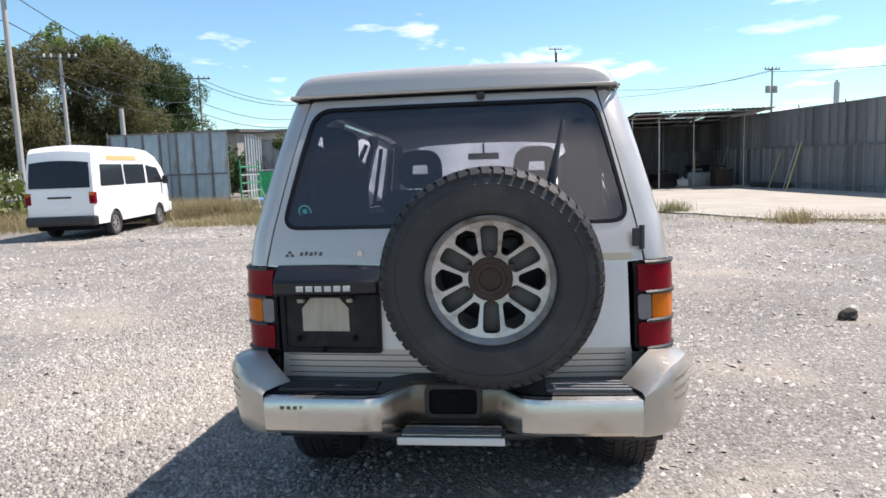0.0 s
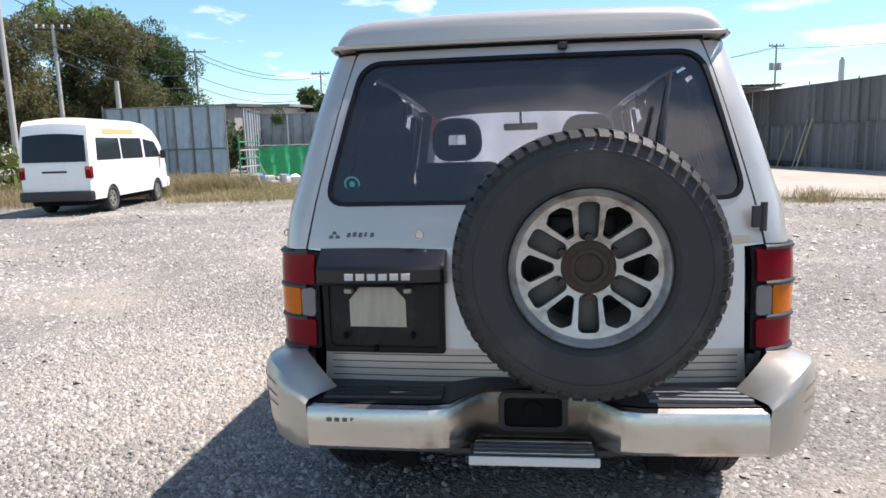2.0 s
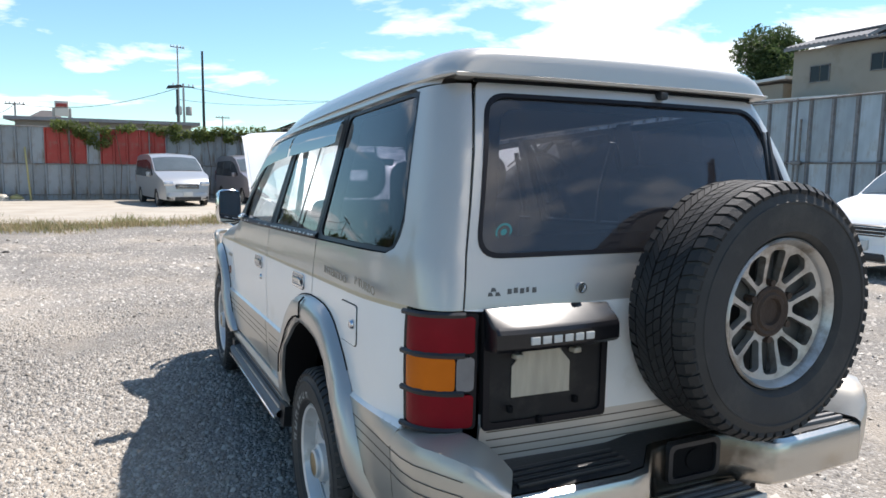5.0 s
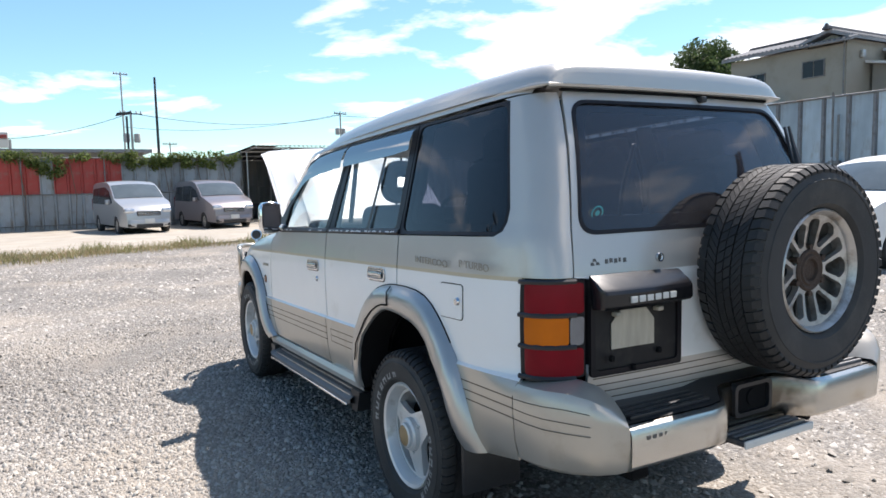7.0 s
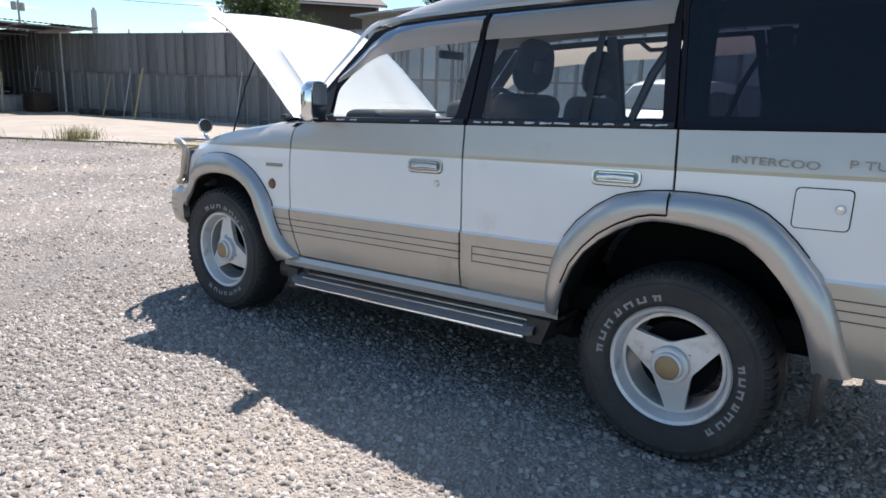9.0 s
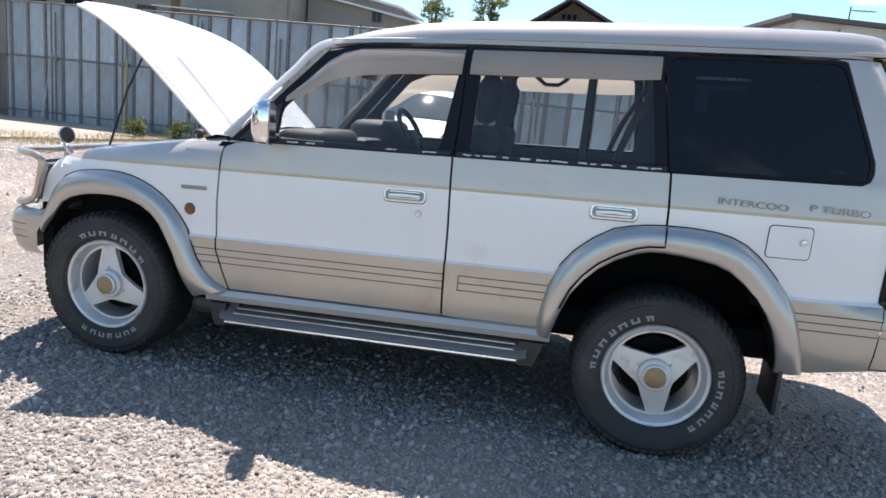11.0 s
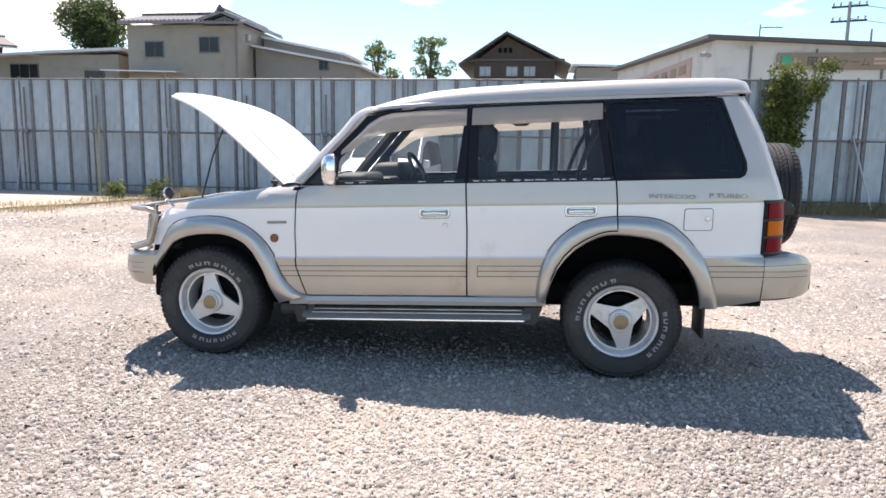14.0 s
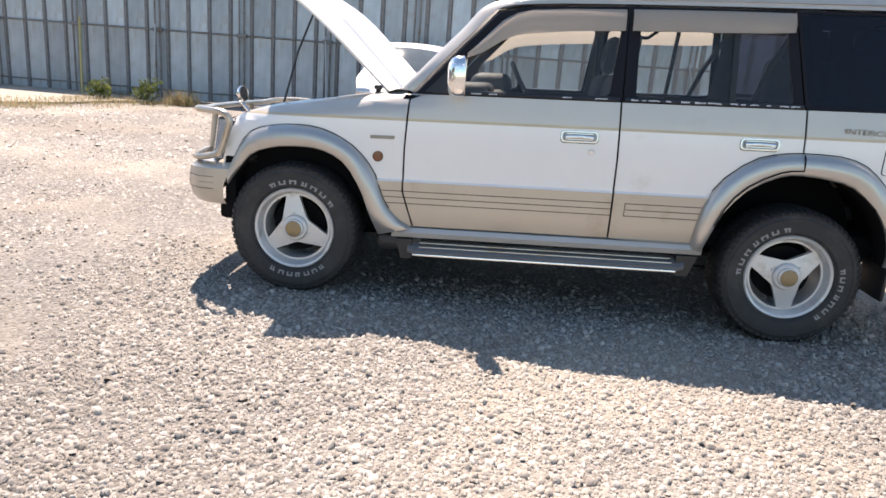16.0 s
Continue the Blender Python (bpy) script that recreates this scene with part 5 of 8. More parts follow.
# worn emblem and lettering, drawn as plain bars
for x, z in ((-0.607, 1.166), (-0.596, 1.154), (-0.618, 1.154)):
    cp("emblem_bar", patch([(x - 0.008, z - 0.005), (x + 0.008, z - 0.005), (x + 0.004, z + 0.005), (x - 0.004, z + 0.005)], gate_map(0.002), du=0.1, dv=0.1, lip=0.003), M_TEXT, gate)
for k in range(5):
    x, z = -0.567 + k * 0.019, 1.152 + 0.002 * (k % 2)
    cp("emblem_bar", patch([(x, z), (x + 0.012 - 0.004 * (k == 3), z), (x + 0.014 - 0.004 * (k == 3), z + 0.014), (x + 0.003, z + 0.014)], gate_map(0.002), du=0.1, dv=0.1, lip=0.003), M_TEXT, gate)
cp("gold_badge", patch([(0.545, 1.118), (0.655, 1.118), (0.655, 1.142), (0.545, 1.142)], gate_map(0.004), du=0.1, dv=0.1, lip=0.005), M_GOLD, gate)
for z0 in (1.155, 0.705):
    bm = bmesh.new()
    add_tube(bm, [(0.688, -0.955, z0), (0.688, -0.955, z0 + 0.085)], 0.010, 12)
    add_box(bm, (0.655, -0.960, z0 + 0.01), (0.69, -0.945, z0 + 0.075), 0.004)
    cp("hinge", bm, M_PLASTIC, gate)

# number plate recess with glossy garnish
bm = patch(round_poly([(-0.648, 0.782), (-0.262, 0.782), (-0.255, 1.112), (-0.648, 1.112)], 0.02), gate_map(0.005), du=0.2, dv=0.2, lip=0.02)
plate_panel = cp("plate_panel", bm, M_PLATEBLACK, gate)
bm = patch(round_poly([(-0.648, 0.784), (-0.258, 0.784), (-0.256, 1.03), (-0.648, 1.03)], 0.012), gate_map(0.014), [round_poly([(-0.630, 0.803), (-0.276, 0.803), (-0.276, 1.016), (-0.630, 1.016)], 0.02)], du=0.2, dv=0.2, lip=0.008)
cp("plate_surround", bm, M_SURROUND, plate_panel)
bm = bmesh.new()
prof = [(-0.958, 1.119), (-0.962, 1.1185), (-1.031, 1.079), (-1.040, 1.071), (-1.046, 1.060), (-1.047, 1.022), (-1.038, 1.012), (-0.985, 1.010)]
add_loft(bm, [[(x, y + k * min(1.0, (-0.958 - y) / 0.07), z) for y, z in prof] for x, k in ((-0.648, 0.030), (-0.645, 0.014), (-0.638, 0.010), (-0.58, 0.0025), (-0.52, -0.002), (-0.45, -0.004), (-0.38, -0.002), (-0.32, 0.0025), (-0.262, 0.010), (-0.252, 0.014), (-0.247, 0.030))], cap=True)
bmesh.ops.recalc_face_normals(bm, faces=bm.faces[:])
garnish = cp("garnish", bm, M_GARNISH, plate_panel, sharp=14)
for k in range(6):
    bm = bmesh.new()
    add_box(bm, (-0.553 + k * 0.0348, -1.0525, 1.030), (-0.527 + k * 0.0348, -1.044, 1.050), 0.001)
    cp("name_bar", bm, M_PALE, garnish)
bm = patch([(-0.562, 0.868), (-0.380, 0.868), (-0.380, 0.955), (-0.415, 0.995), (-0.527, 0.995), (-0.562, 0.955)], gate_map(0.010), du=0.3, dv=0.3, lip=0.004)
cp("bare_plate", bm, M_PLATE, plate_panel)
for x in (-0.557, -0.37):
    bm = bmesh.new()
    add_box(bm, (x - 0.013, -1.004, 0.980), (x + 0.013, -0.975, 0.996), 0.005)
    cp("plate_lamp", bm, M_PLATE, plate_panel)
for x, z in ((-0.575, 0.842), (-0.36, 0.842), (-0.48, 0.80)):
    bm = bmesh.new()
    add_box(bm, (x - 0.007, -0.992, z - 0.010), (x + 0.007, -0.975, z + 0.010), 0.003)
    cp("clip", bm, M_GAP, plate_panel)

# tail lamps with black guards
def lamp_piece(z0, z1, a, b, off, r=0.012):
    """Part of the lamp between two heights; a and b: share of the way from the flank to the tailgate."""
    def u(k, z):
        return -0.808 + (u_end(z) + 0.002 + 0.808) * k
    pts = [(u(a, z0), z0), (u(a, z1), z1), (u(b, z1), z1), (u(b, z0), z0)]
    return patch(round_poly(pts, r, 3), side_map(off), du=0.04, dv=0.05, lip=0.02, flip=True)


lamps = pair("tail_lamp", lamp_piece(0.792, 1.108, 0.0, 1.0, 0.006), M_SURROUND, label="red and amber tail lamp behind black guard")
for z0, z1, a, b, m, nm in ((1.003, 1.100, 0.13, 0.995, M_RED, "brake_lens"), (0.900, 0.992, 0.13, 0.80, M_AMBER, "indicator_lens"), (0.900, 0.992, 0.815, 0.995, M_SMOKELENS, "reversing_lens"), (0.800, 0.890, 0.13, 0.995, M_RED, "reflector_lens")):
    pair(nm, lamp_piece(z0, z1, a, b, 0.016), m, lamps)
for z in (1.105, 0.997, 0.894, 0.792):
    bm = bmesh.new()
    add_tube(bm, [side_map(0.014)(-0.80 + (u_end(z) + 0.82) * k, z) for k in (0.06, 0.2, 0.4, 0.6, 0.8, 0.97)], 0.009, 6)
    pair("lamp_guard", bm, M_BLACK, lamps)

# rear bumper: moulded corners, stained steel bar with a raised middle, towing socket and folding step
bm = bmesh.new()
plan = [(-0.858, -0.822), (-0.859, -0.90), (-0.850, -0.97), (-0.822, -1.04), (-0.772, -1.10), (-0.72, -1.138), (-0.665, -1.155)]
rows = []
for inset, z in ((0.10, 0.492), (0.02, 0.498), (0.004, 0.515), (0.0, 0.58), (0.0, 0.68), (0.003, 0.742), (0.022, 0.768), (0.07, 0.780), (0.16, 0.784)):
    row = []
    for i, (x, y) in enumerate(plan):
        k = i / (len(plan) - 1)
        row.append((x / 0.858 * lerp_table(SIDE, z) + inset * (1 - 0.6 * k), y + inset * k * 0.7, z + (0.008 * math.sin(k * 2.6) if z > 0.69 else 0.03 * k) - float(np.interp(k, [0, 0.5, 0.67, 0.83, 1], [0, 0, 0.018, 0.05, 0.095])) * min(1.0, max(0.0, (z - 0.6) / 0.18))))
    rows.append(row)
add_loft(bm, rows)
ends = [row[-1] for row in rows[:-1]]
n0 = len(bm.faces)
add_loft(bm, [ends, [(min(x - 0.012, -0.62), -1.05, z) for x, y, z in ends], [(min(x - 0.035, -0.64), -0.955, z) for x, y, z in ends]])
# inner walls take dark grey for the shadow they lie in
for i, f in enumerate(bm.faces):
    f.material_index = 1 if i >= n0 else 0
bmesh.ops.recalc_face_normals(bm, faces=bm.faces[:])
corner = pair("bumper_corner", bm, [M_BEIGE, M_PLASTIC], label="champagne moulded bumper corner")
for k, z in enumerate((0.722, 0.688, 0.654)):
    bm = bmesh.new()
    pts = [(x / 0.858 * lerp_table(SIDE, z) - 0.0006, y - 0.0006, z + (0.008 * math.sin(i / 6 * 2.6) if z > 0.7 else 0.0) - (0.018 * (z - 0.6) / 0.18 if i == 4 else 0.0)) for i, (x, y) in enumerate(plan[:5])]
    add_tube(bm, pts, 0.0013, 5)
    pair("bumper_groove", bm, M_GROOVE, corner)
bm = bmesh.new()
xs = [-0.66, -0.5, -0.30, -0.235, -0.15, -0.11, 0, 0.11, 0.17, 0.255, 0.32, 0.5, 0.66]
hump = [0, 0, 0, 0.1, 0.9, 1, 1, 1, 0.9, 0.1, 0, 0, 0]
add_loft(bm, [[(x, -1.155 - 0.016 * (1 - (x / 0.66) ** 2) - dy + 0.105 * h, z + 0.024 * h * (z > 0.63)) for x, h in zip(xs, hump)] for dy, z in ((-0.09, 0.530), (-0.01, 0.532), (0.004, 0.547), (0.006, 0.59), (0.004, 0.645), (-0.004, 0.662), (-0.022, 0.670))])
bmesh.ops.recalc_face_normals(bm, faces=bm.faces[:])
bumper = cp("rear_bumper", bm, M_STAINREFLECT, suv, "stained steel rear bumper bar with a dark reflection coloured into its middle")
bm = bmesh.new()
add_loft(bm, [[(x, -1.13 - 0.016 * (1 - (x / 0.66) ** 2) + 0.105 * h, 0.674 + 0.020 * h) for x, h in zip(xs, hump)], [(x, -0.96, 0.690 + 0.018 * h) for x, h in zip(xs, hump)]])
pad = cp("step_pad", bm, M_BLACK, bumper)
for x0, x1 in ((-0.62, -0.26), (0.34, 0.63)):
    for k in range(4):
        bm = bmesh.new()
        add_box(bm, (x0, -1.115 + k * 0.026, 0.674), (x1, -1.10 + k * 0.026, 0.688 + k * 0.002), 0.003)
        cp("pad_rib", bm, M_BOARD if x0 > 0 else M_BLACK, pad)
ring_out = round_poly([(-0.092, 0.570), (0.112, 0.570), (0.112, 0.690), (-0.092, 0.690)], 0.026, 5)
ring_in = round_poly([(-0.076, 0.584), (0.096, 0.584), (0.096, 0.676), (-0.076, 0.676)], 0.02, 5)
sock = cp("tow_socket", patch(ring_out, lambda u, v: Vector((u, -1.084, v)), [ring_in], du=0.2, dv=0.2, lip=0.03), M_BLACK, bumper)
bm = bmesh.new()
add_box(bm, (-0.080, -1.072, 0.580), (0.100, -1.05, 0.680), 0.004)
add_tube(bm, [(0.012, -1.06, 0.632), (0.012, -1.078, 0.632)], 0.030, 16)
add_tube(bm, [(-0.045, -1.06, 0.610), (0.03, -1.072, 0.618)], 0.008, 6)
cp("socket_cover", bm, M_GAP, sock)
for k in range(4):
    bm = bmesh.new()
    add_box(bm, (-0.60 + k * 0.024, -1.1655, 0.624), (-0.585 + k * 0.024, -1.155, 0.637), 0.001)
    cp("badge_bar", bm, M_TEXT, bumper)
bm = bmesh.new()
add_box(bm, (-0.178, -1.185, 0.513), (0.195, -1.0, 0.533), 0.006)
step = cp("folding_step", bm, M_PLASTIC, suv, "folding rear step with pale edge")
for k in range(6):
    bm = bmesh.new()
    add_box(bm, (-0.165, -1.17 + k * 0.028, 0.532), (0.182, -1.156 + k * 0.028, 0.540), 0.002)
    cp("step_rib", bm, M_STEEL if k in (0, 3) else M_BOARD, step)
bm = bmesh.new()
add_box(bm, (-0.178, -1.193, 0.508), (0.195, -1.184, 0.536), 0.004)
cp("step_edge", bm, M_PALE, step)
bm = bmesh.new()
add_tube(bm, [(-0.36, -0.9, 0.50), (-0.34, -1.02, 0.495), (-0.25, -1.06, 0.50), (0.24, -1.06, 0.50), (0.33, -1.02, 0.495), (0.35, -0.9, 0.50)], 0.018)
cp("step_bracket", bm, M_BLACK, step)

# underside: plain near-black boxes that also block light under the car
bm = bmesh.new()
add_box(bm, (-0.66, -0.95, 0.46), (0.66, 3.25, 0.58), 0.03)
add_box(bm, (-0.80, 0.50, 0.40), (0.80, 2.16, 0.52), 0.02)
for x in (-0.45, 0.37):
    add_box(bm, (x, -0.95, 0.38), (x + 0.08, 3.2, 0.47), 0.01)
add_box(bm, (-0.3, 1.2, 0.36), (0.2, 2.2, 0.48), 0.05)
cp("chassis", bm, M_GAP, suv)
# unseen boxes added to stop sunlight crossing beneath the car
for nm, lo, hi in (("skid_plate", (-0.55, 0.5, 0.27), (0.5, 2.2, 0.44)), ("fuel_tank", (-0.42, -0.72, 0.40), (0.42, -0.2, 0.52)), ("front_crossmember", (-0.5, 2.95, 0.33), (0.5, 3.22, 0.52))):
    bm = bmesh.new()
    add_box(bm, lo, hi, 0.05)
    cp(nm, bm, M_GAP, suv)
for y in (0.0, 2.70):
    bm = bmesh.new()
    add_tube(bm, [(-0.66, y, 0.37), (0.66, y, 0.37)], 0.05)
    add_lathe(bm, [(0.0, 0.13), (0.09, 0.10), (0.13, 0.0), (0.09, -0.10), (0.0, -0.13)], 16, Matrix.Translation((0.12 if y < 1 else 0.3, y, 0.36)))
    cp("axle", bm, M_BLACK, suv, rake=False)
bm = bmesh.new()
add_tube(bm, [(0.42, -0.3, 0.44), (0.48, -0.75, 0.45), (0.50, -0.98, 0.45)], 0.025)
cp("exhaust", bm, M_GAP, suv)


# wheels: local z points out of the car
def tyre_bm(R, W, rim_r):
    bm = bmesh.new()
    w = W / 2
    add_lathe(bm, [(rim_r, w * 0.70), (rim_r + 0.012, w * 0.86), (rim_r + 0.020, w * 0.93), (rim_r + 0.023, w * 0.955), (rim_r + 0.028, w * 0.955), (rim_r + 0.045, w * 0.985), (rim_r + (R - rim_r) * 0.55, w * 1.0), (rim_r + (R - rim_r) * 0.62, w * 0.995), (rim_r + (R - rim_r) * 0.63, w * 1.018), (rim_r + (R - rim_r) * 0.66, w * 1.018), (rim_r + (R - rim_r) * 0.67, w * 0.99), (R - 0.04, w * 0.95), (R - 0.016, w * 0.86), (R - 0.009, w * 0.70), (R - 0.009, 0), (R - 0.009, -w * 0.70), (R - 0.016, -w * 0.86), (R - 0.04, -w * 0.95), (rim_r + 0.045, -w * 0.985), (rim_r, -w * 0.70)], 72)
    bmesh.ops.recalc_face_normals(bm, faces=bm.faces[:])
    return bm


def tread_blocks(parent, R, W, blocks=60):
    """Six rows of tread blocks round a tyre: lugs at the shoulders, slanting slices, two stepped rows in the middle."""
    bm = bmesh.new()
    w = W / 2
    for row, (z0, z1, ph, skew) in enumerate(((-0.96, -0.57, 0.0, 0.3), (-0.53, -0.25, 0.4, 1.7), (-0.205, -0.012, 0.1, -0.5), (0.012, 0.205, 0.55, -0.5), (0.25, 0.53, 0.6, -1.7), (0.57, 0.96, 0.2, -0.3))):
        n = blocks if row in (0, 5) else int(blocks * 1.4) if row in (1, 4) else int(blocks * 1.1)
        for k in range(n):
            a = (k + ph) * 2 * math.pi / n
            da = math.pi / n * (0.78 if row in (0, 5) else 0.88)
            top = []
            for z, s in ((z0 * w, -1), (z1 * w, 1)):
                for e in (-1, 1):
                    edge = abs(z) > w * 0.9
                    top.append((R - (0.022 if edge else 0.0), a + e * da * (0.86 if edge else 1) + s * skew * da, z))
            if abs(z0) > 0.9 or abs(z1) > 0.9:
                # shoulder lugs bend down on to the side wall
                o = 0 if abs(z0) > 0.9 else 2
                mid = [(R - 0.004, (top[i][1] * 0.75 + top[i ^ 2][1] * 0.25), (top[i][2] * 0.84)) for i in (o, o + 1)]
                inner = [top[i ^ 2] for i in (o, o + 1)]
                rings = [inner, mid, [top[o], top[o + 1]]]
            else:
                rings = [[top[0], top[1]], [top[2], top[3]]]
            vt = [[bm.verts.new((r * math.cos(q), r * math.sin(q), z)) for r, q, z in ring] for ring in rings]
            vb = [[bm.verts.new(((r - 0.012) * math.cos(q), (r - 0.012) * math.sin(q), z * (0.97 if abs(z) > w * 0.9 else 1))) for r, q, z in ring] for ring in rings]
            for A, B, C, D in zip(vt, vt[1:], vb, vb[1:]):
                bm.faces.new((A[0], A[1], B[1], B[0]))
                bm.faces.new((A[0], B[0], D[0], C[0]))
                bm.faces.new((A[1], C[1], D[1], B[1]))
            bm.faces.new((vt[0][0], vb[0][0], vb[0][1], vt[0][1]))
            bm.faces.new((vt[-1][0], vt[-1][1], vb[-1][1], vb[-1][0]))
    bmesh.ops.recalc_face_normals(bm, faces=bm.faces[:])
    tagged(part("tread", bm, M_TREAD, parent), kind="stuff")


def tyre_marks(parent, w, rim_r, spans):
    """Maker's lettering on the side wall, as plain raised bars."""
    r0, r1 = rim_r + 0.031, rim_r + 0.055
    for a0, a1, n in spans:
        for k in range(n):
            q = a0 + (a1 - a0) * (k + 0.5) / n
            h = abs(a1 - a0) / n * 0.11
            bm = bmesh.new()
            for c in ((-2.2, 2.2) if k % 3 else (-2.2, 0.6)):
                add_loft(bm, [[(r * math.cos(radians(b)), r * math.sin(radians(b)), z) for b in (q + (c - 0.8) * h, q + (c + 0.8) * h)] for r, z in ((r0, w * 0.93), (r0, w * 0.985), (r1, w * 1.0), (r1, w * 0.93))])
            e = r0 if k % 2 else r1 - 0.008
            add_loft(bm, [[(r * math.cos(radians(b)), r * math.sin(radians(b)), z) for b in (q - 2.2 * h, q + 2.2 * h)] for r, z in ((e, w * 0.93), (e, w * (0.984 if k % 2 else 0.995)), (e + 0.007, w * (0.988 if k % 2 else 1.0)), (e + 0.007, w * 0.93))])
            bmesh.ops.recalc_face_normals(bm, faces=bm.faces[:])
            part("side_wall_bar", bm, M_TYREMARK, parent)


def disc(R, holes, dish, thick, n=64):
    circle = [(R * math.cos(2 * math.pi * k / n), R * math.sin(2 * math.pi * k / n)) for k in range(n)]
    return patch(circle, lambda u, v: Vector((u, v, dish(math.hypot(u, v)))), holes, du=0.04, dv=0.04, lip=thick)


def eye_hole(mid, spread, outer, depth):
    """A lens-shaped opening along the rim."""
    pts = []
    for k in range(13):
        a = -spread + 2 * spread * k / 12
        pts.append((outer, mid + a))
    for k in range(1, 12):
        a = spread - 2 * spread * k / 12
        pts.append((outer - depth * math.cos(a / spread * math.pi / 2) ** 0.62, mid + a))
    return [(r * math.cos(radians(a)), r * math.sin(radians(a))) for r, a in pts]


def side_wheel(at, turn, phase, spans=((8, 94, 7), (-142, -70, 7))):
    """A deep three-spoke wheel with white-lettered tyre."""
    w = new("wheel")
    w.parent = suv
    w.matrix_world = Matrix.Translation(at) @ Euler((0, radians(-90 if at[0] < 0 else 90), 0)).to_matrix().to_4x4() @ Euler((0, 0, radians(turn))).to_matrix().to_4x4()
    ty = part("tyre", tyre_bm(0.374, 0.262, 0.225), M_RUBBER, w)
    tread_blocks(ty, 0.374, 0.262)
    tyre_marks(ty, 0.131, 0.225, spans)
    bm = bmesh.new()
    add_lathe(bm, [(0.226, 0.098), (0.232, 0.106), (0.226, 0.114), (0.214, 0.108), (0.206, 0.088), (0.196, 0.05), (0.190, 0.0), (0.185, -0.10)], 64)
    part("rim", bm, M_WHEEL, w)
    holes = [eye_hole(phase + k * 120, 48, 0.185, 0.098) for k in range(3)]
    part("spokes", disc(0.197, holes, lambda r: 0.062 + 0.020 * math.cos(min(1, r / 0.18) * math.pi * 0.5), 0.03), M_WHEEL, w)
    bm = bmesh.new()
    add_lathe(bm, [(0.075, 0.074), (0.072, 0.098), (0.064, 0.104), (0.056, 0.104), (0.054, 0.118), (0.046, 0.122)], 40)
    for k in range(3):
        a = radians(phase + 60 + k * 120)
        add_tube(bm, [(0.082 * math.cos(a), 0.082 * math.sin(a), 0.07), (0.082 * math.cos(a), 0.082 * math.sin(a), 0.088)], 0.006, 8)
    part("hub", bm, M_WHEEL, w)
    bm = bmesh.new()
    add_lathe(bm, [(0.0, 0.126), (0.030, 0.125), (0.044, 0.121), (0.046, 0.115)], 32)
    part("hub_cap", bm, M_CAP, w)
    bm = bmesh.new()
    add_lathe(bm, [(0.0, -0.02), (0.12, -0.02), (0.15, 0.0), (0.15, -0.04)], 32)
    part("brake_disc", bm, M_GAP, w)
    return w


side_wheel((-0.745, 0.0, 0.369), 0, 9)
side_wheel((-0.745, 2.722, 0.369), 0, 188, ((-58, 34, 7), (150, 226, 7)))
side_wheel((0.745, 0.0, 0.369), 0, 40)
side_wheel((0.745, 2.722, 0.369), 0, 100)

# spare wheel on the tailgate
spare = new("spare_wheel")
spare.parent = suv
spare.matrix_world = Matrix.Translation((0.160, -1.118, 1.130)) @ Euler((radians(90), 0, 0)).to_matrix().to_4x4()
tread_blocks(part("tyre", tyre_bm(0.372, 0.255, 0.212), M_RUBBER, spare), 0.372, 0.255)
holes = []
for k in range(12):
    a = 90 + k * 30
    d, s = Vector((math.cos(radians(a)), math.sin(radians(a)))), Vector((-math.sin(radians(a)), math.cos(radians(a))))
    pts = [d * 0.074 + s * 0.025, d * 0.074 - s * 0.025, d * 0.180 - s * 0.030, d * 0.180 + s * 0.030] if k % 2 == 0 else [d * 0.092 + s * 0.011, d * 0.092 - s * 0.011, d * 0.160 - s * 0.040, d * 0.182 - s * 0.018, d * 0.182 + s * 0.018, d * 0.160 + s * 0.040]
    holes.append(round_poly([(p.x, p.y) for p in pts], 0.020 if k % 2 == 0 else 0.009, 4))
part("spokes", disc(0.197, holes, lambda r: 0.060 + 0.026 * min(1, r / 0.19) ** 2, 0.022), M_ALLOY, spare)
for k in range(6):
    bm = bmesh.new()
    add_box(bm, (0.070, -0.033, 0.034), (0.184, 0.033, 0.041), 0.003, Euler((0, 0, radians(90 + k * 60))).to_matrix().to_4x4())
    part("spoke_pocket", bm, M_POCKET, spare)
bm = bmesh.new()
add_lathe(bm, [(0.213, 0.096), (0.216, 0.106), (0.210, 0.112), (0.200, 0.098), (0.195, 0.086), (0.193, 0.03), (0.18, -0.09)], 64)
part("rim", bm, M_ALLOY, spare)
bm = bmesh.new()
add_lathe(bm, [(0.0, 0.062), (0.036, 0.062), (0.040, 0.072), (0.050, 0.074), (0.056, 0.069), (0.066, 0.073), (0.073, 0.069), (0.076, 0.060)], 36)
part("hub", bm, M_RUST, spare)
for k in range(6):
    a = radians(90 + k * 60)
    bm = bmesh.new()
    add_tube(bm, [(0.082 * math.cos(a), 0.082 * math.sin(a), 0.04), (0.082 * math.cos(a), 0.082 * math.sin(a), 0.072)], 0.011, 6)
    part("wheel_nut", bm, M_RUST, spare)
bm = bmesh.new()
add_lathe(bm, [(0.195, -0.10), (0.10, -0.06), (0.0, -0.06)], 32)
add_box(bm, (-0.1, -0.13, -0.16), (0.1, 0.13, -0.06), 0.02)
part("carrier", bm, M_BLACK, spare)

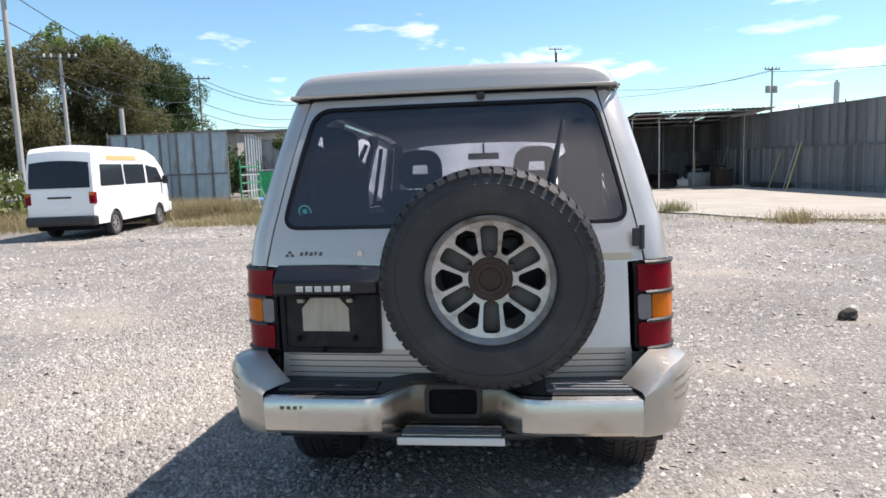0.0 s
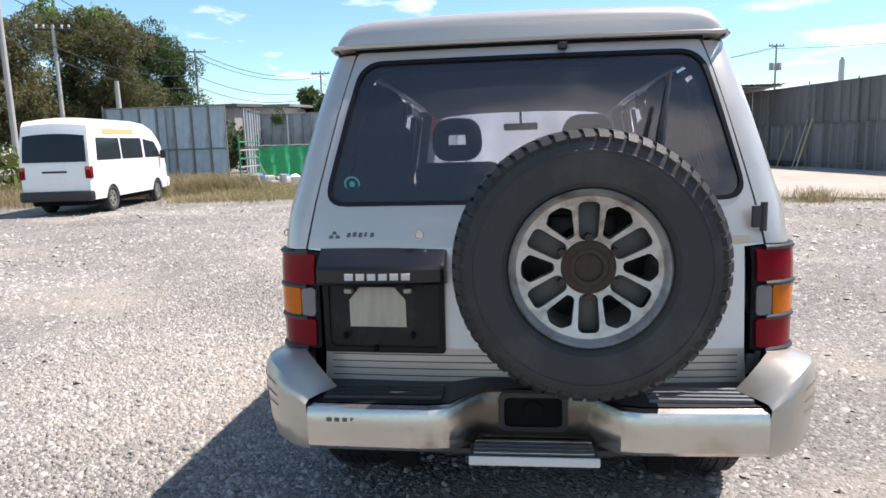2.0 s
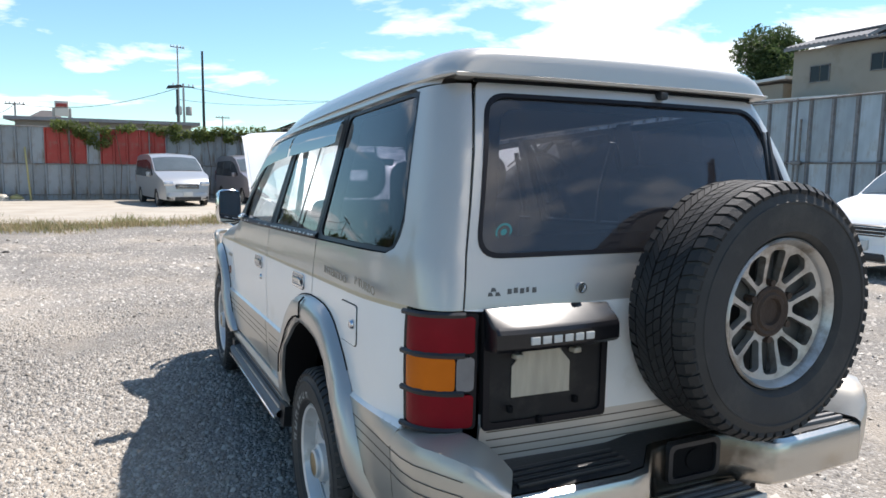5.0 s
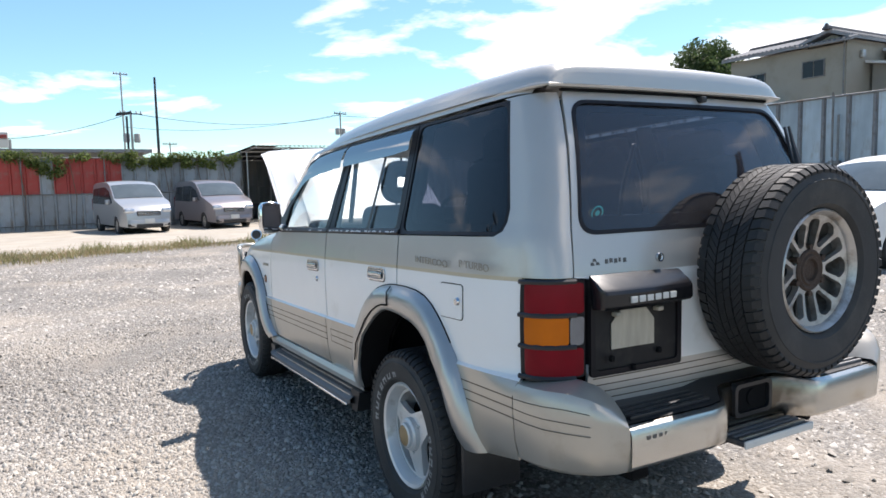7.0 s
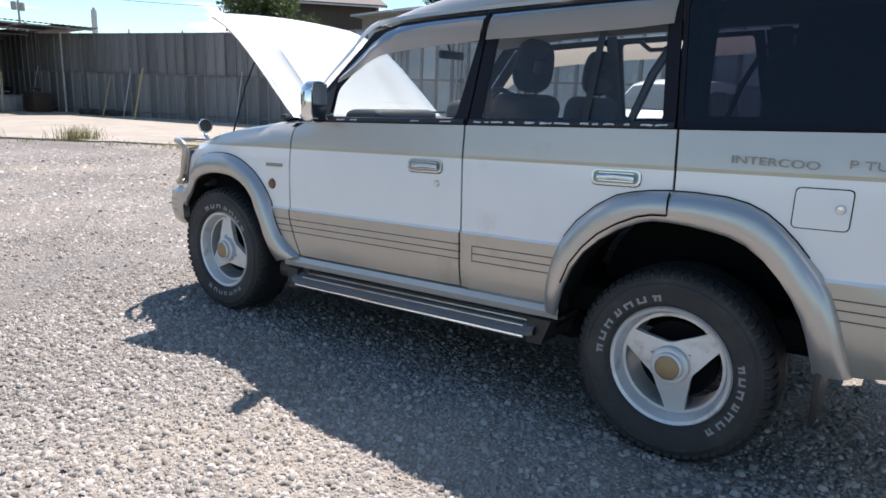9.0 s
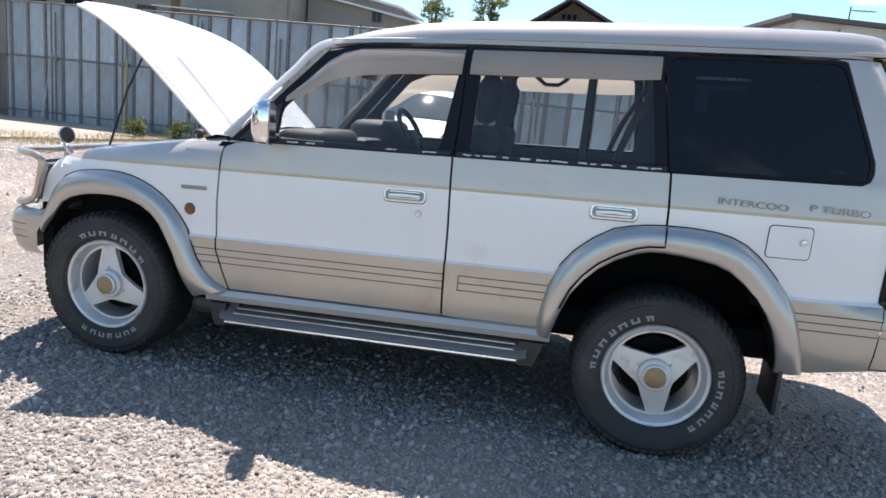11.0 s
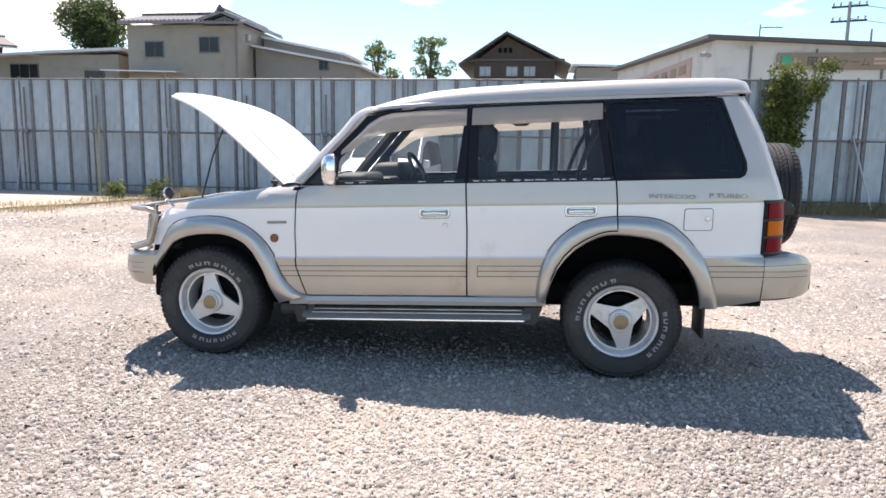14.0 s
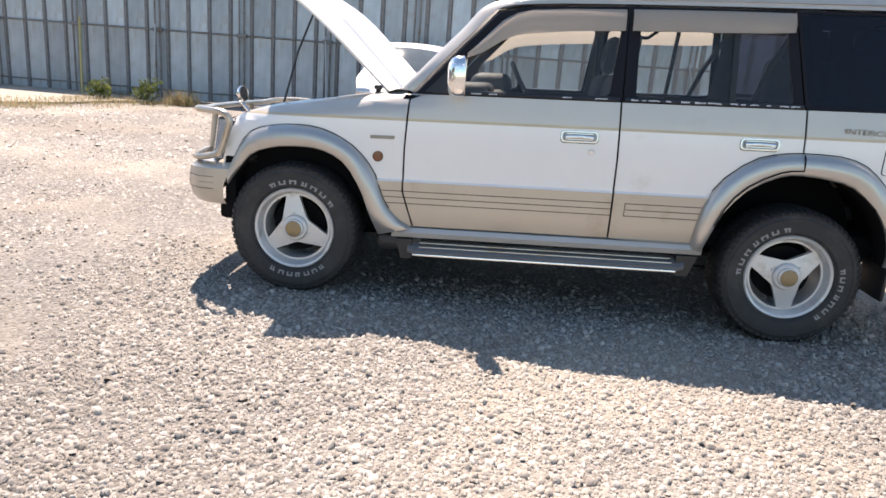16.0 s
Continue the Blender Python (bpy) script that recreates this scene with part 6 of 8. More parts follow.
# cabin
def seat(x, y, w, back_top, name="front_seat", rest=True, tilt=12, low=0.72):
    e = new(name)
    e.parent = suv
    m = Matrix.Translation((x, y, 0.0))
    bm = bmesh.new()
    add_box(bm, (-w / 2, -0.05, low), (w / 2, 0.50, low + 0.16), 0.05, m, seg=3)
    part("seat_cushion", bm, M_SEAT, e)
    bm = bmesh.new()
    t = m @ Matrix.Translation((0, 0, 0.80)) @ Euler((radians(tilt), 0, 0)).to_matrix().to_4x4()
    add_box(bm, (-w / 2, -0.07, low - 0.72), (w / 2, 0.07, back_top - 0.80), 0.06, t, seg=3)
    part("backrest", bm, M_SEAT, e)
    if rest:
        top = t @ Vector((0, 0, back_top - 0.80))
        ring = round_poly([(-0.100, 0.055), (0.100, 0.055), (0.092, 0.205), (-0.092, 0.205)], 0.055, 5)
        bm = bmesh.new()
        add_tube(bm, [top + Vector((u, -0.10 * v, v)) for u, v in list(ring) + list(ring)[:1]], 0.048, 10, cap=False)
        part("headrest", bm, M_SEAT, e)
        bm = bmesh.new()
        for s in (-0.05, 0.05):
            add_tube(bm, [top + Vector((s, 0, -0.02)), top + Vector((s, -0.01, 0.06))], 0.006, 6)
        part("headrest_post", bm, M_BLACK, e)
    return e


seat(-0.37, 1.03, 0.50, 1.36, tilt=9)
seat(0.37, 1.03, 0.50, 1.36, tilt=9)
seat(-0.36, 0.02, 0.62, 1.27, "rear_seat", rest=False, low=0.95)
seat(0.36, 0.02, 0.62, 1.27, "rear_seat", rest=False, low=0.95)
for x in (-0.53, 0.53):
    bm = bmesh.new()
    add_box(bm, (x - 0.09, -0.60, 0.97), (x + 0.07, -0.14, 1.54), 0.05, seg=3)
    add_box(bm, (x - 0.06, -0.52, 1.50), (x + 0.05, -0.22, 1.67), 0.05, seg=3)
    cp("folded_seat", bm, M_SEAT, suv)
bm = bmesh.new()
add_loft(bm, [[(s * 0.74, y, z) for s in (-1, -0.6, -0.15, 0, 0.15, 0.6, 1)] for y, z in ((1.72, 0.85), (1.68, 1.14), (1.72, 1.235), (1.80, 1.268), (2.0, 1.275), (2.12, 1.262))])
add_box(bm, (0.15, 1.58, 1.14), (0.63, 1.86, 1.375), 0.07, seg=3)
add_box(bm, (-0.16, 1.62, 0.80), (0.16, 1.78, 1.27), 0.03)
add_box(bm, (-0.64, 1.68, 1.15), (-0.10, 1.94, 1.315), 0.05, seg=3)
cp("dashboard", bm, M_DASH, suv)
bm = bmesh.new()
m = Matrix.Translation((0.38, 1.50, 1.275)) @ Euler((radians(62), 0, 0)).to_matrix().to_4x4()
ringp = [m @ Vector((0.19 * math.cos(a), 0.19 * math.sin(a), 0)) for a in np.linspace(0, 2 * math.pi, 29)]
add_tube(bm, ringp, 0.016, 8, cap=False)
add_box(bm, (-0.07, -0.06, -0.03), (0.07, 0.06, 0.02), 0.02, m)
for a in (0, 180, 250, 290):
    add_tube(bm, [m @ Vector((0.06 * math.cos(radians(a)), 0.06 * math.sin(radians(a)), 0)), m @ Vector((0.18 * math.cos(radians(a)), 0.18 * math.sin(radians(a)), 0))], 0.012, 6)
add_tube(bm, [m @ Vector((0, 0, -0.02)), m @ Vector((0, 0, -0.22))], 0.035)
cp("steering_wheel", bm, M_DASH, suv)
bm = bmesh.new()
add_box(bm, (-0.115, 1.675, 1.60), (0.115, 1.70, 1.648), 0.015)
add_tube(bm, [(0, 1.70, 1.64), (0, 1.73, 1.735)], 0.008)
cp("inside_mirror", bm, M_BLACK, suv)
bm = bmesh.new()
add_loft(bm, [[(s * w, y, z - 0.03 * abs(s) ** 3) for s in np.linspace(-1, 1, 9)] for y, w, z in ((1.72, 0.58, 1.725), (1.2, 0.61, 1.775), (0.3, 0.62, 1.785), (-0.5, 0.60, 1.775), (-0.68, 0.56, 1.75))])
cp("headlining", bm, M_LINER, suv)
bm = bmesh.new()
add_box(bm, (-0.14 + 0.06, -0.66, 1.69), (0.20, -0.63, 1.715), 0.006)
cp("high_stop_lamp", bm, M_RED, suv)
bm = bmesh.new()
for y0, y1 in ((1.02, 0.96), (0.12, 0.02)):
    add_loft(bm, [[(-0.79, y0 + 0.03, 1.2), (-0.79, y1 - 0.03, 1.2)], [(-0.645, y0, 1.745), (-0.645, y1, 1.745)]])
    pair("pillar_trim", bm, M_DASH)
    bm = bmesh.new()
add_loft(bm, [[(-0.78, -0.68, 1.2), (-0.66, -0.86, 1.2)], [(-0.62, -0.55, 1.745), (-0.54, -0.66, 1.745)]])
pair("pillar_trim", bm, M_DASH)
bm = bmesh.new()
add_loft(bm, [[(-x + 0.012, y - 0.035, z - 0.02), (-x - 0.045, y - 0.085, z - 0.03)] for x, y, z in RAIL_IN[:5]])
pair("pillar_trim", bm, M_DASH)
bm = bmesh.new()
add_tube(bm, [(-0.64, 0.13, 1.66), (-0.67, 0.24, 1.45), (-0.70, 0.30, 1.27)], [0.014, 0.018, 0.016], 6)
pair("seat_belt", bm, M_BLACK)
bm = bmesh.new()
add_tube(bm, [(-0.63, 1.0, 1.66), (-0.69, 0.98, 1.30)], 0.014, 6)
pair("seat_belt", bm, M_BLACK)
bm = bmesh.new()
add_tube(bm, [(-0.62, 0.80, 1.70), (-0.61, 0.74, 1.655), (-0.61, 0.66, 1.655), (-0.62, 0.60, 1.70)], 0.012, 8)
pair("grab_handle", bm, M_DASH)
bm = bmesh.new()
add_box(bm, (-0.74, 0.55, 0.62), (0.74, 2.1, 0.70), 0.02)
add_box(bm, (-0.41, -0.92, 0.62), (0.41, 0.55, 0.70), 0.02)
cp("cabin_floor", bm, M_DASH, suv)
bm = bmesh.new()
add_loft(bm, [[(-0.79, y, max(z, 1.04 if y < 0.55 else 0.7)) for y in (1.95, 1.5, 1.0, 0.57, 0.54, 0.1, -0.3, -0.75)] for z in (0.7, 1.05, 1.255)])
pair("door_trim", bm, M_DASH)

# ---- other vehicles ----
def arch(yc, r, z0, n=9):
    return [(yc + r * math.cos(math.pi * k / n), max(z0, 0.30 + r * math.sin(math.pi * k / n))) for k in range(n + 1)]


def vehicle(name, label, at, turn, W, wheelbase, upper, roof_z, belt, paint, windows, screen, back, front_bits, wheel_r=0.32, tumble=0.10, category="van"):
    """A van or minivan. Local y points ahead, the rear axle lies over y = 0. upper: side outline from the rear foot over the roof to the front foot."""
    v = thing(name, label, category, (at[0], at[1], 0), turn)
    z0 = upper[0][1]
    bottom = [p for c in (wheelbase, 0.0) for p in arch(c, wheel_r + 0.06, z0)]
    outline = list(upper) + bottom

    def half(z):
        return W / 2 * (1 - tumble * max(0.0, (z - belt) / (roof_z - belt)) ** 1.4 - 0.03 * max(0.0, (belt - 0.4 - z)))

    def nose(y):
        lo, hi = upper[0][0], upper[-1][0]
        return 1 - (0.17 if category == "minivan" else 0.10) * max(0.0, (y - (hi - 0.7)) / 0.7) ** 2 - 0.05 * max(0.0, ((lo + 0.4) - y) / 0.4) ** 2

    def flank_map(side, off=0.0):
        return lambda y, z: Vector((side * (half(z) * nose(y) + off), y, z))

    def crown(z):
        return 0.05 * min(1.0, max(0.0, (z - belt - 0.05) / 0.3))

    sides = []
    for side in (-1, 1):
        bm = patch(outline, flank_map(side), du=0.25, dv=0.15, lip=0.02, flip=side < 0)
        sides.append(part("body_side", bm, paint, v))
    cy = sum(p[0] for p in upper) / len(upper)
    bm = bmesh.new()
    rows = []
    for y, z in upper:
        w = half(z) * nose(y)
        rows.append([(s * w, y + (0.05 * (1 - s * s) if y > cy + 0.9 else -0.03 * (1 - s * s) if y < cy - 0.9 else 0), z + crown(z) * (1 - s * s)) for s in np.linspace(-1, 1, 11)])
    add_loft(bm, rows)
    bmesh.ops.recalc_face_normals(bm, faces=bm.faces[:])
    shell = part("body_shell", bm, paint, v, sharp=28)
    for pts in windows:
        for side, s in zip((-1, 1), sides):
            part("side_window", patch(round_poly(pts, 0.05, 3), flank_map(side, 0.006), du=0.4, dv=0.2, lip=0.006, flip=side < 0), M_FARGLASS, s)

    def across(nm, line, inset, m, off):
        b = bmesh.new()
        add_loft(b, [[(s * (half(z) * nose(y) - inset), y + (0.05 * (1 - s * s) if y > cy else -0.03 * (1 - s * s)) + off, z + crown(z) * (1 - s * s) + 0.010) for s in np.linspace(-1, 1, 11)] for y, z in line])
        return part(nm, b, m, shell)
    across("windscreen", screen, 0.035, M_SCREEN if category == "minivan" else M_FARGLASS, 0.012)
    across("rear_window", back, 0.06, M_FARGLASS, -0.014)
    for nm, lo, hi, m, r in front_bits:
        lo, hi = ((p[0] * W / 1.78 if category == "minivan" else p[0], p[1], p[2]) for p in (lo, hi))
        for s in (-1, 1):
            b = bmesh.new()
            add_box(b, (s * lo[0], lo[1], lo[2]), (s * hi[0], hi[1], hi[2]), r)
            part(nm, b, m, v)
            if lo[0] < 0:
                break
    for x in (-W / 2 + 0.10, W / 2 - 0.10):
        for y in (0.0, wheelbase):
            wh = new("wheel")
            wh.parent = v
            wh.matrix_local = Matrix.Translation((x, y, wheel_r)) @ Euler((0, radians(-90 if x < 0 else 90), 0)).to_matrix().to_4x4()
            b = bmesh.new()
            add_lathe(b, [(wheel_r * 0.64, 0.06), (wheel_r * 0.75, 0.095), (wheel_r * 0.95, 0.09), (wheel_r, 0.06), (wheel_r, -0.06), (wheel_r * 0.95, -0.09), (wheel_r * 0.6, -0.09)], 32)
            part("tyre", b, M_RUBBER, wh)
            hs = [round_poly([(r * math.cos(radians(a)), r * math.sin(radians(a))) for r, a in ((wheel_r * 0.24, k * 60 - 14), (wheel_r * 0.52, k * 60 - 20), (wheel_r * 0.52, k * 60 + 20), (wheel_r * 0.24, k * 60 + 14))], 0.015, 2) for k in range(6)]
            part("rim", disc(wheel_r * 0.65, hs, lambda r: 0.075 - 0.02 * (1 - r / wheel_r), 0.02, 32), M_ALLOY, wh)
            b = bmesh.new()
            add_lathe(b, [(0.0, 0.0), (wheel_r * 0.62, 0.0)], 24)
            part("brake", b, M_GAP, wh)
    b = bmesh.new()
    add_box(b, (-W / 2 + 0.12, upper[0][0] + 0.15, 0.22), (W / 2 - 0.12, upper[-1][0] - 0.2, 0.75), 0.05)
    part("underside", b, M_GAP, v)
    return v, flank_map


van, van_side = vehicle("van", "white high-roof van parked on the grass edge", (-10.80, 12.75), 8.5, 1.66, 2.95,
                        [(-1.02, 0.36), (-1.06, 0.55), (-1.05, 1.10), (-0.98, 1.75), (-0.90, 2.08), (-0.78, 2.19), (-0.4, 2.235), (1.6, 2.235), (2.4, 2.18), (2.95, 2.02), (3.35, 1.72), (3.72, 1.24), (3.86, 1.02), (3.95, 0.7), (3.95, 0.38)],
                        2.24, 1.2, M_VAN, [[(-0.72, 1.27), (0.62, 1.27), (0.62, 1.80), (-0.62, 1.80)], [(0.70, 1.27), (2.04, 1.27), (2.04, 1.80), (0.70, 1.80)], [(2.18, 1.27), (3.34, 1.27), (2.98, 1.70), (2.18, 1.78)]],
                        [(3.0, 1.98), (3.35, 1.70), (3.68, 1.27)], [(-1.045, 1.24), (-0.99, 1.62), (-0.955, 1.84)],
                        [("tail_lamp", (0.68, -1.075, 0.86), (0.82, -0.93, 1.14), M_RED, 0.02), ("tail_indicator", (0.69, -1.08, 1.06), (0.81, -0.93, 1.125), M_AMBER, 0.01), ("headlamp", (0.5, 3.80, 0.82), (0.78, 3.93, 1.0), M_CLEARLENS, 0.03), ("rear_bumper", (-0.83, -1.16, 0.34), (0.83, -0.92, 0.58), M_BLACK, 0.06),
                         ("front_bumper", (-0.80, 3.85, 0.36), (0.80, 4.03, 0.66), M_VAN, 0.05), ("handle_strip", (-0.28, -1.105, 1.0), (0.28, -1.07, 1.045), M_BLACK, 0.01), ("plate_bars", (-0.2, -1.10, 0.74), (0.2, -1.085, 0.88), M_VAN, 0.005),
                         ("door_mirror", (0.86, 3.2, 1.22), (1.02, 3.3, 1.46), M_BLACK, 0.03)])
bm = patch([(-0.2, 1.90), (1.6, 1.90), (1.6, 2.02), (-0.2, 2.02)], van_side(1, 0.008), du=0.4, dv=0.2, lip=0.004)
part("roof_banner", bm, mat("faded_orange_banner", (0.62, 0.38, 0.16), 0.7), van)

MINI = [(-0.98, 0.32), (-1.02, 0.6), (-0.98, 1.05), (-0.88, 1.58), (-0.74, 1.83), (-0.4, 1.90), (0.6, 1.925), (1.4, 1.90), (1.88, 1.81), (2.36, 1.55), (2.76, 1.27), (3.10, 1.20), (3.42, 1.10), (3.66, 0.98), (3.80, 0.82), (3.84, 0.58), (3.82, 0.28)]


def minivan(name, label, at, turn, paint, k=1.0, drop=1.0, wide=1.78):
    up = [(y * k, z * drop) for y, z in MINI]
    v, side = vehicle(name, label, at, turn, wide, 2.92 * k, up, 1.87 * drop, 1.08 * drop, paint,
                      [[(y * k, z * drop) for y, z in w] for w in ([(-0.82, 1.12), (0.28, 1.10), (0.28, 1.70), (-0.62, 1.68)], [(0.32, 1.10), (1.38, 1.08), (1.38, 1.72), (0.32, 1.72)], [(1.42, 1.10), (2.52, 1.14), (1.98, 1.56), (1.42, 1.70)])],
                      [(1.96 * k, 1.765 * drop), (2.36 * k, 1.55 * drop), (2.72 * k, 1.298 * drop)], [(-0.97 * k, 1.12 * drop), (-0.88 * k, 1.5 * drop), (-0.84 * k, 1.58 * drop)],
                      [("headlamp", (0.44, 3.40 * k, 0.76 * drop), (0.80, 3.865 * k, 0.95 * drop), M_VANLENS, 0.09), ("grille", (-0.41, 3.78 * k, 0.66 * drop), (0.41, 3.895 * k, 0.85 * drop), M_BLACK, 0.05), ("lower_intake", (-0.45, 3.84 * k, 0.27), (0.45, 3.935 * k, 0.39), M_BLACK, 0.02), ("fog_lamp_pocket", (0.50, 3.72 * k, 0.30), (0.72, 3.905 * k, 0.40), M_BLACK, 0.02),
                       ("front_bumper", (-0.72, 3.60 * k, 0.24), (0.72, 3.92 * k, 0.58 * drop), paint, 0.13), ("blank_plate", (-0.165, 3.895 * k, 0.42), (0.165, 3.945 * k, 0.57), M_PALE, 0.004), ("door_mirror", (0.88, 2.15 * k, 1.08 * drop), (1.06, 2.28 * k, 1.26 * drop), paint, 0.04),
                       ("tail_lamp", (0.74, -1.0 * k, 0.85), (0.86, -0.85 * k, 1.3 * drop), M_RED, 0.02)], category="minivan")
    for kk in range(3):
        b = bmesh.new()
        add_box(b, (-0.37, 3.885 * k, (0.698 + kk * 0.055) * drop), (0.37, 3.902 * k, (0.708 + kk * 0.055) * drop), 0.002)
        part("grille_bar", b, M_CHROME, v)
    return v


minivan("minivan", "silver minivan parked nose-out before the fence", (0.0, 27.3), 189, M_CARSILVER)
minivan("minivan", "mauve-grey minivan parked beside the shelter", (3.2, 28.1), 188, M_CARMAUVE)
minivan("minivan", "white low minivan parked facing the off-road car", (11.85, 3.86), 90, M_VAN, 0.92, 0.93, 1.56)


# ---- houses and buildings beyond the fence ----
def slab_roof(bm, pts, thick=0.18):
    lo = [bm.verts.new((x, y, z)) for x, y, z in pts]
    hi = [bm.verts.new((x, y, z + thick)) for x, y, z in pts]
    bm.faces.new(lo[::-1])
    bm.faces.new(hi)
    for i in range(len(pts)):
        j = (i + 1) % len(pts)
        bm.faces.new((lo[i], lo[j], hi[j], hi[i]))


def window_on(parent, x, y, z, w, h, face="x", n=2, m=M_FARGLASS):
    """A sliding window in a wall that faces -x, or -y."""
    e = new("window")
    e.parent = parent

    def b(lo, hi, nm, surface, r=0.0):
        q = bmesh.new()
        if face == "y":
            lo, hi = (y + lo[1], x + lo[0], lo[2]), (y + hi[1], x + hi[0], hi[2])
        else:
            lo, hi = (x + lo[0], y + lo[1], lo[2]), (x + hi[0], y + hi[1], hi[2])
        add_box(q, lo, hi, r)
        part(nm, q, surface, e)
    for s in (-1, 1):
        b((-0.06, s * w / 2 - 0.025, z - h / 2), (0.05, s * w / 2 + 0.025, z + h / 2), "window_jamb", M_OLDPIPE)
    for zz in (z - h / 2, z + h / 2):
        b((-0.07, -w / 2 - 0.04, zz - 0.025), (0.05, w / 2 + 0.04, zz + 0.025), "window_sill", M_OLDPIPE)
    for k in range(n):
        b((-0.02 - 0.015 * k, -w / 2 + w * k / n + 0.02, z - h / 2), (0.0 - 0.015 * k, -w / 2 + w * (k + 1) / n - 0.02, z + h / 2), "pane", m)


house = thing("house", "two-storey beige stucco house with grey tiled roof", "house")
bm = bmesh.new()
add_box(bm, (33.5, 18.1, 0), (41.0, 25.0, 8.38))
add_loft(bm, [[(x, 18.1, 8.3), (x, 18.1, 8.5), (x, 18.9, 8.82), (x, 20.2, 8.4), (x, 20.2, 8.3)] for x in (33.5, 39.5)], cap=True)
part("wall", bm, M_STUCCO, house)
bm = bmesh.new()
slab_roof(bm, [(33.0, 20.5, 8.36), (33.0, 25.3, 8.36), (35.4, 25.0, 9.02), (35.4, 20.5, 9.02)])
slab_roof(bm, [(35.4, 20.5, 9.02), (35.4, 25.0, 9.02), (41.5, 25.3, 8.36), (41.5, 20.5, 8.36)])
slab_roof(bm, [(33.1, 17.75, 8.46), (33.1, 18.9, 8.92), (39.7, 18.9, 8.92), (39.7, 17.75, 8.46)])
slab_roof(bm, [(33.1, 18.9, 8.92), (33.1, 20.5, 8.42), (39.7, 20.5, 8.42), (39.7, 18.9, 8.92)])
slab_roof(bm, [(32.95, 17.6, 8.30), (32.95, 20.6, 8.34), (33.6, 20.6, 8.48), (33.6, 17.6, 8.46)], 0.1)
roof_h = part("tiled_roof", bm, M_ROOFTILE, house, sharp=30)
for k in range(17):
    y = 20.6 + k * 0.28
    bm = bmesh.new()
    add_tube(bm, [(32.96, y, 8.54), (35.4, y, 9.22)], 0.07, 6)
    part("roof_tile", bm, M_ROOFTILE, roof_h)
for k in range(22):
    x = 33.3 + k * 0.29
    bm = bmesh.new()
    add_tube(bm, [(x, 17.73, 8.63), (x, 18.9, 9.10)], 0.07, 6)
    part("roof_tile", bm, M_ROOFTILE, roof_h)
for k in range(11):
    y = 17.7 + k * 0.28
    bm = bmesh.new()
    add_tube(bm, [(32.9, y, 8.42), (33.6, y, 8.58)], 0.065, 6)
    part("eave_tile", bm, M_ROOFTILE, roof_h)
for p, q in (((35.4, 20.3, 9.30), (35.4, 25.1, 9.26)), ((33.0, 18.9, 9.14), (39.7, 18.9, 9.12))):
    bm = bmesh.new()
    add_tube(bm, [p, q], 0.15, 8)
    add_tube(bm, [(p[0], p[1], p[2] - 0.1), p, (p[0], p[1], p[2] + 0.22)], [0.24, 0.2, 0.06], 8)
    part("ridge", bm, M_ROOFDARK, roof_h)
window_on(house, 33.5, 19.86, 7.22, 1.2, 0.86)
window_on(house, 33.5, 23.3, 6.98, 1.15, 0.88)
bm = bmesh.new()
add_tube(bm, [(33.42, 18.2, 0), (33.42, 18.2, 8.4)], 0.035, 8)
part("downpipe", bm, M_OLDPIPE, house)
bm = bmesh.new()
add_box(bm, (34.6, 17.9, 7.6), (34.9, 18.1, 8.0), 0.05)
part("vent_hood", bm, M_PIPE, house)

annex = thing("house_annex", "low grey-sided house wing with pale metal roof", "house")
bm = bmesh.new()
add_loft(bm, [[(x, 11.6, 0), (x, 11.6, 6.24), (x, 17.9, 7.33), (x, 17.9, 0)] for x in (35.5, 41.5)], cap=True)
part("wall", bm, M_GREYWALL, annex)
bm = bmesh.new()
add_loft(bm, [[(x, 12.9, 6.3), (x, 12.9, 7.08), (x, 17.88, 8.05), (x, 17.88, 6.3)] for x in (36.8, 41.4)], cap=True)
part("upper_wall", bm, M_GREYWALL, annex)
bm = bmesh.new()
slab_roof(bm, [(35.0, 11.2, 6.15), (35.0, 18.0, 7.35), (42.0, 18.0, 7.35), (42.0, 11.2, 6.15)], 0.12)
slab_roof(bm, [(36.4, 12.5, 7.0), (36.4, 17.9, 8.05), (42.0, 17.9, 8.05), (42.0, 12.5, 7.0)], 0.14)
part("metal_roof", bm, M_ROOFPALE, annex)
window_on(annex, 35.5, 13.6, 6.3, 0.6, 0.6)

lowhouse = thing("low_house", "single-storey cream house with flat pale roof", "house")
bm = bmesh.new()
add_box(bm, (33.9, 25.9, 0), (40.0, 34.5, 6.75))
part("wall", bm, M_STUCCO, lowhouse)
bm = bmesh.new()
slab_roof(bm, [(33.4, 25.4, 6.95), (33.4, 31.2, 6.75), (40.5, 31.2, 6.75), (40.5, 25.4, 6.95)], 0.16)
slab_roof(bm, [(33.0, 31.1, 6.68), (33.0, 34.8, 6.50), (38.5, 34.8, 6.50), (38.5, 31.1, 6.68)], 0.14)
part("flat_roof", bm, M_ROOFPALE, lowhouse)
window_on(lowhouse, 33.9, 32.2, 5.75, 1.9, 0.9, n=3)
window_on(lowhouse, 33.9, 27.5, 5.55, 1.3, 0.5)
bm = bmesh.new()
slab_roof(bm, [(32.5, 21.5, 5.55), (32.5, 26.2, 5.65), (33.6, 26.2, 5.75), (33.6, 21.5, 5.65)], 0.08)
part("awning", bm, M_ROOFPALE, lowhouse)
redhouse = thing("far_house", "dark brown house with tiled roof beyond the fence", "house")
along, back = Vector((-0.73, 0.683, 0)), Vector((0.683, 0.73, 0))


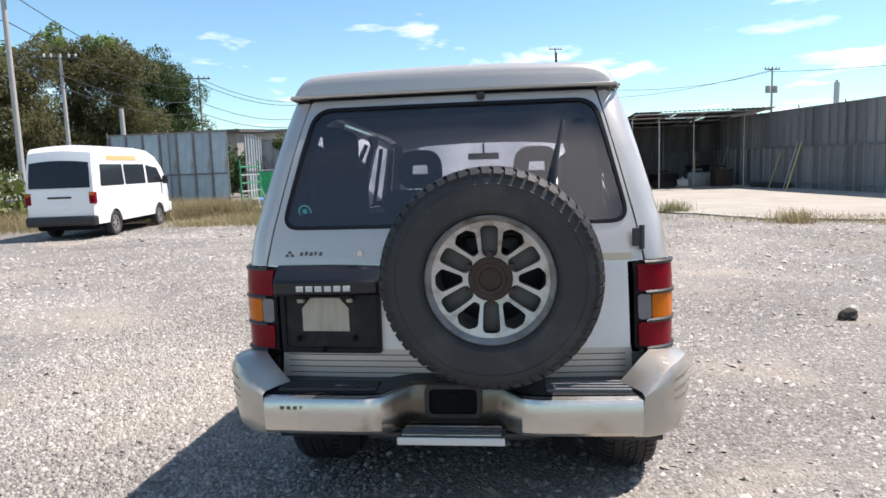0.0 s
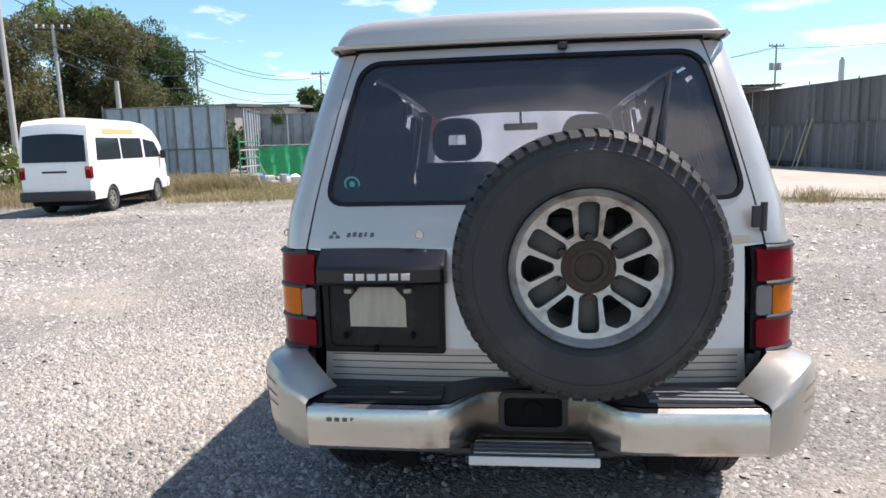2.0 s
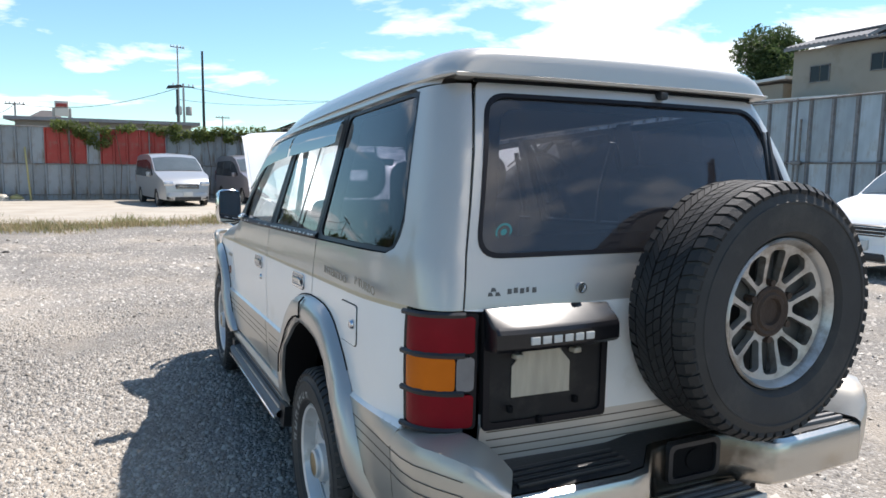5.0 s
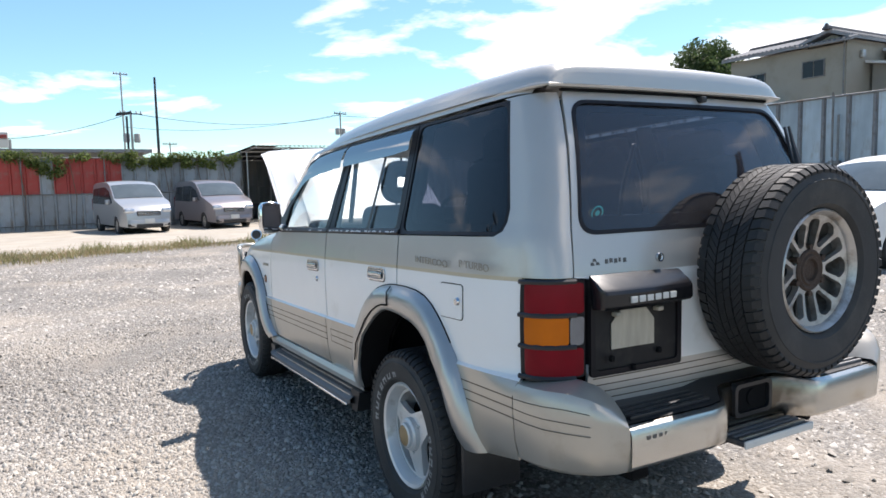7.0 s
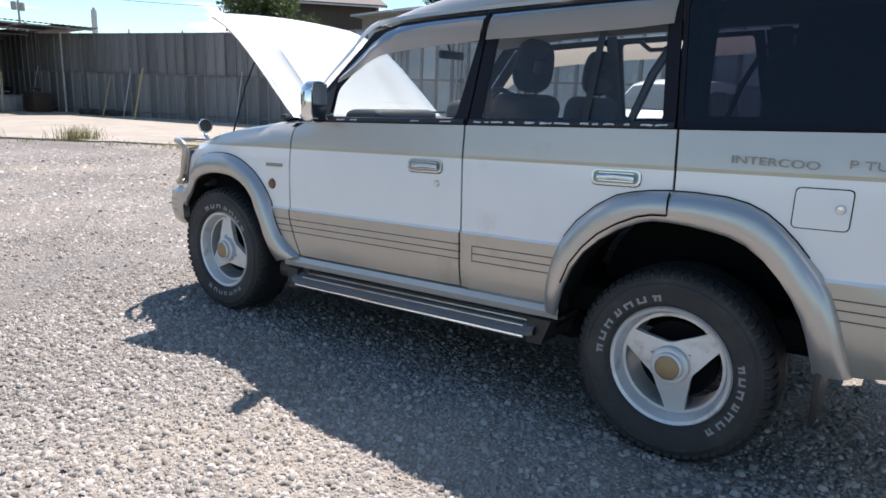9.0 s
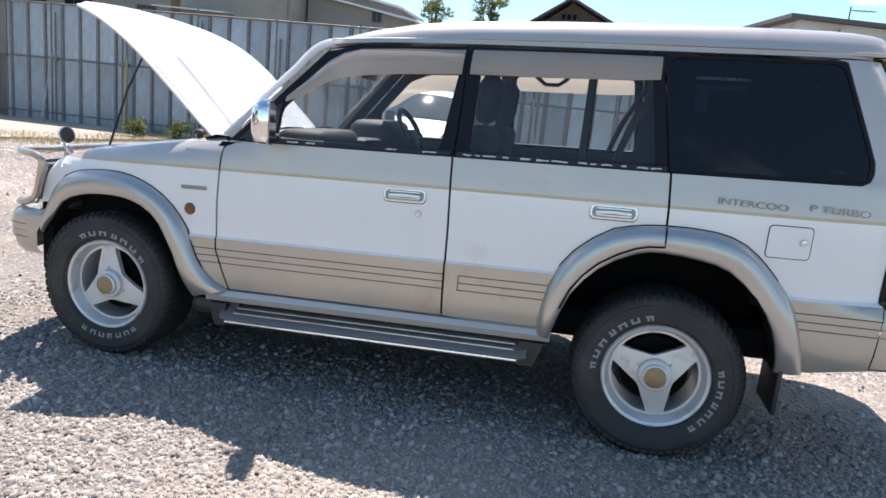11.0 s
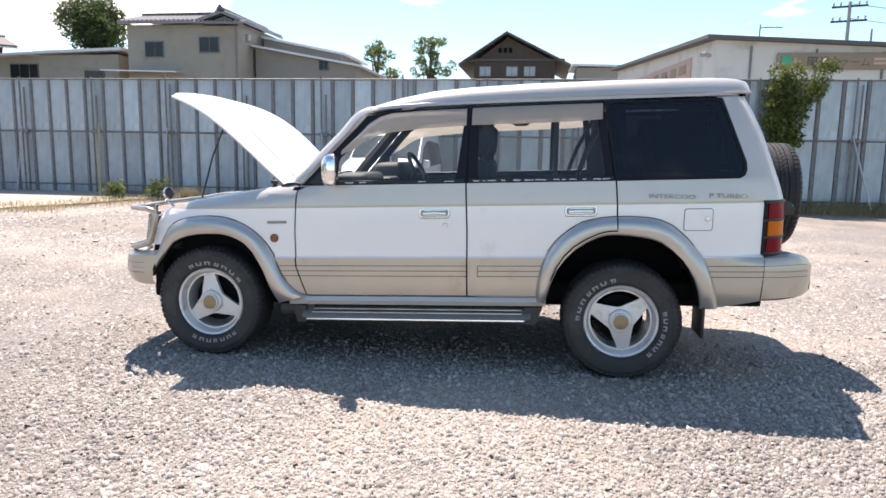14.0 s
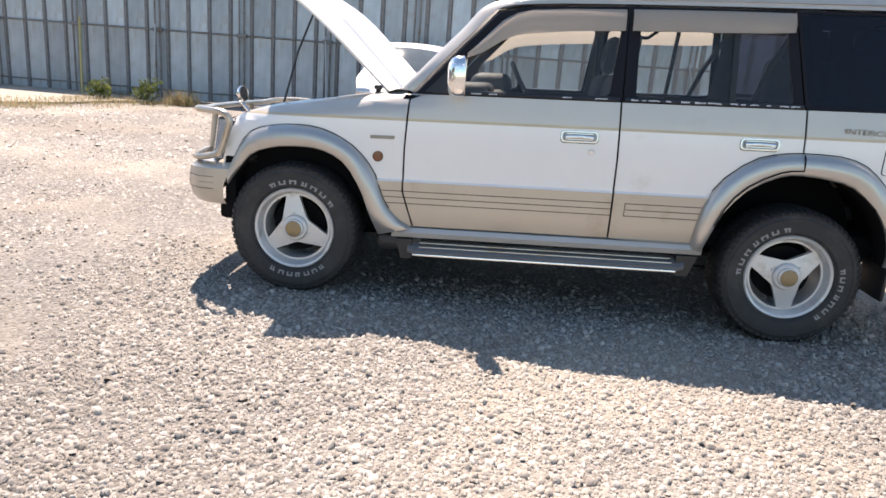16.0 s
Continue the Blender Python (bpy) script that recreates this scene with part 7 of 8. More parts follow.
def redspot(a, b, z):
    """A point of the turned house: metres along its eave, back from it, and the height."""
    return Vector((41.0, 38.4, z)) + along * a + back * b


bm = bmesh.new()
add_loft(bm, [[redspot(a, b, z) for b, z in ((0.8, 0), (0.8, 8.35), (4.5, 9.2), (8.2, 8.35), (8.2, 0))] for a in (0.9, 10.2)], cap=True)
part("wall", bm, M_BROWNWALL, redhouse)
bm = bmesh.new()
for b0, b1 in ((0, 4.5), (9.0, 4.5)):
    slab_roof(bm, [redspot(0, b0, 8.2), redspot(11, b0, 8.2), redspot(11, b1, 9.3), redspot(0.3, b1, 9.3)], 0.16)
part("tiled_roof", bm, M_FARTILE, redhouse)
bm = bmesh.new()
add_tube(bm, [redspot(0.2, 4.5, 9.46), redspot(11, 4.5, 9.46)], 0.13, 8)
part("ridge", bm, M_ROOFDARK, redhouse)
bm = bmesh.new()
add_loft(bm, [[redspot(a, b, z) for b, z in ((-0.02, 8.15), (-0.02, 8.25), (0.06, 8.25), (0.06, 8.15))] for a in (0, 11)], close=True, cap=True)
part("eave_board", bm, M_PALE, redhouse)

mark = thing("small_plate", "small red plate fixed to the sheet fence", "plate")
bm = bmesh.new()
add_box(bm, (12.93, 17.18, 2.09), (12.96, 17.42, 2.25), 0.004)
part("face", bm, M_REDSHEET, mark)

gablehouse = thing("gable_house", "dark brown timber house with a steep gable", "house")
bm = bmesh.new()
add_loft(bm, [[(x, 6.4, 0), (x, 6.4, 8.9), (x, 3.55, 10.95), (x, -0.5, 8.9), (x, -0.5, 0)] for x in (55, 66)], cap=True)
part("wall", bm, M_BROWNWALL, gablehouse)
bm = bmesh.new()
slab_roof(bm, [(54.2, 7.7, 8.5), (54.2, 3.65, 11.15), (66.5, 3.65, 11.15), (66.5, 7.7, 8.5)])
slab_roof(bm, [(54.2, 3.65, 11.15), (54.2, -1.8, 8.45), (66.5, -1.8, 8.45), (66.5, 3.65, 11.15)])
part("gable_roof", bm, M_ROOFDARK, gablehouse)
for y in (5.45, 3.15, 1.64):
    window_on(gablehouse, 55, y, 8.1, 0.95, 0.8, m=M_CURTAIN)
bm = bmesh.new()
add_box(bm, (54.82, -1.3, 8.95), (54.98, 7.0, 9.15), 0.02)
part("beam", bm, M_ROOFDARK, gablehouse)
for y in (3.3, 3.75, 4.2):
    bm = bmesh.new()
    add_box(bm, (54.9, y - 0.14, 9.65), (54.99, y + 0.14, 10.05), 0.02)
    part("vent", bm, M_GAP, gablehouse)

hall = thing("farm_hall", "long off-white hall with a dark roof edge and signboards", "building")
bm = bmesh.new()
A, B, C, D = (26.0, -6.75), (44.0, -4.6), (44.0, -30.0), (26.0, -34.0)
add_loft(bm, [[(*A, 0), (*B, 0), (*C, 0), (*D, 0)], [(*A, 6.2), (*B, 6.9), (*C, 6.9), (*D, 4.8)]], close=True)
part("wall", bm, M_WALLWHITE, hall)
bm = bmesh.new()
slab_roof(bm, [(25.6, -6.3, 6.2), (44.3, -4.1, 6.95), (44.3, -30.5, 6.95), (25.6, -34.5, 4.75)], 0.16)
part("roof", bm, M_ROOFDARK, hall)
for k in range(9):
    y = -8.2 - k * 2.6
    bm = bmesh.new()
    add_box(bm, (25.93, y, 0), (26.02, y + 0.08, 6.05 - (k + 1) * 0.13), 0.0)
    part("wall_batten", bm, M_OLDPIPE, hall)
bm = bmesh.new()
add_box(bm, (25.85, -22.0, 4.95), (25.95, -9.2, 5.62), 0.02)
board = part("sign_board", bm, M_SIGN, hall, "brown sign board with dark characters as bars")
strokes = [((0.1, 0.9, 0.4, 0.6), (0.4, 0.6, 0.0, 1.0)),
           ((0.02, 0.46, 0.88, 0.98), (0.54, 0.98, 0.88, 0.98), (0.02, 0.12, 0.0, 0.98), (0.88, 0.98, 0.0, 0.98), (0.36, 0.46, 0.58, 0.98), (0.54, 0.64, 0.58, 0.98), (0.02, 0.46, 0.56, 0.65), (0.54, 0.98, 0.56, 0.65), (0.25, 0.75, 0.36, 0.44), (0.45, 0.55, 0.06, 0.5), (0.2, 0.8, 0.2, 0.28)),
           ((0.02, 0.42, 0.68, 0.77), (0.18, 0.27, 0.0, 1.0), (0.5, 0.6, 0.05, 0.95), (0.5, 0.9, 0.86, 0.95), (0.82, 0.9, 0.5, 0.95), (0.5, 0.9, 0.66, 0.73), (0.5, 0.9, 0.46, 0.54), (0.5, 0.75, 0.0, 0.09), (0.66, 0.98, 0.2, 0.29), (0.85, 0.98, 0.0, 0.1))]
for k, (y, w) in enumerate(((-10.02, 0.22), (-10.57, 0.42), (-11.02, 0.42))):
    bm = bmesh.new()
    for u0, u1, v0, v1 in strokes[k]:
        h = 0.40 if k else 0.2
        add_box(bm, (25.835, y + w * 0.46 - u0 * w * 0.92, 5.06 + v0 * h), (25.851, y + w * 0.46 - u1 * w * 0.92, 5.06 + v1 * h))
    part("character_bar", bm, M_TEXT, board)
lettering("sign_lettering", "\u30d5\u30a1\u30fc\u30e0", (25.845, -11.24, 5.09), 0.40, M_TEXT, board)
for k in range(2):
    bm = bmesh.new()
    add_box(bm, (25.838, -14.1, 5.14 + k * 0.17), (25.851, -12.95, 5.24 + k * 0.17), 0.0)
    part("writing_bar", bm, M_SIGNPALE, board)
bm = bmesh.new()
add_box(bm, (25.82, -9.75, 5.12), (25.852, -9.35, 5.5), 0.08)
part("logo_shape", bm, mat("green_logo", (0.05, 0.35, 0.20), 0.6), board)
bm = bmesh.new()
m = Matrix.Translation((29.0, -6.47, 4.85)) @ Euler((0, 0, math.atan2(2.15, 18))).to_matrix().to_4x4()
add_box(bm, (0, 0.06, 0.0), (10.5, 0.14, 1.0), 0.02, m)
board2 = part("faded_board", bm, M_SIGNPALE, hall)
for k in range(5):
    bm = bmesh.new()
    add_box(bm, (0.6 + k * 1.5, 0.14, 0.3), (1.6 + k * 1.5, 0.16, 0.75), 0.01, m)
    part("character_bar", bm, M_SIGN, board2)
bm = bmesh.new()
add_tube(bm, [(26.2, -6.55, 5.55), (26.1, -6.35, 5.62), (26.0, -6.15, 5.56)], 0.10, 8)
part("wall_lamp", bm, M_POLE, hall)
bm = bmesh.new()
add_tube(bm, [(30, -9.6, 6.0), (30, -9.6, 7.5)], 0.03, 6)
add_tube(bm, [(30, -9.6, 7.35), (30, -10.6, 7.35)], 0.02, 6)
for k in range(4):
    add_tube(bm, [(29.8, -9.9 - 0.22 * k, 7.35), (30.2, -9.9 - 0.22 * k, 7.35)], 0.015, 5)
part("aerial", bm, M_WIRE, hall)
shed = thing("far_shed", "small far shed with pale roof", "building")
bm = bmesh.new()
add_box(bm, (48, -5.4, 0), (54, -2.0, 7.6))
part("wall", bm, M_GREYWALL, shed)
bm = bmesh.new()
slab_roof(bm, [(47.6, -5.8, 7.6), (47.6, -1.6, 7.7), (54.5, -1.6, 7.9), (54.5, -5.8, 7.8)], 0.15)
part("roof", bm, M_ROOFPALE, shed)

# low sheds and houses past the north fence
for nm, lb, lo, hi, wallm, roofm, over in (("warehouse", "long low warehouse with pale roof beyond the fence", (-7, 44, 0), (2.6, 54, 4.0), M_GREYWALL, M_ROOFTILE, 0.5), ("far_house", "grey house roof among trees", (-25, 52, 0), (-19, 58, 4.6), M_WALLWHITE, M_ROOFTILE, 0.8),
                                           ("far_house", "small flat-roofed house past the fence", (-21.6, 42, 0), (-19.0, 46, 4.15), M_GREYWALL, M_ROOFDARK, 0.4)):
    h = thing(nm, lb, "building")
    bm = bmesh.new()
    add_box(bm, lo, hi)
    part("wall", bm, wallm, h)
    bm = bmesh.new()
    slab_roof(bm, [(lo[0] - over, lo[1] - over, hi[2]), (hi[0] + over, lo[1] - over, hi[2]), (hi[0] + over, hi[1] + over, hi[2] + 0.2), (lo[0] - over, hi[1] + over, hi[2] + 0.2)], 0.2)
    part("roof", bm, roofm, h)
farroof = thing("far_house", "far house with a dark hipped roof", "house")
bm = bmesh.new()
add_box(bm, (-10.3, 79, 0), (-6.5, 83, 5.7))
part("wall", bm, M_WALLWHITE, farroof)
bm = bmesh.new()
add_loft(bm, [[(-10.9, 78.2, 5.5), (-5.9, 78.2, 5.5), (-5.9, 83.6, 5.5), (-10.9, 83.6, 5.5)], [(-8.9, 80.5, 7.0), (-7.9, 80.5, 7.0), (-7.9, 81.5, 7.0), (-8.9, 81.5, 7.0)]], close=True, cap=True)
part("roof", bm, M_ROOFDARK, farroof)
tower = thing("sign_tower", "far red and white sign tower", "sign")
bm = bmesh.new()
add_tube(bm, [(-7.4, 76, 0), (-7.4, 76, 7.0)], 0.15)
add_tube(bm, [(-6.0, 76, 0), (-6.0, 76, 7.0)], 0.15)
part("leg", bm, M_POLE, tower)
bm = bmesh.new()
add_box(bm, (-7.3, 75.7, 6.2), (-6.1, 76.3, 7.7), 0.05)
part("board", bm, M_WALLWHITE, tower)
bm = bmesh.new()
add_box(bm, (-7.2, 75.6, 7.1), (-6.2, 75.7, 7.45), 0.02)
part("red_panel", bm, M_REDSHEET, tower)


# ---- poles and cables ----
def power_pole(at, h, label, arms=1, turn=0.0, transformer=False, r=0.15, concrete=True):
    p = thing("utility_pole", label, "utility pole", (at[0], at[1], 0), turn)
    bm = bmesh.new()
    add_tube(bm, [(0, 0, 0), (0, 0, h * 0.5), (0, 0, h)], [r, r * 0.85, r * 0.65], 10)
    part("shaft", bm, M_POLE if concrete else M_WIRE, p)
    for k in range(arms):
        bm = bmesh.new()
        z = h - 0.25 - k * 0.8
        add_box(bm, (-0.9, -0.06, z - 0.05), (0.9, 0.06, z + 0.05), 0.01)
        part("cross_arm", bm, M_WIRE, p)
        for x in (-0.8, -0.45, 0.45, 0.8):
            bm = bmesh.new()
            add_lathe(bm, [(0.0, 0.22), (0.05, 0.20), (0.07, 0.10), (0.04, 0.05), (0.05, 0.0)], 8, Matrix.Translation((x, 0, z + 0.05)))
            part("insulator", bm, M_PALE, p)
    if transformer:
        for x in (-0.42, 0.42):
            bm = bmesh.new()
            add_lathe(bm, [(0.0, 0.75), (0.22, 0.72), (0.26, 0.62), (0.26, 0.04), (0.2, 0.0), (0.0, 0.0)], 14, Matrix.Translation((x, 0.05, h - 2.6)))
            part("transformer", bm, M_POLE, p)
    return p


def polar(eye, az, d):
    return (eye[0] + d * math.sin(radians(az)), eye[1] + d * math.cos(radians(az)))


E0 = (0.26, -3.4)
P = {}
for key, az, d, h, arms, tr, lb in (("a", -38.0, 34, 12.0, 2, True, "tall grey concrete utility pole before the trees"), ("b", -34.9, 44, 8.3, 1, False, "grey utility pole before the trees"), ("c", -25.5, 62, 9.6, 1, False, "dark utility pole beside the dark tree"),
                                   ("d", -31.2, 31, 4.2, 0, False, "short post beside the fence"), ("f", 3.1, 95, 16.5, 1, False, "far thin mast behind the yard"), ("g", 19.2, 78, 10.1, 1, True, "far utility pole with transformers")):
    P[key] = polar(E0, az, d)
    power_pole(P[key], h, lb, arms, 20, tr, 0.13)
E1 = (-0.55, -2.55)
for key, eye, az, d, h, tr in (("h", E1, -15.6, 70, 8.7, False), ("i", E1, -9.6, 95, 8.2, False), ("j", (-1.33, -2.37), -6.8, 85, 7.9, False), ("k", (-1.33, -2.37), 4.4, 62, 8.3, True), ("l", (-1.33, -2.37), 7.3, 95, 8.0, False)):
    P[key] = polar(eye, az, d)
    power_pole(P[key], h, "far utility pole against the sky", 1, 10, tr, 0.13)
tall = thing("mast", "tall thin dark mast behind the fence", "mast", (2.33, 33.98, 0))
bm = bmesh.new()
add_tube(bm, [(0, 0, 0), (0, 0, 7.15)], [0.09, 0.05], 8)
part("shaft", bm, M_WIRE, tall)
mast2 = thing("antenna_mast", "far pale antenna mast with panels", "mast", (*polar(E0, 23.4, 70), 0))
bm = bmesh.new()
add_tube(bm, [(0, 0, 0), (0, 0, 7.6)], 0.12, 8)
part("shaft", bm, M_POLE, mast2)
bm = bmesh.new()
add_tube(bm, [(0, 0, 5.2), (0, 0, 7.4)], 0.24, 8)
part("antenna_panel", bm, M_PALE, mast2)
epole = polar((-5.08, 0.55), 111.8, 46)
power_pole(epole, 10.0, "utility pole behind the long hall", 2, 70, False, 0.14)
power_pole((37.6, -17.8), 8.5, "short bare pole behind the long hall", 0, 0, False, 0.09)
lamp = thing("street_lamp", "dark street lamp behind the fence", "street lamp", (*polar((-1.33, -2.37), 3.9, 48), 0))
bm = bmesh.new()
add_tube(bm, [(0, 0, 0), (0, 0, 6.4)], 0.07, 8)
part("shaft", bm, M_WIRE, lamp)
bm = bmesh.new()
add_loft(bm, [[(-0.65, -0.2, 6.4), (-0.65, 0.2, 6.4), (0.35, 0.2, 6.55), (0.35, -0.2, 6.55)], [(-0.55, -0.15, 6.6), (-0.55, 0.15, 6.6), (0.25, 0.15, 6.7), (0.25, -0.15, 6.7)]], close=True, cap=True)
part("lamp_head", bm, M_WIRE, lamp)


def cable(a, b, sag, label="black overhead cable sagging between poles", r=0.018):
    a, b = Vector(a), Vector(b)
    bm = bmesh.new()
    add_tube(bm, [a.lerp(b, k / 14) - Vector((0, 0, sag * 4 * (k / 14) * (1 - k / 14))) for k in range(15)], r, 5)
    tagged(part("cable", bm, M_WIRE), label, "cable", "overhead cables")


def on(k, z):
    return (*P[k], z)


far_w = polar(E0, -62, 40)
for z in (9.0, 8.0, 7.2, 6.6):
    cable((*far_w, z + 1.0), on("a", z), 0.5)
for z, z2 in ((9.3, 9.3), (8.0, 8.6), (6.7, 7.6), (6.2, 6.6)):
    cable(on("a", z), on("c", z2), 0.9, r=0.022)
for z, z2 in ((9.4, 8.5), (9.0, 8.2), (7.4, 7.0), (6.5, 6.4)):
    cable(on("c", z), on("h", z2), 1.0, r=0.025)
for a, b, z, z2 in (("h", "i", 8.5, 8.0), ("h", "i", 7.6, 7.2), ("i", "j", 8.0, 7.7), ("j", "k", 7.7, 8.1), ("k", "g", 8.1, 9.7), ("g", "f", 9.8, 9.8)):
    cable(on(a, z), on(b, z2), 1.0, r=0.025)
cable(on("g", 9.6), (*polar(E0, 45, 85), 12.0), 1.2, r=0.025)
cable((epole[0], epole[1], 9.9), (epole[0] + 4, epole[1] - 26, 10.1), 0.8)
cable((epole[0], epole[1], 9.1), (epole[0] + 4, epole[1] - 26, 9.3), 0.8)

# ---- loose things in the yard ----
drum = thing("oil_drum", "rusty red oil drum standing by the fence", "drum", (-8.55, 28.7, 0.045))
bm = bmesh.new()
add_lathe(bm, [(0.0, 0.86), (0.26, 0.86), (0.285, 0.88), (0.29, 0.86), (0.285, 0.60), (0.30, 0.58), (0.285, 0.56), (0.285, 0.32), (0.30, 0.30), (0.285, 0.28), (0.285, 0.02), (0.29, 0.0), (0.0, 0.0)], 28)
part("barrel", bm, M_DRUM, drum)
bm = bmesh.new()
add_tube(bm, [(-0.2, 0.1, 0.8), (-0.28, 0.12, 1.25)], 0.02)
part("stick", bm, M_PIPE, drum)
ypole = thing("leaning_pole", "yellow steel pole leaning against the grey fence", "pole", (0, 0, 0))
bm = bmesh.new()
add_tube(bm, [(-4.80, 28.75, 0.05), (-4.98, 29.35, 2.15)], 0.035)
part("shaft", bm, M_YELLOW, ypole)
for k, (x, y, z) in enumerate(((11.4, 26.8, 1.8), (10.9, 23.6, 1.9), (12.6, 12.6, 1.9))):
    yp = thing("leaning_pole", "yellow pole leaning on the dark fence", "pole")
    bm = bmesh.new()
    add_tube(bm, [(x - 0.75, y - 0.3, 0.04), (x - 0.08, y + 0.1, z)], 0.03)
    part("shaft", bm, M_YELLOW, yp)

net = thing("netting", "bright green netting draped over a pipe frame", "netting")
bm = bmesh.new()
rng = random.Random(11)
rows = []
for j in range(9):
    row = []
    for i in range(25):
        f, g = i / 24, j / 8
        x = -12.4 + 3.4 * f + (0.5 * (1 - g) * max(0, f - 0.75) * 4)
        top = 1.52 - 0.10 * math.sin(f * math.pi * 2.2) ** 2
        row.append((x, 28.0 - 0.35 * (1 - g) + 0.10 * math.sin(i * 1.3 + j * 0.4) * (1.2 - g) + rng.uniform(-0.03, 0.03), 0.06 + (top - 0.06) * g))
    rows.append(row)
add_loft(bm, rows)
part("net_cloth", bm, M_GREENNET, net)
bm = bmesh.new()
add_tube(bm, [(-12.5, 28.05, 1.50), (-8.9, 28.05, 1.50)], 0.025)
for x in (-12.4, -10.6, -9.4):
    add_tube(bm, [(x, 28.08, 0.0), (x, 28.08, 2.9 if x == -10.6 else 1.55)], 0.025)
part("pipe_frame", bm, M_PIPE, net)
rack = thing("green_rack", "green painted steel gate rack with rails", "rack", (-10.9, 23.6, 0.0))
for y in (-0.6, 1.4):
    bm = bmesh.new()
    add_tube(bm, [(0, y, 0), (0, y, 1.95)], 0.04)
    part("upright", bm, M_GREENPIPE, rack)
for k in range(5):
    bm = bmesh.new()
    add_tube(bm, [(0, -0.6, 0.35 + k * 0.33), (0, 1.4, 0.35 + k * 0.33)], 0.03)
    part("rail", bm, M_PIPE if k % 2 else M_GREENPIPE, rack)
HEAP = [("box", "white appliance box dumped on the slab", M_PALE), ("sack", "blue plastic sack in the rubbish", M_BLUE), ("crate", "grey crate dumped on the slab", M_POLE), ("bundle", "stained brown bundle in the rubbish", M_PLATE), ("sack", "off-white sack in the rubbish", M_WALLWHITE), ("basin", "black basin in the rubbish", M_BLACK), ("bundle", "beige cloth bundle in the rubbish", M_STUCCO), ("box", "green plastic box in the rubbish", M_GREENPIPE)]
rng = random.Random(41)
for k in range(18):
    nm, lb, m = HEAP[k % 8]
    x, y = -8.7 + rng.gauss(0, 0.65), 20.9 + rng.gauss(0, 0.35)
    sx, sy, sz = rng.uniform(0.18, 0.5), rng.uniform(0.18, 0.4), rng.uniform(0.15, 0.55)
    e = thing(nm, lb, "rubbish", (x, y, 0.04), rng.uniform(0, 180), "rubbish heap")
    bm = bmesh.new()
    soft = nm in ("sack", "bundle")
    add_box(bm, (-sx / 2, -sy / 2, 0), (sx / 2, sy / 2, sz), 0.10 if soft else 0.03, seg=3)
    for v in bm.verts:
        v.co += Vector(noise.noise_vector(v.co * 5 + Vector((k * 3, 0, 0)))) * (0.09 if soft else 0.015) * (v.co.z > 0.02)
    part("body", bm, m, e)
for k, (x, y, r, m) in enumerate(((-6.3, 28.9, 0.28, M_PALE), (-5.8, 28.8, 0.22, M_PLATE), (-5.3, 28.9, 0.2, M_YELLOW), (-7.6, 28.6, 0.22, M_PLATE), (-9.2, 27.3, 0.3, M_PLATE), (-9.0, 27.6, 0.25, M_STUCCO))):
    e = thing("sack", "crumpled sack lying by the fence", "rubbish", (x, y, 0.04))
    bm = bmesh.new()
    bmesh.ops.create_icosphere(bm, subdivisions=2, radius=r)
    for v in bm.verts:
        v.co = Vector((v.co.x * 1.4, v.co.y, max(v.co.z * 0.7 + r * 0.5, 0))) + Vector(noise.noise_vector(v.co * 6 + Vector((k, 0, 0)))) * r * 0.3
        v.co.z = max(v.co.z, 0)
    part("body", bm, m, e)
plank = thing("plank", "grey plank lying along the fence foot", "plank", (-6.4, 28.6, 0.045))
bm = bmesh.new()
add_box(bm, (-1.4, -0.09, 0.0), (1.4, 0.09, 0.06), 0.01)
part("board", bm, M_POLE, plank)

# clutter under the shelter
for k, (x, y, sx, sy, sz, m, nm, lb) in enumerate(((8.9, 31.0, 1.1, 0.7, 0.75, M_OLDSHEET, "workbench", "grey workbench under the shelter"), (9.6, 29.6, 0.8, 0.6, 0.9, M_RUST, "machine", "rusty brown machine under the shelter"), (7.4, 31.5, 1.2, 0.8, 0.7, M_BLACK, "crate", "dark crate under the shelter"), (7.0, 29.6, 0.9, 0.6, 0.35, M_RUST, "crate", "low brown crate under the shelter"), (9.3, 32.6, 0.8, 0.8, 1.1, M_BLACK, "cabinet", "dark cabinet under the shelter"), (6.2, 32.5, 1.0, 1.0, 0.9, M_PLASTIC, "stack", "dark stack of goods under the shelter"), (8.1, 30.4, 0.6, 0.5, 0.4, M_PALE, "box", "pale box under the shelter"))):
    e = thing(nm, lb, "shelter clutter", (x, y, 0.045), 11 * k)
    bm = bmesh.new()
    add_box(bm, (-sx / 2, -sy / 2, 0.0), (sx / 2, sy / 2, sz * 0.8), 0.03)
    part("body", bm, m, e)
    bm = bmesh.new()
    add_box(bm, (-sx / 2 - 0.03, -sy / 2 - 0.03, sz * 0.8), (sx / 2 + 0.03, sy / 2 + 0.03, sz * 0.86), 0.01)
    add_tube(bm, [(-sx / 4, 0, sz * 0.86), (-sx / 4, 0.05, sz * 1.05), (sx / 5, 0.05, sz * 1.0)], 0.04)
    part("top", bm, m, e)
for k in range(3):
    e = thing("tyre", "old tyre lying in the shade by the dark fence", "tyre", (10.6 + 0.2 * k, 27.6 - 0.75 * k, 0.045), group="old tyres")
    bm = bmesh.new()
    add_lathe(bm, [(0.19, 0.03), (0.22, 0.0), (0.30, 0.0), (0.325, 0.05), (0.325, 0.15), (0.30, 0.20), (0.22, 0.20), (0.19, 0.17)], 28)
    part("casing", bm, M_RUBBER, e)
flag = thing("banner", "red and white banner on a pole beyond the van", "banner", (*polar((0.2, -3.26), -41.2, 24), 0))
bm = bmesh.new()
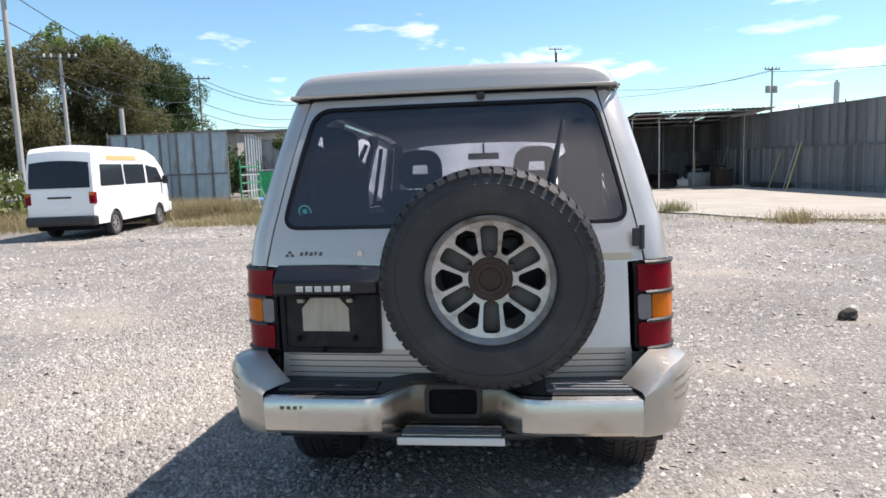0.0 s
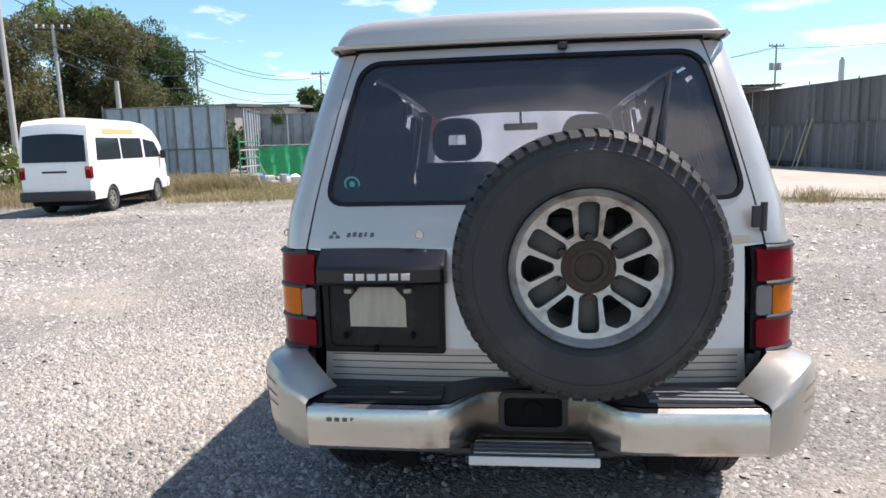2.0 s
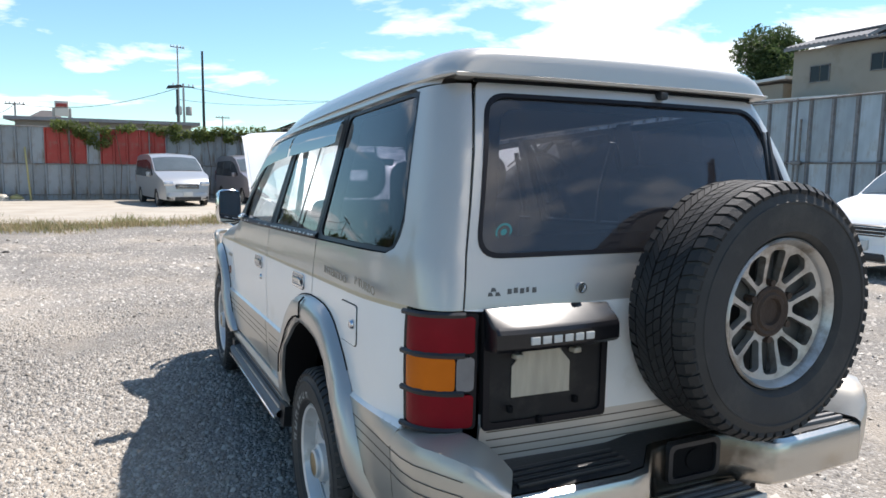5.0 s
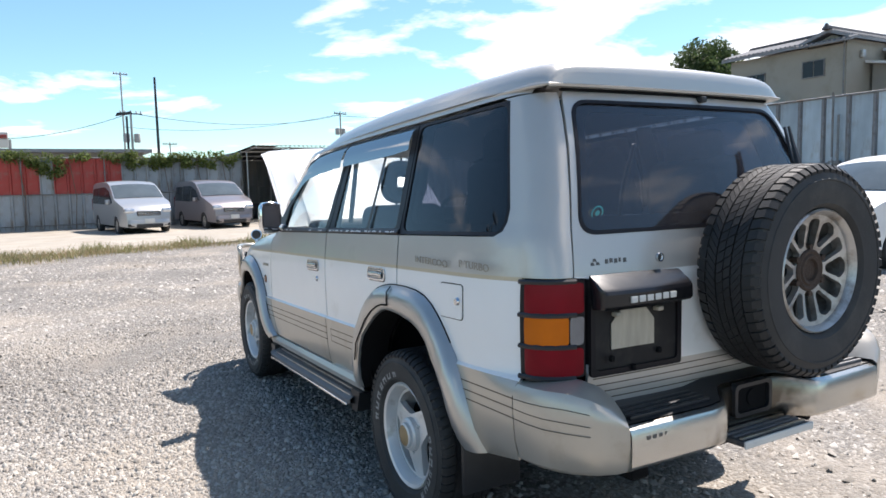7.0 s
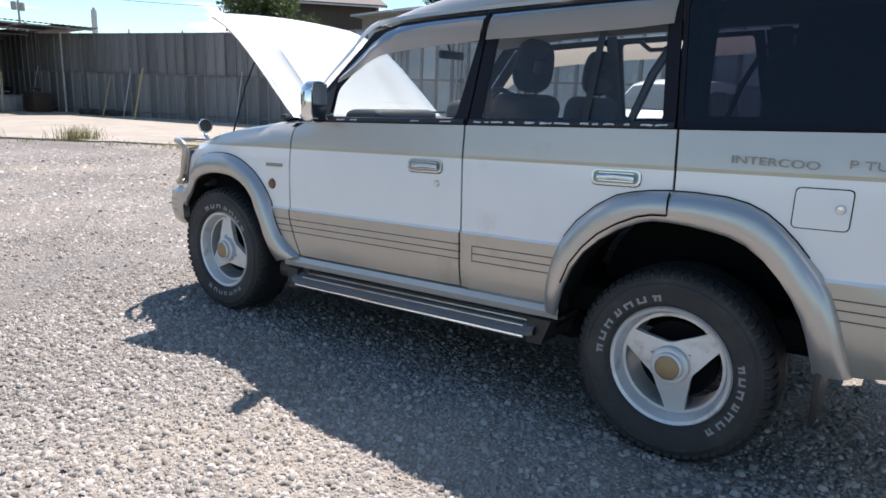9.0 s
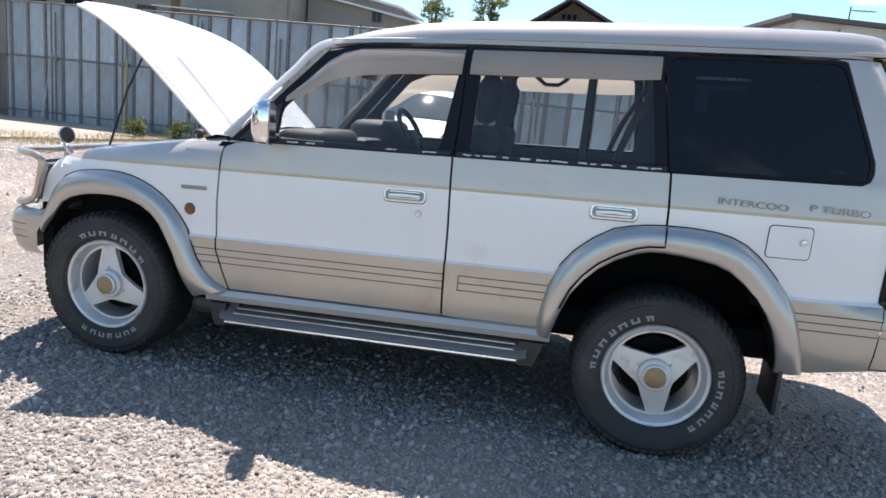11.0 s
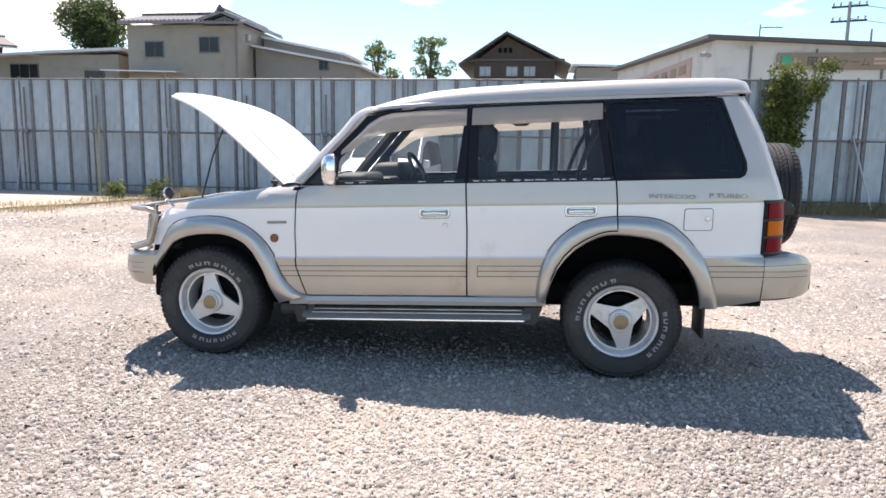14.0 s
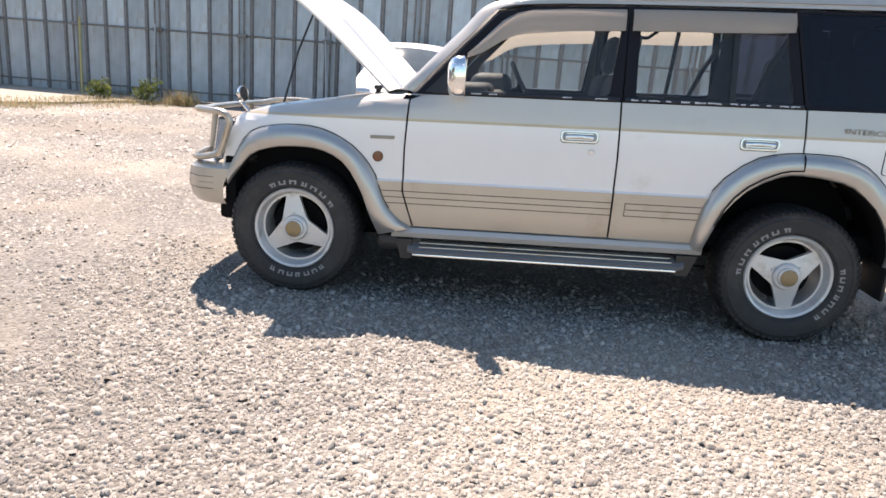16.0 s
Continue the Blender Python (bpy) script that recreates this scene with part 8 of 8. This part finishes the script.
add_tube(bm, [(0, 0, 0), (0, 0, 3.2)], 0.03)
part("pole", bm, M_PALE, flag)
bm = bmesh.new()
add_loft(bm, [[(-0.55 + 0.55 * i / 5, 0.05 * math.sin(i * 1.4 + z), z) for i in range(6)] for z in np.linspace(1.4, 3.1, 8)])
part("cloth", bm, M_REDSHEET, flag)
bigrock = thing("rock", "dark lump of broken asphalt on the gravel", "rock", (3.16, 2.92, 0.0))
bm = bmesh.new()
bmesh.ops.create_icosphere(bm, subdivisions=3, radius=0.075)
for v in bm.verts:
    v.co = Vector((v.co.x * 1.1, v.co.y * 0.8, v.co.z * 0.75 + 0.045)) + Vector(noise.noise_vector(v.co * 18)) * 0.022
part("stone", bm, mat("asphalt_lump", (0.05, 0.045, 0.04), 0.95, vary=0.4, scale=30, grain=0.6), bigrock)

# ---- loose gravel, grass, leaves ----
def stone_shapes(n, rng, chip):
    """Chipped stones: flat-topped chips of five faces, or for those further out low four-sided lumps."""
    out = []
    for _ in range(n):
        a = np.sort(rng.random(4) * 0.9 + np.arange(4) * 1.571)
        r = 0.75 + 0.45 * rng.random(4)
        low = np.stack([np.cos(a) * r, np.sin(a) * r, np.full(4, -0.7)], 1)
        if chip:
            k = 0.55 + 0.3 * rng.random(4)
            v = np.concatenate([low, np.stack([np.cos(a) * r * k, np.sin(a) * r * k, 0.45 + 0.35 * rng.random(4)], 1)])
        else:
            v = np.concatenate([low, [[rng.normal(0, 0.3), rng.normal(0, 0.3), 0.75]]])
        out.append(v * np.array([1.0, 0.6 + 0.35 * rng.random(), 0.36 + 0.26 * rng.random()]))
    return out, np.array([(4, 5, 6, 7), (0, 1, 5, 4), (1, 2, 6, 5), (2, 3, 7, 6), (3, 0, 4, 7)] if chip else [(0, 1, 4), (1, 2, 4), (2, 3, 4), (3, 0, 4)])


def scatter(name, n, pick, size, label, seed, material, low=1.0, chip=True):
    """Many stones in one mesh, strewn over the ground where pick allows."""
    rng = np.random.default_rng(seed)
    shapes, f = stone_shapes(40, rng, chip)
    xy = pick(rng, n)
    n = len(xy)
    s = size[0] * np.exp(rng.normal(0, size[1], n))
    s = np.clip(s, size[0] * 0.4, size[0] * 3.0)
    a = rng.random(n) * 2 * np.pi
    tilt = rng.normal(0, 0.32 if chip else 0.24, (n, 2))
    k = rng.integers(0, len(shapes), n)
    P0 = np.array(shapes)[k] * s[:, None, None]
    ca, sa = np.cos(a)[:, None], np.sin(a)[:, None]
    x, y, z = P0[..., 0], P0[..., 1], P0[..., 2] * low
    X, Y = x * ca - y * sa, x * sa + y * ca
    Z = z + X * tilt[:, :1] + Y * tilt[:, 1:]
    gz = np.array([ground_z(px, py) for px, py in xy])
    V = np.stack([X + xy[:, :1], Y + xy[:, 1:], Z + gz[:, None] + (s * rng.uniform(-0.2, 0.4, n))[:, None]], -1)
    F = f[None] + (np.arange(n) * len(shapes[0]))[:, None, None]
    return soup(name, V.reshape(-1, 3), F.reshape(-1, f.shape[1]), material, label, "gravel")


def drift(xy, cut):
    """Thins the stones where sandy patches show."""
    keep = np.array([noise.noise((px * 0.45 + 3.1, py * 0.45, 0.3)) + 0.6 * noise.noise((px * 1.3, py * 1.3, 7.7)) for px, py in xy])
    return xy[keep + np.random.default_rng(len(xy)).normal(0, 0.16, len(xy)) > cut]


def inside(xy, lo, hi, fade, rng):
    """Whether points lie in a rectangle whose rim thins out over a ragged width."""
    d = np.maximum(np.maximum(lo[0] - xy[:, 0], xy[:, 0] - hi[0]), np.maximum(lo[1] - xy[:, 1], xy[:, 1] - hi[1]))
    wave = np.array([noise.noise((px * 0.6, py * 0.6, 9.3)) for px, py in xy])
    return d + 0.5 * fade * wave < fade * rng.random(len(xy)) - fade * 0.5


NEAR, MIDDLE, OUTER = ((-3.5, -1.7), (-0.5, 5.2)), ((-5.8, -2.6), (3.8, 7.6)), ((-10.5, -3.0), (9.5, 14.0))


def ring(box, hole, fade, cut):
    """Draws points in a rectangle with a ragged rim, but for a hole of the same kind."""
    (x0, y0), (x1, y1) = box

    def pick(rng, n):
        xy = np.stack([rng.uniform(x0 - fade, x1 + fade, n), rng.uniform(y0 - fade, y1 + fade, n)], 1)
        keep = inside(xy, *box, fade, rng)
        if hole:
            keep &= ~inside(xy, *hole, 0.9, rng)
        return drift(xy[keep], cut)
    return pick


scatter("gravel", 265000, ring(NEAR, None, 0.9, -0.28), (0.0086, 0.52), "crushed grey and pale stones strewn over the yard", 5, M_STONE)
scatter("gravel", 225000, ring(MIDDLE, NEAR, 2.0, -0.42), (0.0122, 0.5), "crushed grey and pale stones further out", 6, M_STONE, 1.0, False)
scatter("gravel", 150000, ring(OUTER, MIDDLE, 3.0, -0.46), (0.0215, 0.45), "crushed pale stones at the yard's edges", 8, M_STONE, 0.9, False)


def blades(name, spots, material, label, seed, h=(0.25, 0.5), w=0.012, lean=0.5, per=40, spread=0.2):
    """Tufts of bent grass blades."""
    rng = np.random.default_rng(seed)
    V, F = [], []
    for sx, sy, k in spots:
        for _ in range(int(per * k)):
            x, y = sx + rng.normal(0, spread * (0.6 + 0.4 * k)), sy + rng.normal(0, spread * (0.6 + 0.4 * k))
            a, hh = rng.random() * 2 * math.pi, rng.uniform(*h) * (0.35 + 0.65 * k)
            ww, l = w * rng.uniform(0.6, 1.4), rng.uniform(0.1, lean) * hh
            d, p = (math.cos(a), math.sin(a)), (-math.sin(a), math.cos(a))
            b = len(V)
            for t, q in ((0, 1.0), (0.55, 0.8), (1.0, 0.15)):
                for e in (-1, 1):
                    V.append((x + d[0] * l * t * t + p[0] * ww * q * e, y + d[1] * l * t * t + p[1] * ww * q * e, hh * t - 0.02 + 0.03))
            F += [(b, b + 1, b + 3, b + 2), (b + 2, b + 3, b + 5, b + 4)]
    return soup(name, V, F, material, label, "grass")


def strip(a, b, n, wide, rng, k=(0.5, 1.4)):
    return [(a[0] + (b[0] - a[0]) * f + rng.normal(0, wide), a[1] + (b[1] - a[1]) * f + rng.normal(0, wide), rng.uniform(*k)) for f in rng.random(n)]


rg = np.random.default_rng(21)
blades("dry_grass", strip((-17, 21.0), (-10.6, 21.8), 80, 0.6, rg, (0.2, 1.3)) + strip((-14.5, 16.5), (-12.6, 21), 60, 0.6, rg, (0.2, 1.3)) + strip((-10.6, 17.2), (-9.6, 21.0), 46, 0.5, rg, (0.2, 1.2)) + strip((-22, 13.5), (-13.2, 15.5), 90, 0.8, rg), M_DRYGRASS, "tall dry straw-coloured grass along the fence foot", 31, (0.12, 0.62), 0.005, 1.3, 90, 0.42)
blades("green_grass", strip((-16, 20.6), (-10.2, 21.2), 36, 0.6, rg, (0.2, 1.0)) + strip((-13.0, 16.5), (-9.8, 20.0), 40, 0.7, rg, (0.2, 0.9)), M_GREENGRASS, "green weeds among the dry grass by the fence", 34, (0.08, 0.42), 0.006, 1.2, 80, 0.4)
belt = strip((-10.6, 21.0), (-7.4, 18.8), 90, 0.5, rg, (0.3, 1.1)) + strip((-10.2, 17.6), (-5.4, 17.4), 150, 0.8, rg, (0.3, 1.1)) + strip((-9.4, 15.6), (-2.4, 15.7), 170, 0.5, rg, (0.25, 0.9)) + strip((-2.4, 15.8), (1.5, 16.6), 50, 0.3, rg, (0.2, 0.8))
blades("dry_grass", belt[::2] + belt[1::4], M_DRYGRASS, "belt of dry grass between the gravel and the slab", 36, (0.05, 0.28), 0.006, 1.3, 70, 0.36)
blades("green_grass", belt[3::4], M_GREENGRASS, "green weeds in the grass belt before the slab", 37, (0.05, 0.26), 0.007, 1.3, 60, 0.34)
blades("dry_grass", strip((-11.6, 17.6), (-9.3, 18.6), 60, 0.5, rg, (0.5, 1.1)), M_DRYGRASS, "tall brown grass beside the parked van", 38, (0.25, 0.75), 0.006, 1.2, 90, 0.4)
blades("weeds", strip((-9.5, 15.0), (2.6, 17.0), 70, 0.35, rg, (0.15, 0.8)) + strip((2.6, 17.2), (5.8, 12.4), 12, 0.4, rg, (0.2, 0.8)) + strip((5.8, 12.4), (11.0, 10.5), 6, 0.35, rg, (0.2, 0.6)), M_GREENGRASS, "low weeds along the concrete edge", 32, (0.03, 0.15), 0.006, 1.6, 45, 0.34)
blades("dry_weeds", strip((-9.5, 15.1), (2.6, 17.2), 90, 0.5, rg, (0.2, 0.9)) + strip((5.6, 12.6), (12.6, 10.2), 170, 0.55, rg, (0.2, 0.75)) + strip((12.5, 12.2), (12.9, 11.4), 4, 0.15, rg) + strip((12.6, -5.0), (12.9, -12.0), 60, 0.3, rg, (0.5, 1.2)) + strip((12.7, -5.6), (12.9, -9.5), 50, 0.12, rg, (1.4, 2.4)), M_DRYGRASS, "dry weeds along the concrete and fence foot", 33, (0.04, 0.20), 0.005, 1.4, 60, 0.34)
for k, (x, y, s) in enumerate(((4.3, 15.4, 1.1), (6.2, 11.95, 0.9), (2.8, 16.6, 0.8), (-1.5, 16.3, 0.8), (0.9, 16.9, 0.7))):
    rk = np.random.default_rng(50 + k)
    blades("weed_clump", [(x + rk.normal(0, 0.15), y + rk.normal(0, 0.15), s * 0.8) for _ in range(6)], M_GREENGRASS if k != 1 else M_DRYGRASS, "leafy weed clump at the edge of the slab", 60 + k, (0.08, 0.42), 0.007, 1.2, 70, 0.2)


def leaf_cloud(name, blobs, n, size, material, parent=None, label="", category="foliage", seed=1, flat=0.5, hang=0.0):
    """Leaf clumps set in uneven shells about several centres (x, y, z, rx, ry, rz)."""
    rng = np.random.default_rng(seed)
    B = np.array(blobs, float)
    vol = B[:, 3] * B[:, 4] * B[:, 5]
    k = rng.choice(len(B), n, p=vol / vol.sum())
    d = rng.normal(0, 1, (n, 3))
    d /= np.linalg.norm(d, axis=1)[:, None]
    r = np.clip(0.55 + 0.5 * rng.random(n) ** 0.6, 0, 1.08)
    lump = np.array([noise.noise((q[0] * 2.3 + j, q[1] * 2.3, q[2] * 2.3)) for q, j in zip(d, k * 1.7)])
    c = B[k, :3] + d * B[k, 3:] * (r * (1 + 0.42 * lump))[:, None]
    u = rng.normal(0, 1, (n, 3))
    u /= np.linalg.norm(u, axis=1)[:, None]
    v = np.cross(u, rng.normal(0, 1, (n, 3)))
    v /= np.linalg.norm(v, axis=1)[:, None]
    s = size * np.exp(rng.normal(0, 0.35, n))
    u, v = u * s[:, None], v * (s * flat)[:, None]
    V = np.stack([c - u, c - v * 0.9 + u * 0.1, c + u, c + v + u * 0.1], 1)
    V[:, :, 2] -= hang * rng.random((n, 1))
    F = np.arange(n * 4).reshape(n, 4)
    return soup(name, V.reshape(-1, 3), F, material, label, "" if parent else category, "" if parent else "stuff", parent)


def tree(label, at, trunk_h, r, blobs, n, size, material, seed, extra=()):
    t = thing("tree", label, "tree", (at[0], at[1], 0))
    rng = random.Random(seed)
    bm = bmesh.new()
    add_tube(bm, [(0, 0, 0), (0.1, 0.05, trunk_h * 0.4), (-0.05, 0.1, trunk_h * 0.75), (0.0, 0.0, trunk_h)], [r * 1.25, r, r * 0.75, r * 0.4], 10)
    for b in blobs[:10]:
        z = rng.uniform(0.35, 0.8) * trunk_h
        add_tube(bm, [(0, 0, z), (b[0] * 0.45, b[1] * 0.45, z + (b[2] - z) * 0.6), (b[0] * 0.85, b[1] * 0.85, b[2])], [r * 0.4, r * 0.25, r * 0.1], 6)
    part("trunk", bm, M_BARK, t)
    leaf_cloud("crown", blobs, n, size, material, t, seed=seed)
    for k, (bl, nn, ss, mm) in enumerate(extra):
        leaf_cloud("crown", bl, nn, ss, mm, t, seed=seed + 100 + k)
    return t


def crown_blobs(rng, n, spread, z0, z1, rad):
    out = []
    for _ in range(n):
        z = rng.uniform(z0, z1)
        k = 1 - 0.75 * abs((z - z0) / (z1 - z0) - 0.4)
        a = rng.uniform(0, 2 * math.pi)
        q = rng.uniform(0, spread) * k
        s = rng.uniform(0.6, 1.2) * rad
        out.append((q * math.cos(a), q * math.sin(a), z, s, s, s * 0.85))
    return out


# wooded corner behind the van
for k, (az, d, h, sp, nb, m) in enumerate(((-41.5, 52, 9.6, 3.6, 26, M_LEAF_OLIVE), (-37.6, 50, 10.1, 3.8, 30, M_LEAF_OLIVE), (-34.2, 54, 10.7, 4.0, 32, M_LEAF_OLIVE), (-31.3, 52, 10.6, 3.5, 30, M_LEAF_OLIVE), (-46, 50, 9.5, 4.0, 26, M_LEAF_OLIVE))):
    rng = random.Random(70 + k)
    x, y = polar(E0, az, d)
    tips = [(rng.uniform(-sp * 0.6, sp * 0.6), rng.uniform(-1, 1), h + rng.uniform(-1.1, 0.1), 0.5, 0.5, 0.8) for _ in range(4)]
    tree("large olive-green tree with drooping boughs", (x, y), h * 0.85, 0.32, crown_blobs(rng, nb, sp, 2.2, h - 0.8, 1.4), 42000, 0.075, m, 80 + k, [(tips, 1500, 0.10, M_LEAF_BRIGHT)])
for k, (az, d, h, sp) in enumerate(((-29.6, 60, 11.4, 3.3), (-27.5, 62, 10.6, 2.5))):
    rng = random.Random(90 + k)
    tree("dark green pine-like tree beside a pole", polar(E0, az, d), h * 0.85, 0.3, crown_blobs(rng, 34, sp, 2.4, h - 0.7, 1.25), 34000, 0.075, M_LEAF_DARK, 95 + k)
rng = random.Random(66)
tree("broad dark green tree before the brown house", (28.5, 38.6), 6.2, 0.3, crown_blobs(rng, 44, 4.8, 2.6, 8.0, 1.25), 30000, 0.085, M_LEAF_DARK, 166)
rng = random.Random(7)
tree("round dark clipped tree beside the beige house", (36.4, 28.7), 8.0, 0.25, crown_blobs(rng, 26, 2.1, 7.9, 10.3, 1.05), 17000, 0.09, M_LEAF_DARK, 101)
for k, (az, d, h, sp, z0) in enumerate(((76.6, 56, 9.8, 2.2, 5.0), (80.9, 58, 10.9, 2.3, 6.0), (78.5, 62, 7.6, 2.6, 5.0), (83.6, 64, 8.0, 2.0, 5.0))):
    rng = random.Random(110 + k)
    tree("feathery green tree far behind the fence", polar((-5.08, 0.55), az, d), h * 0.9, 0.18, crown_blobs(rng, 44, sp, z0, h - 0.4, 0.42), 3600, 0.09, M_LEAF_VINE, 120 + k)
for k, (az, d, h, sp) in enumerate(((-16.6, 64, 6.5, 1.2), (-14.8, 62, 5.7, 1.0), (-20.5, 60, 4.6, 2.0), (-9.5, 90, 6.0, 2.6), (-23, 58, 4.6, 2.2))):
    rng = random.Random(130 + k)
    tree("small green tree past the north fence", polar(E1, az, d), h * 0.8, 0.15, crown_blobs(rng, 14, sp, 2.0, h - 0.5, 0.9), 3000, 0.18, M_LEAF_DARK, 140 + k)

# creepers over the fences
vine = thing("creeper", "green creeper hanging over the top of the grey fence", "creeper")
vb = []
rng = random.Random(17)
for x0, x1, n, low in ((-4.0, -2.7, 12, 0.25), (-2.7, -2.0, 9, 0.9), (-2.0, 0.8, 8, 0.08), (0.2, 5.2, 40, 0.32), (-11.8, -11.2, 5, 0.4), (-9.2, -8.2, 9, 0.9), (-6.6, -6.2, 4, 0.3)):
    for _ in range(n):
        z = 3.02 + rng.uniform(-low, 0.16)
        vb.append((rng.uniform(x0, x1), 29.35 + rng.uniform(-0.12, 0.1), z, 0.24, 0.14, 0.18))
leaf_cloud("foliage", vb, 9000, 0.042, M_LEAF_VINE, vine, seed=171, flat=0.7, hang=0.12)
for x in (-3.4, -1.6, 2.0, 3.4, 4.5, -8.7):
    bm = bmesh.new()
    add_tube(bm, [(x, 29.38, 0.05), (x + 0.1, 29.36, 1.4), (x - 0.1, 29.36, 3.0)], 0.015, 5)
    part("stem", bm, M_BARK, vine)
bush = thing("creeper", "leafy creeper spilling over the pale fence", "creeper")
vb = []
rng = random.Random(19)
for _ in range(64):
    z = rng.uniform(1.75, 3.65)
    top = max(0.0, (z - 2.7) / 0.9)
    y = -5.35 + rng.uniform(-0.55, 0.5) * (0.7 + 0.8 * top) - 0.35 * top
    vb.append((12.85 + rng.uniform(-0.25, 0.12), y, z, 0.2, 0.24, 0.17))
leaf_cloud("foliage", vb, 9000, 0.034, M_LEAF_VINE, bush, seed=191, flat=0.6, hang=0.18)
bm = bmesh.new()
add_tube(bm, [(12.95, -5.1, 0.0), (12.92, -5.0, 1.5), (12.9, -5.2, 3.2)], 0.03, 6)
part("stem", bm, M_BARK, bush)
for k, (x, y, h) in enumerate(((11.0, 11.35, 0.42), (11.2, 10.25, 0.5))):
    lw = thing("weed", "leafy green weed growing at the fence foot", "weed", (x, y, 0))
    rk = random.Random(61 + k)
    leaf_cloud("foliage", [(rk.uniform(-0.2, 0.2), rk.uniform(-0.25, 0.25), rk.uniform(0.14, h), 0.12, 0.14, 0.12) for _ in range(12)], 520, 0.032, M_LEAF_VINE, lw, seed=62 + k, flat=0.6)
    for _ in range(5):
        bm = bmesh.new()
        add_tube(bm, [(0, 0, 0.0), (rk.uniform(-0.1, 0.1), rk.uniform(-0.12, 0.12), h * 0.5), (rk.uniform(-0.2, 0.2), rk.uniform(-0.22, 0.22), h)], [0.008, 0.006, 0.003], 5)
        part("stem", bm, M_BARK, lw)
blades("dry_tuft", [(11.3 + 0.1 * (k % 3), 9.25 + 0.14 * (k % 4), 0.9) for k in range(8)], M_DRYGRASS, "dry straw tuft at the fence foot", 66, (0.1, 0.45), 0.005, 1.2, 60, 0.12)
scrub = thing("bush", "dark green scrub past the end of the fence", "bush")
leaf_cloud("foliage", [(-19.0 + k * 0.9, 34.5 + 0.5 * (k % 3), 1.3 + 0.25 * (k % 2), 0.9, 0.8, 1.25) for k in range(7)], 5200, 0.10, M_LEAF_DARK, scrub, seed=24, flat=0.7)
hedge = thing("bush", "green bushes at the edge of the wood", "bush")
leaf_cloud("foliage", [(-16.2 - k * 1.3, 16.5 - k * 0.6, 0.8, 1.0, 0.8, 0.95) for k in range(7)], 4200, 0.11, M_LEAF_VINE, hedge, seed=23, flat=0.7)
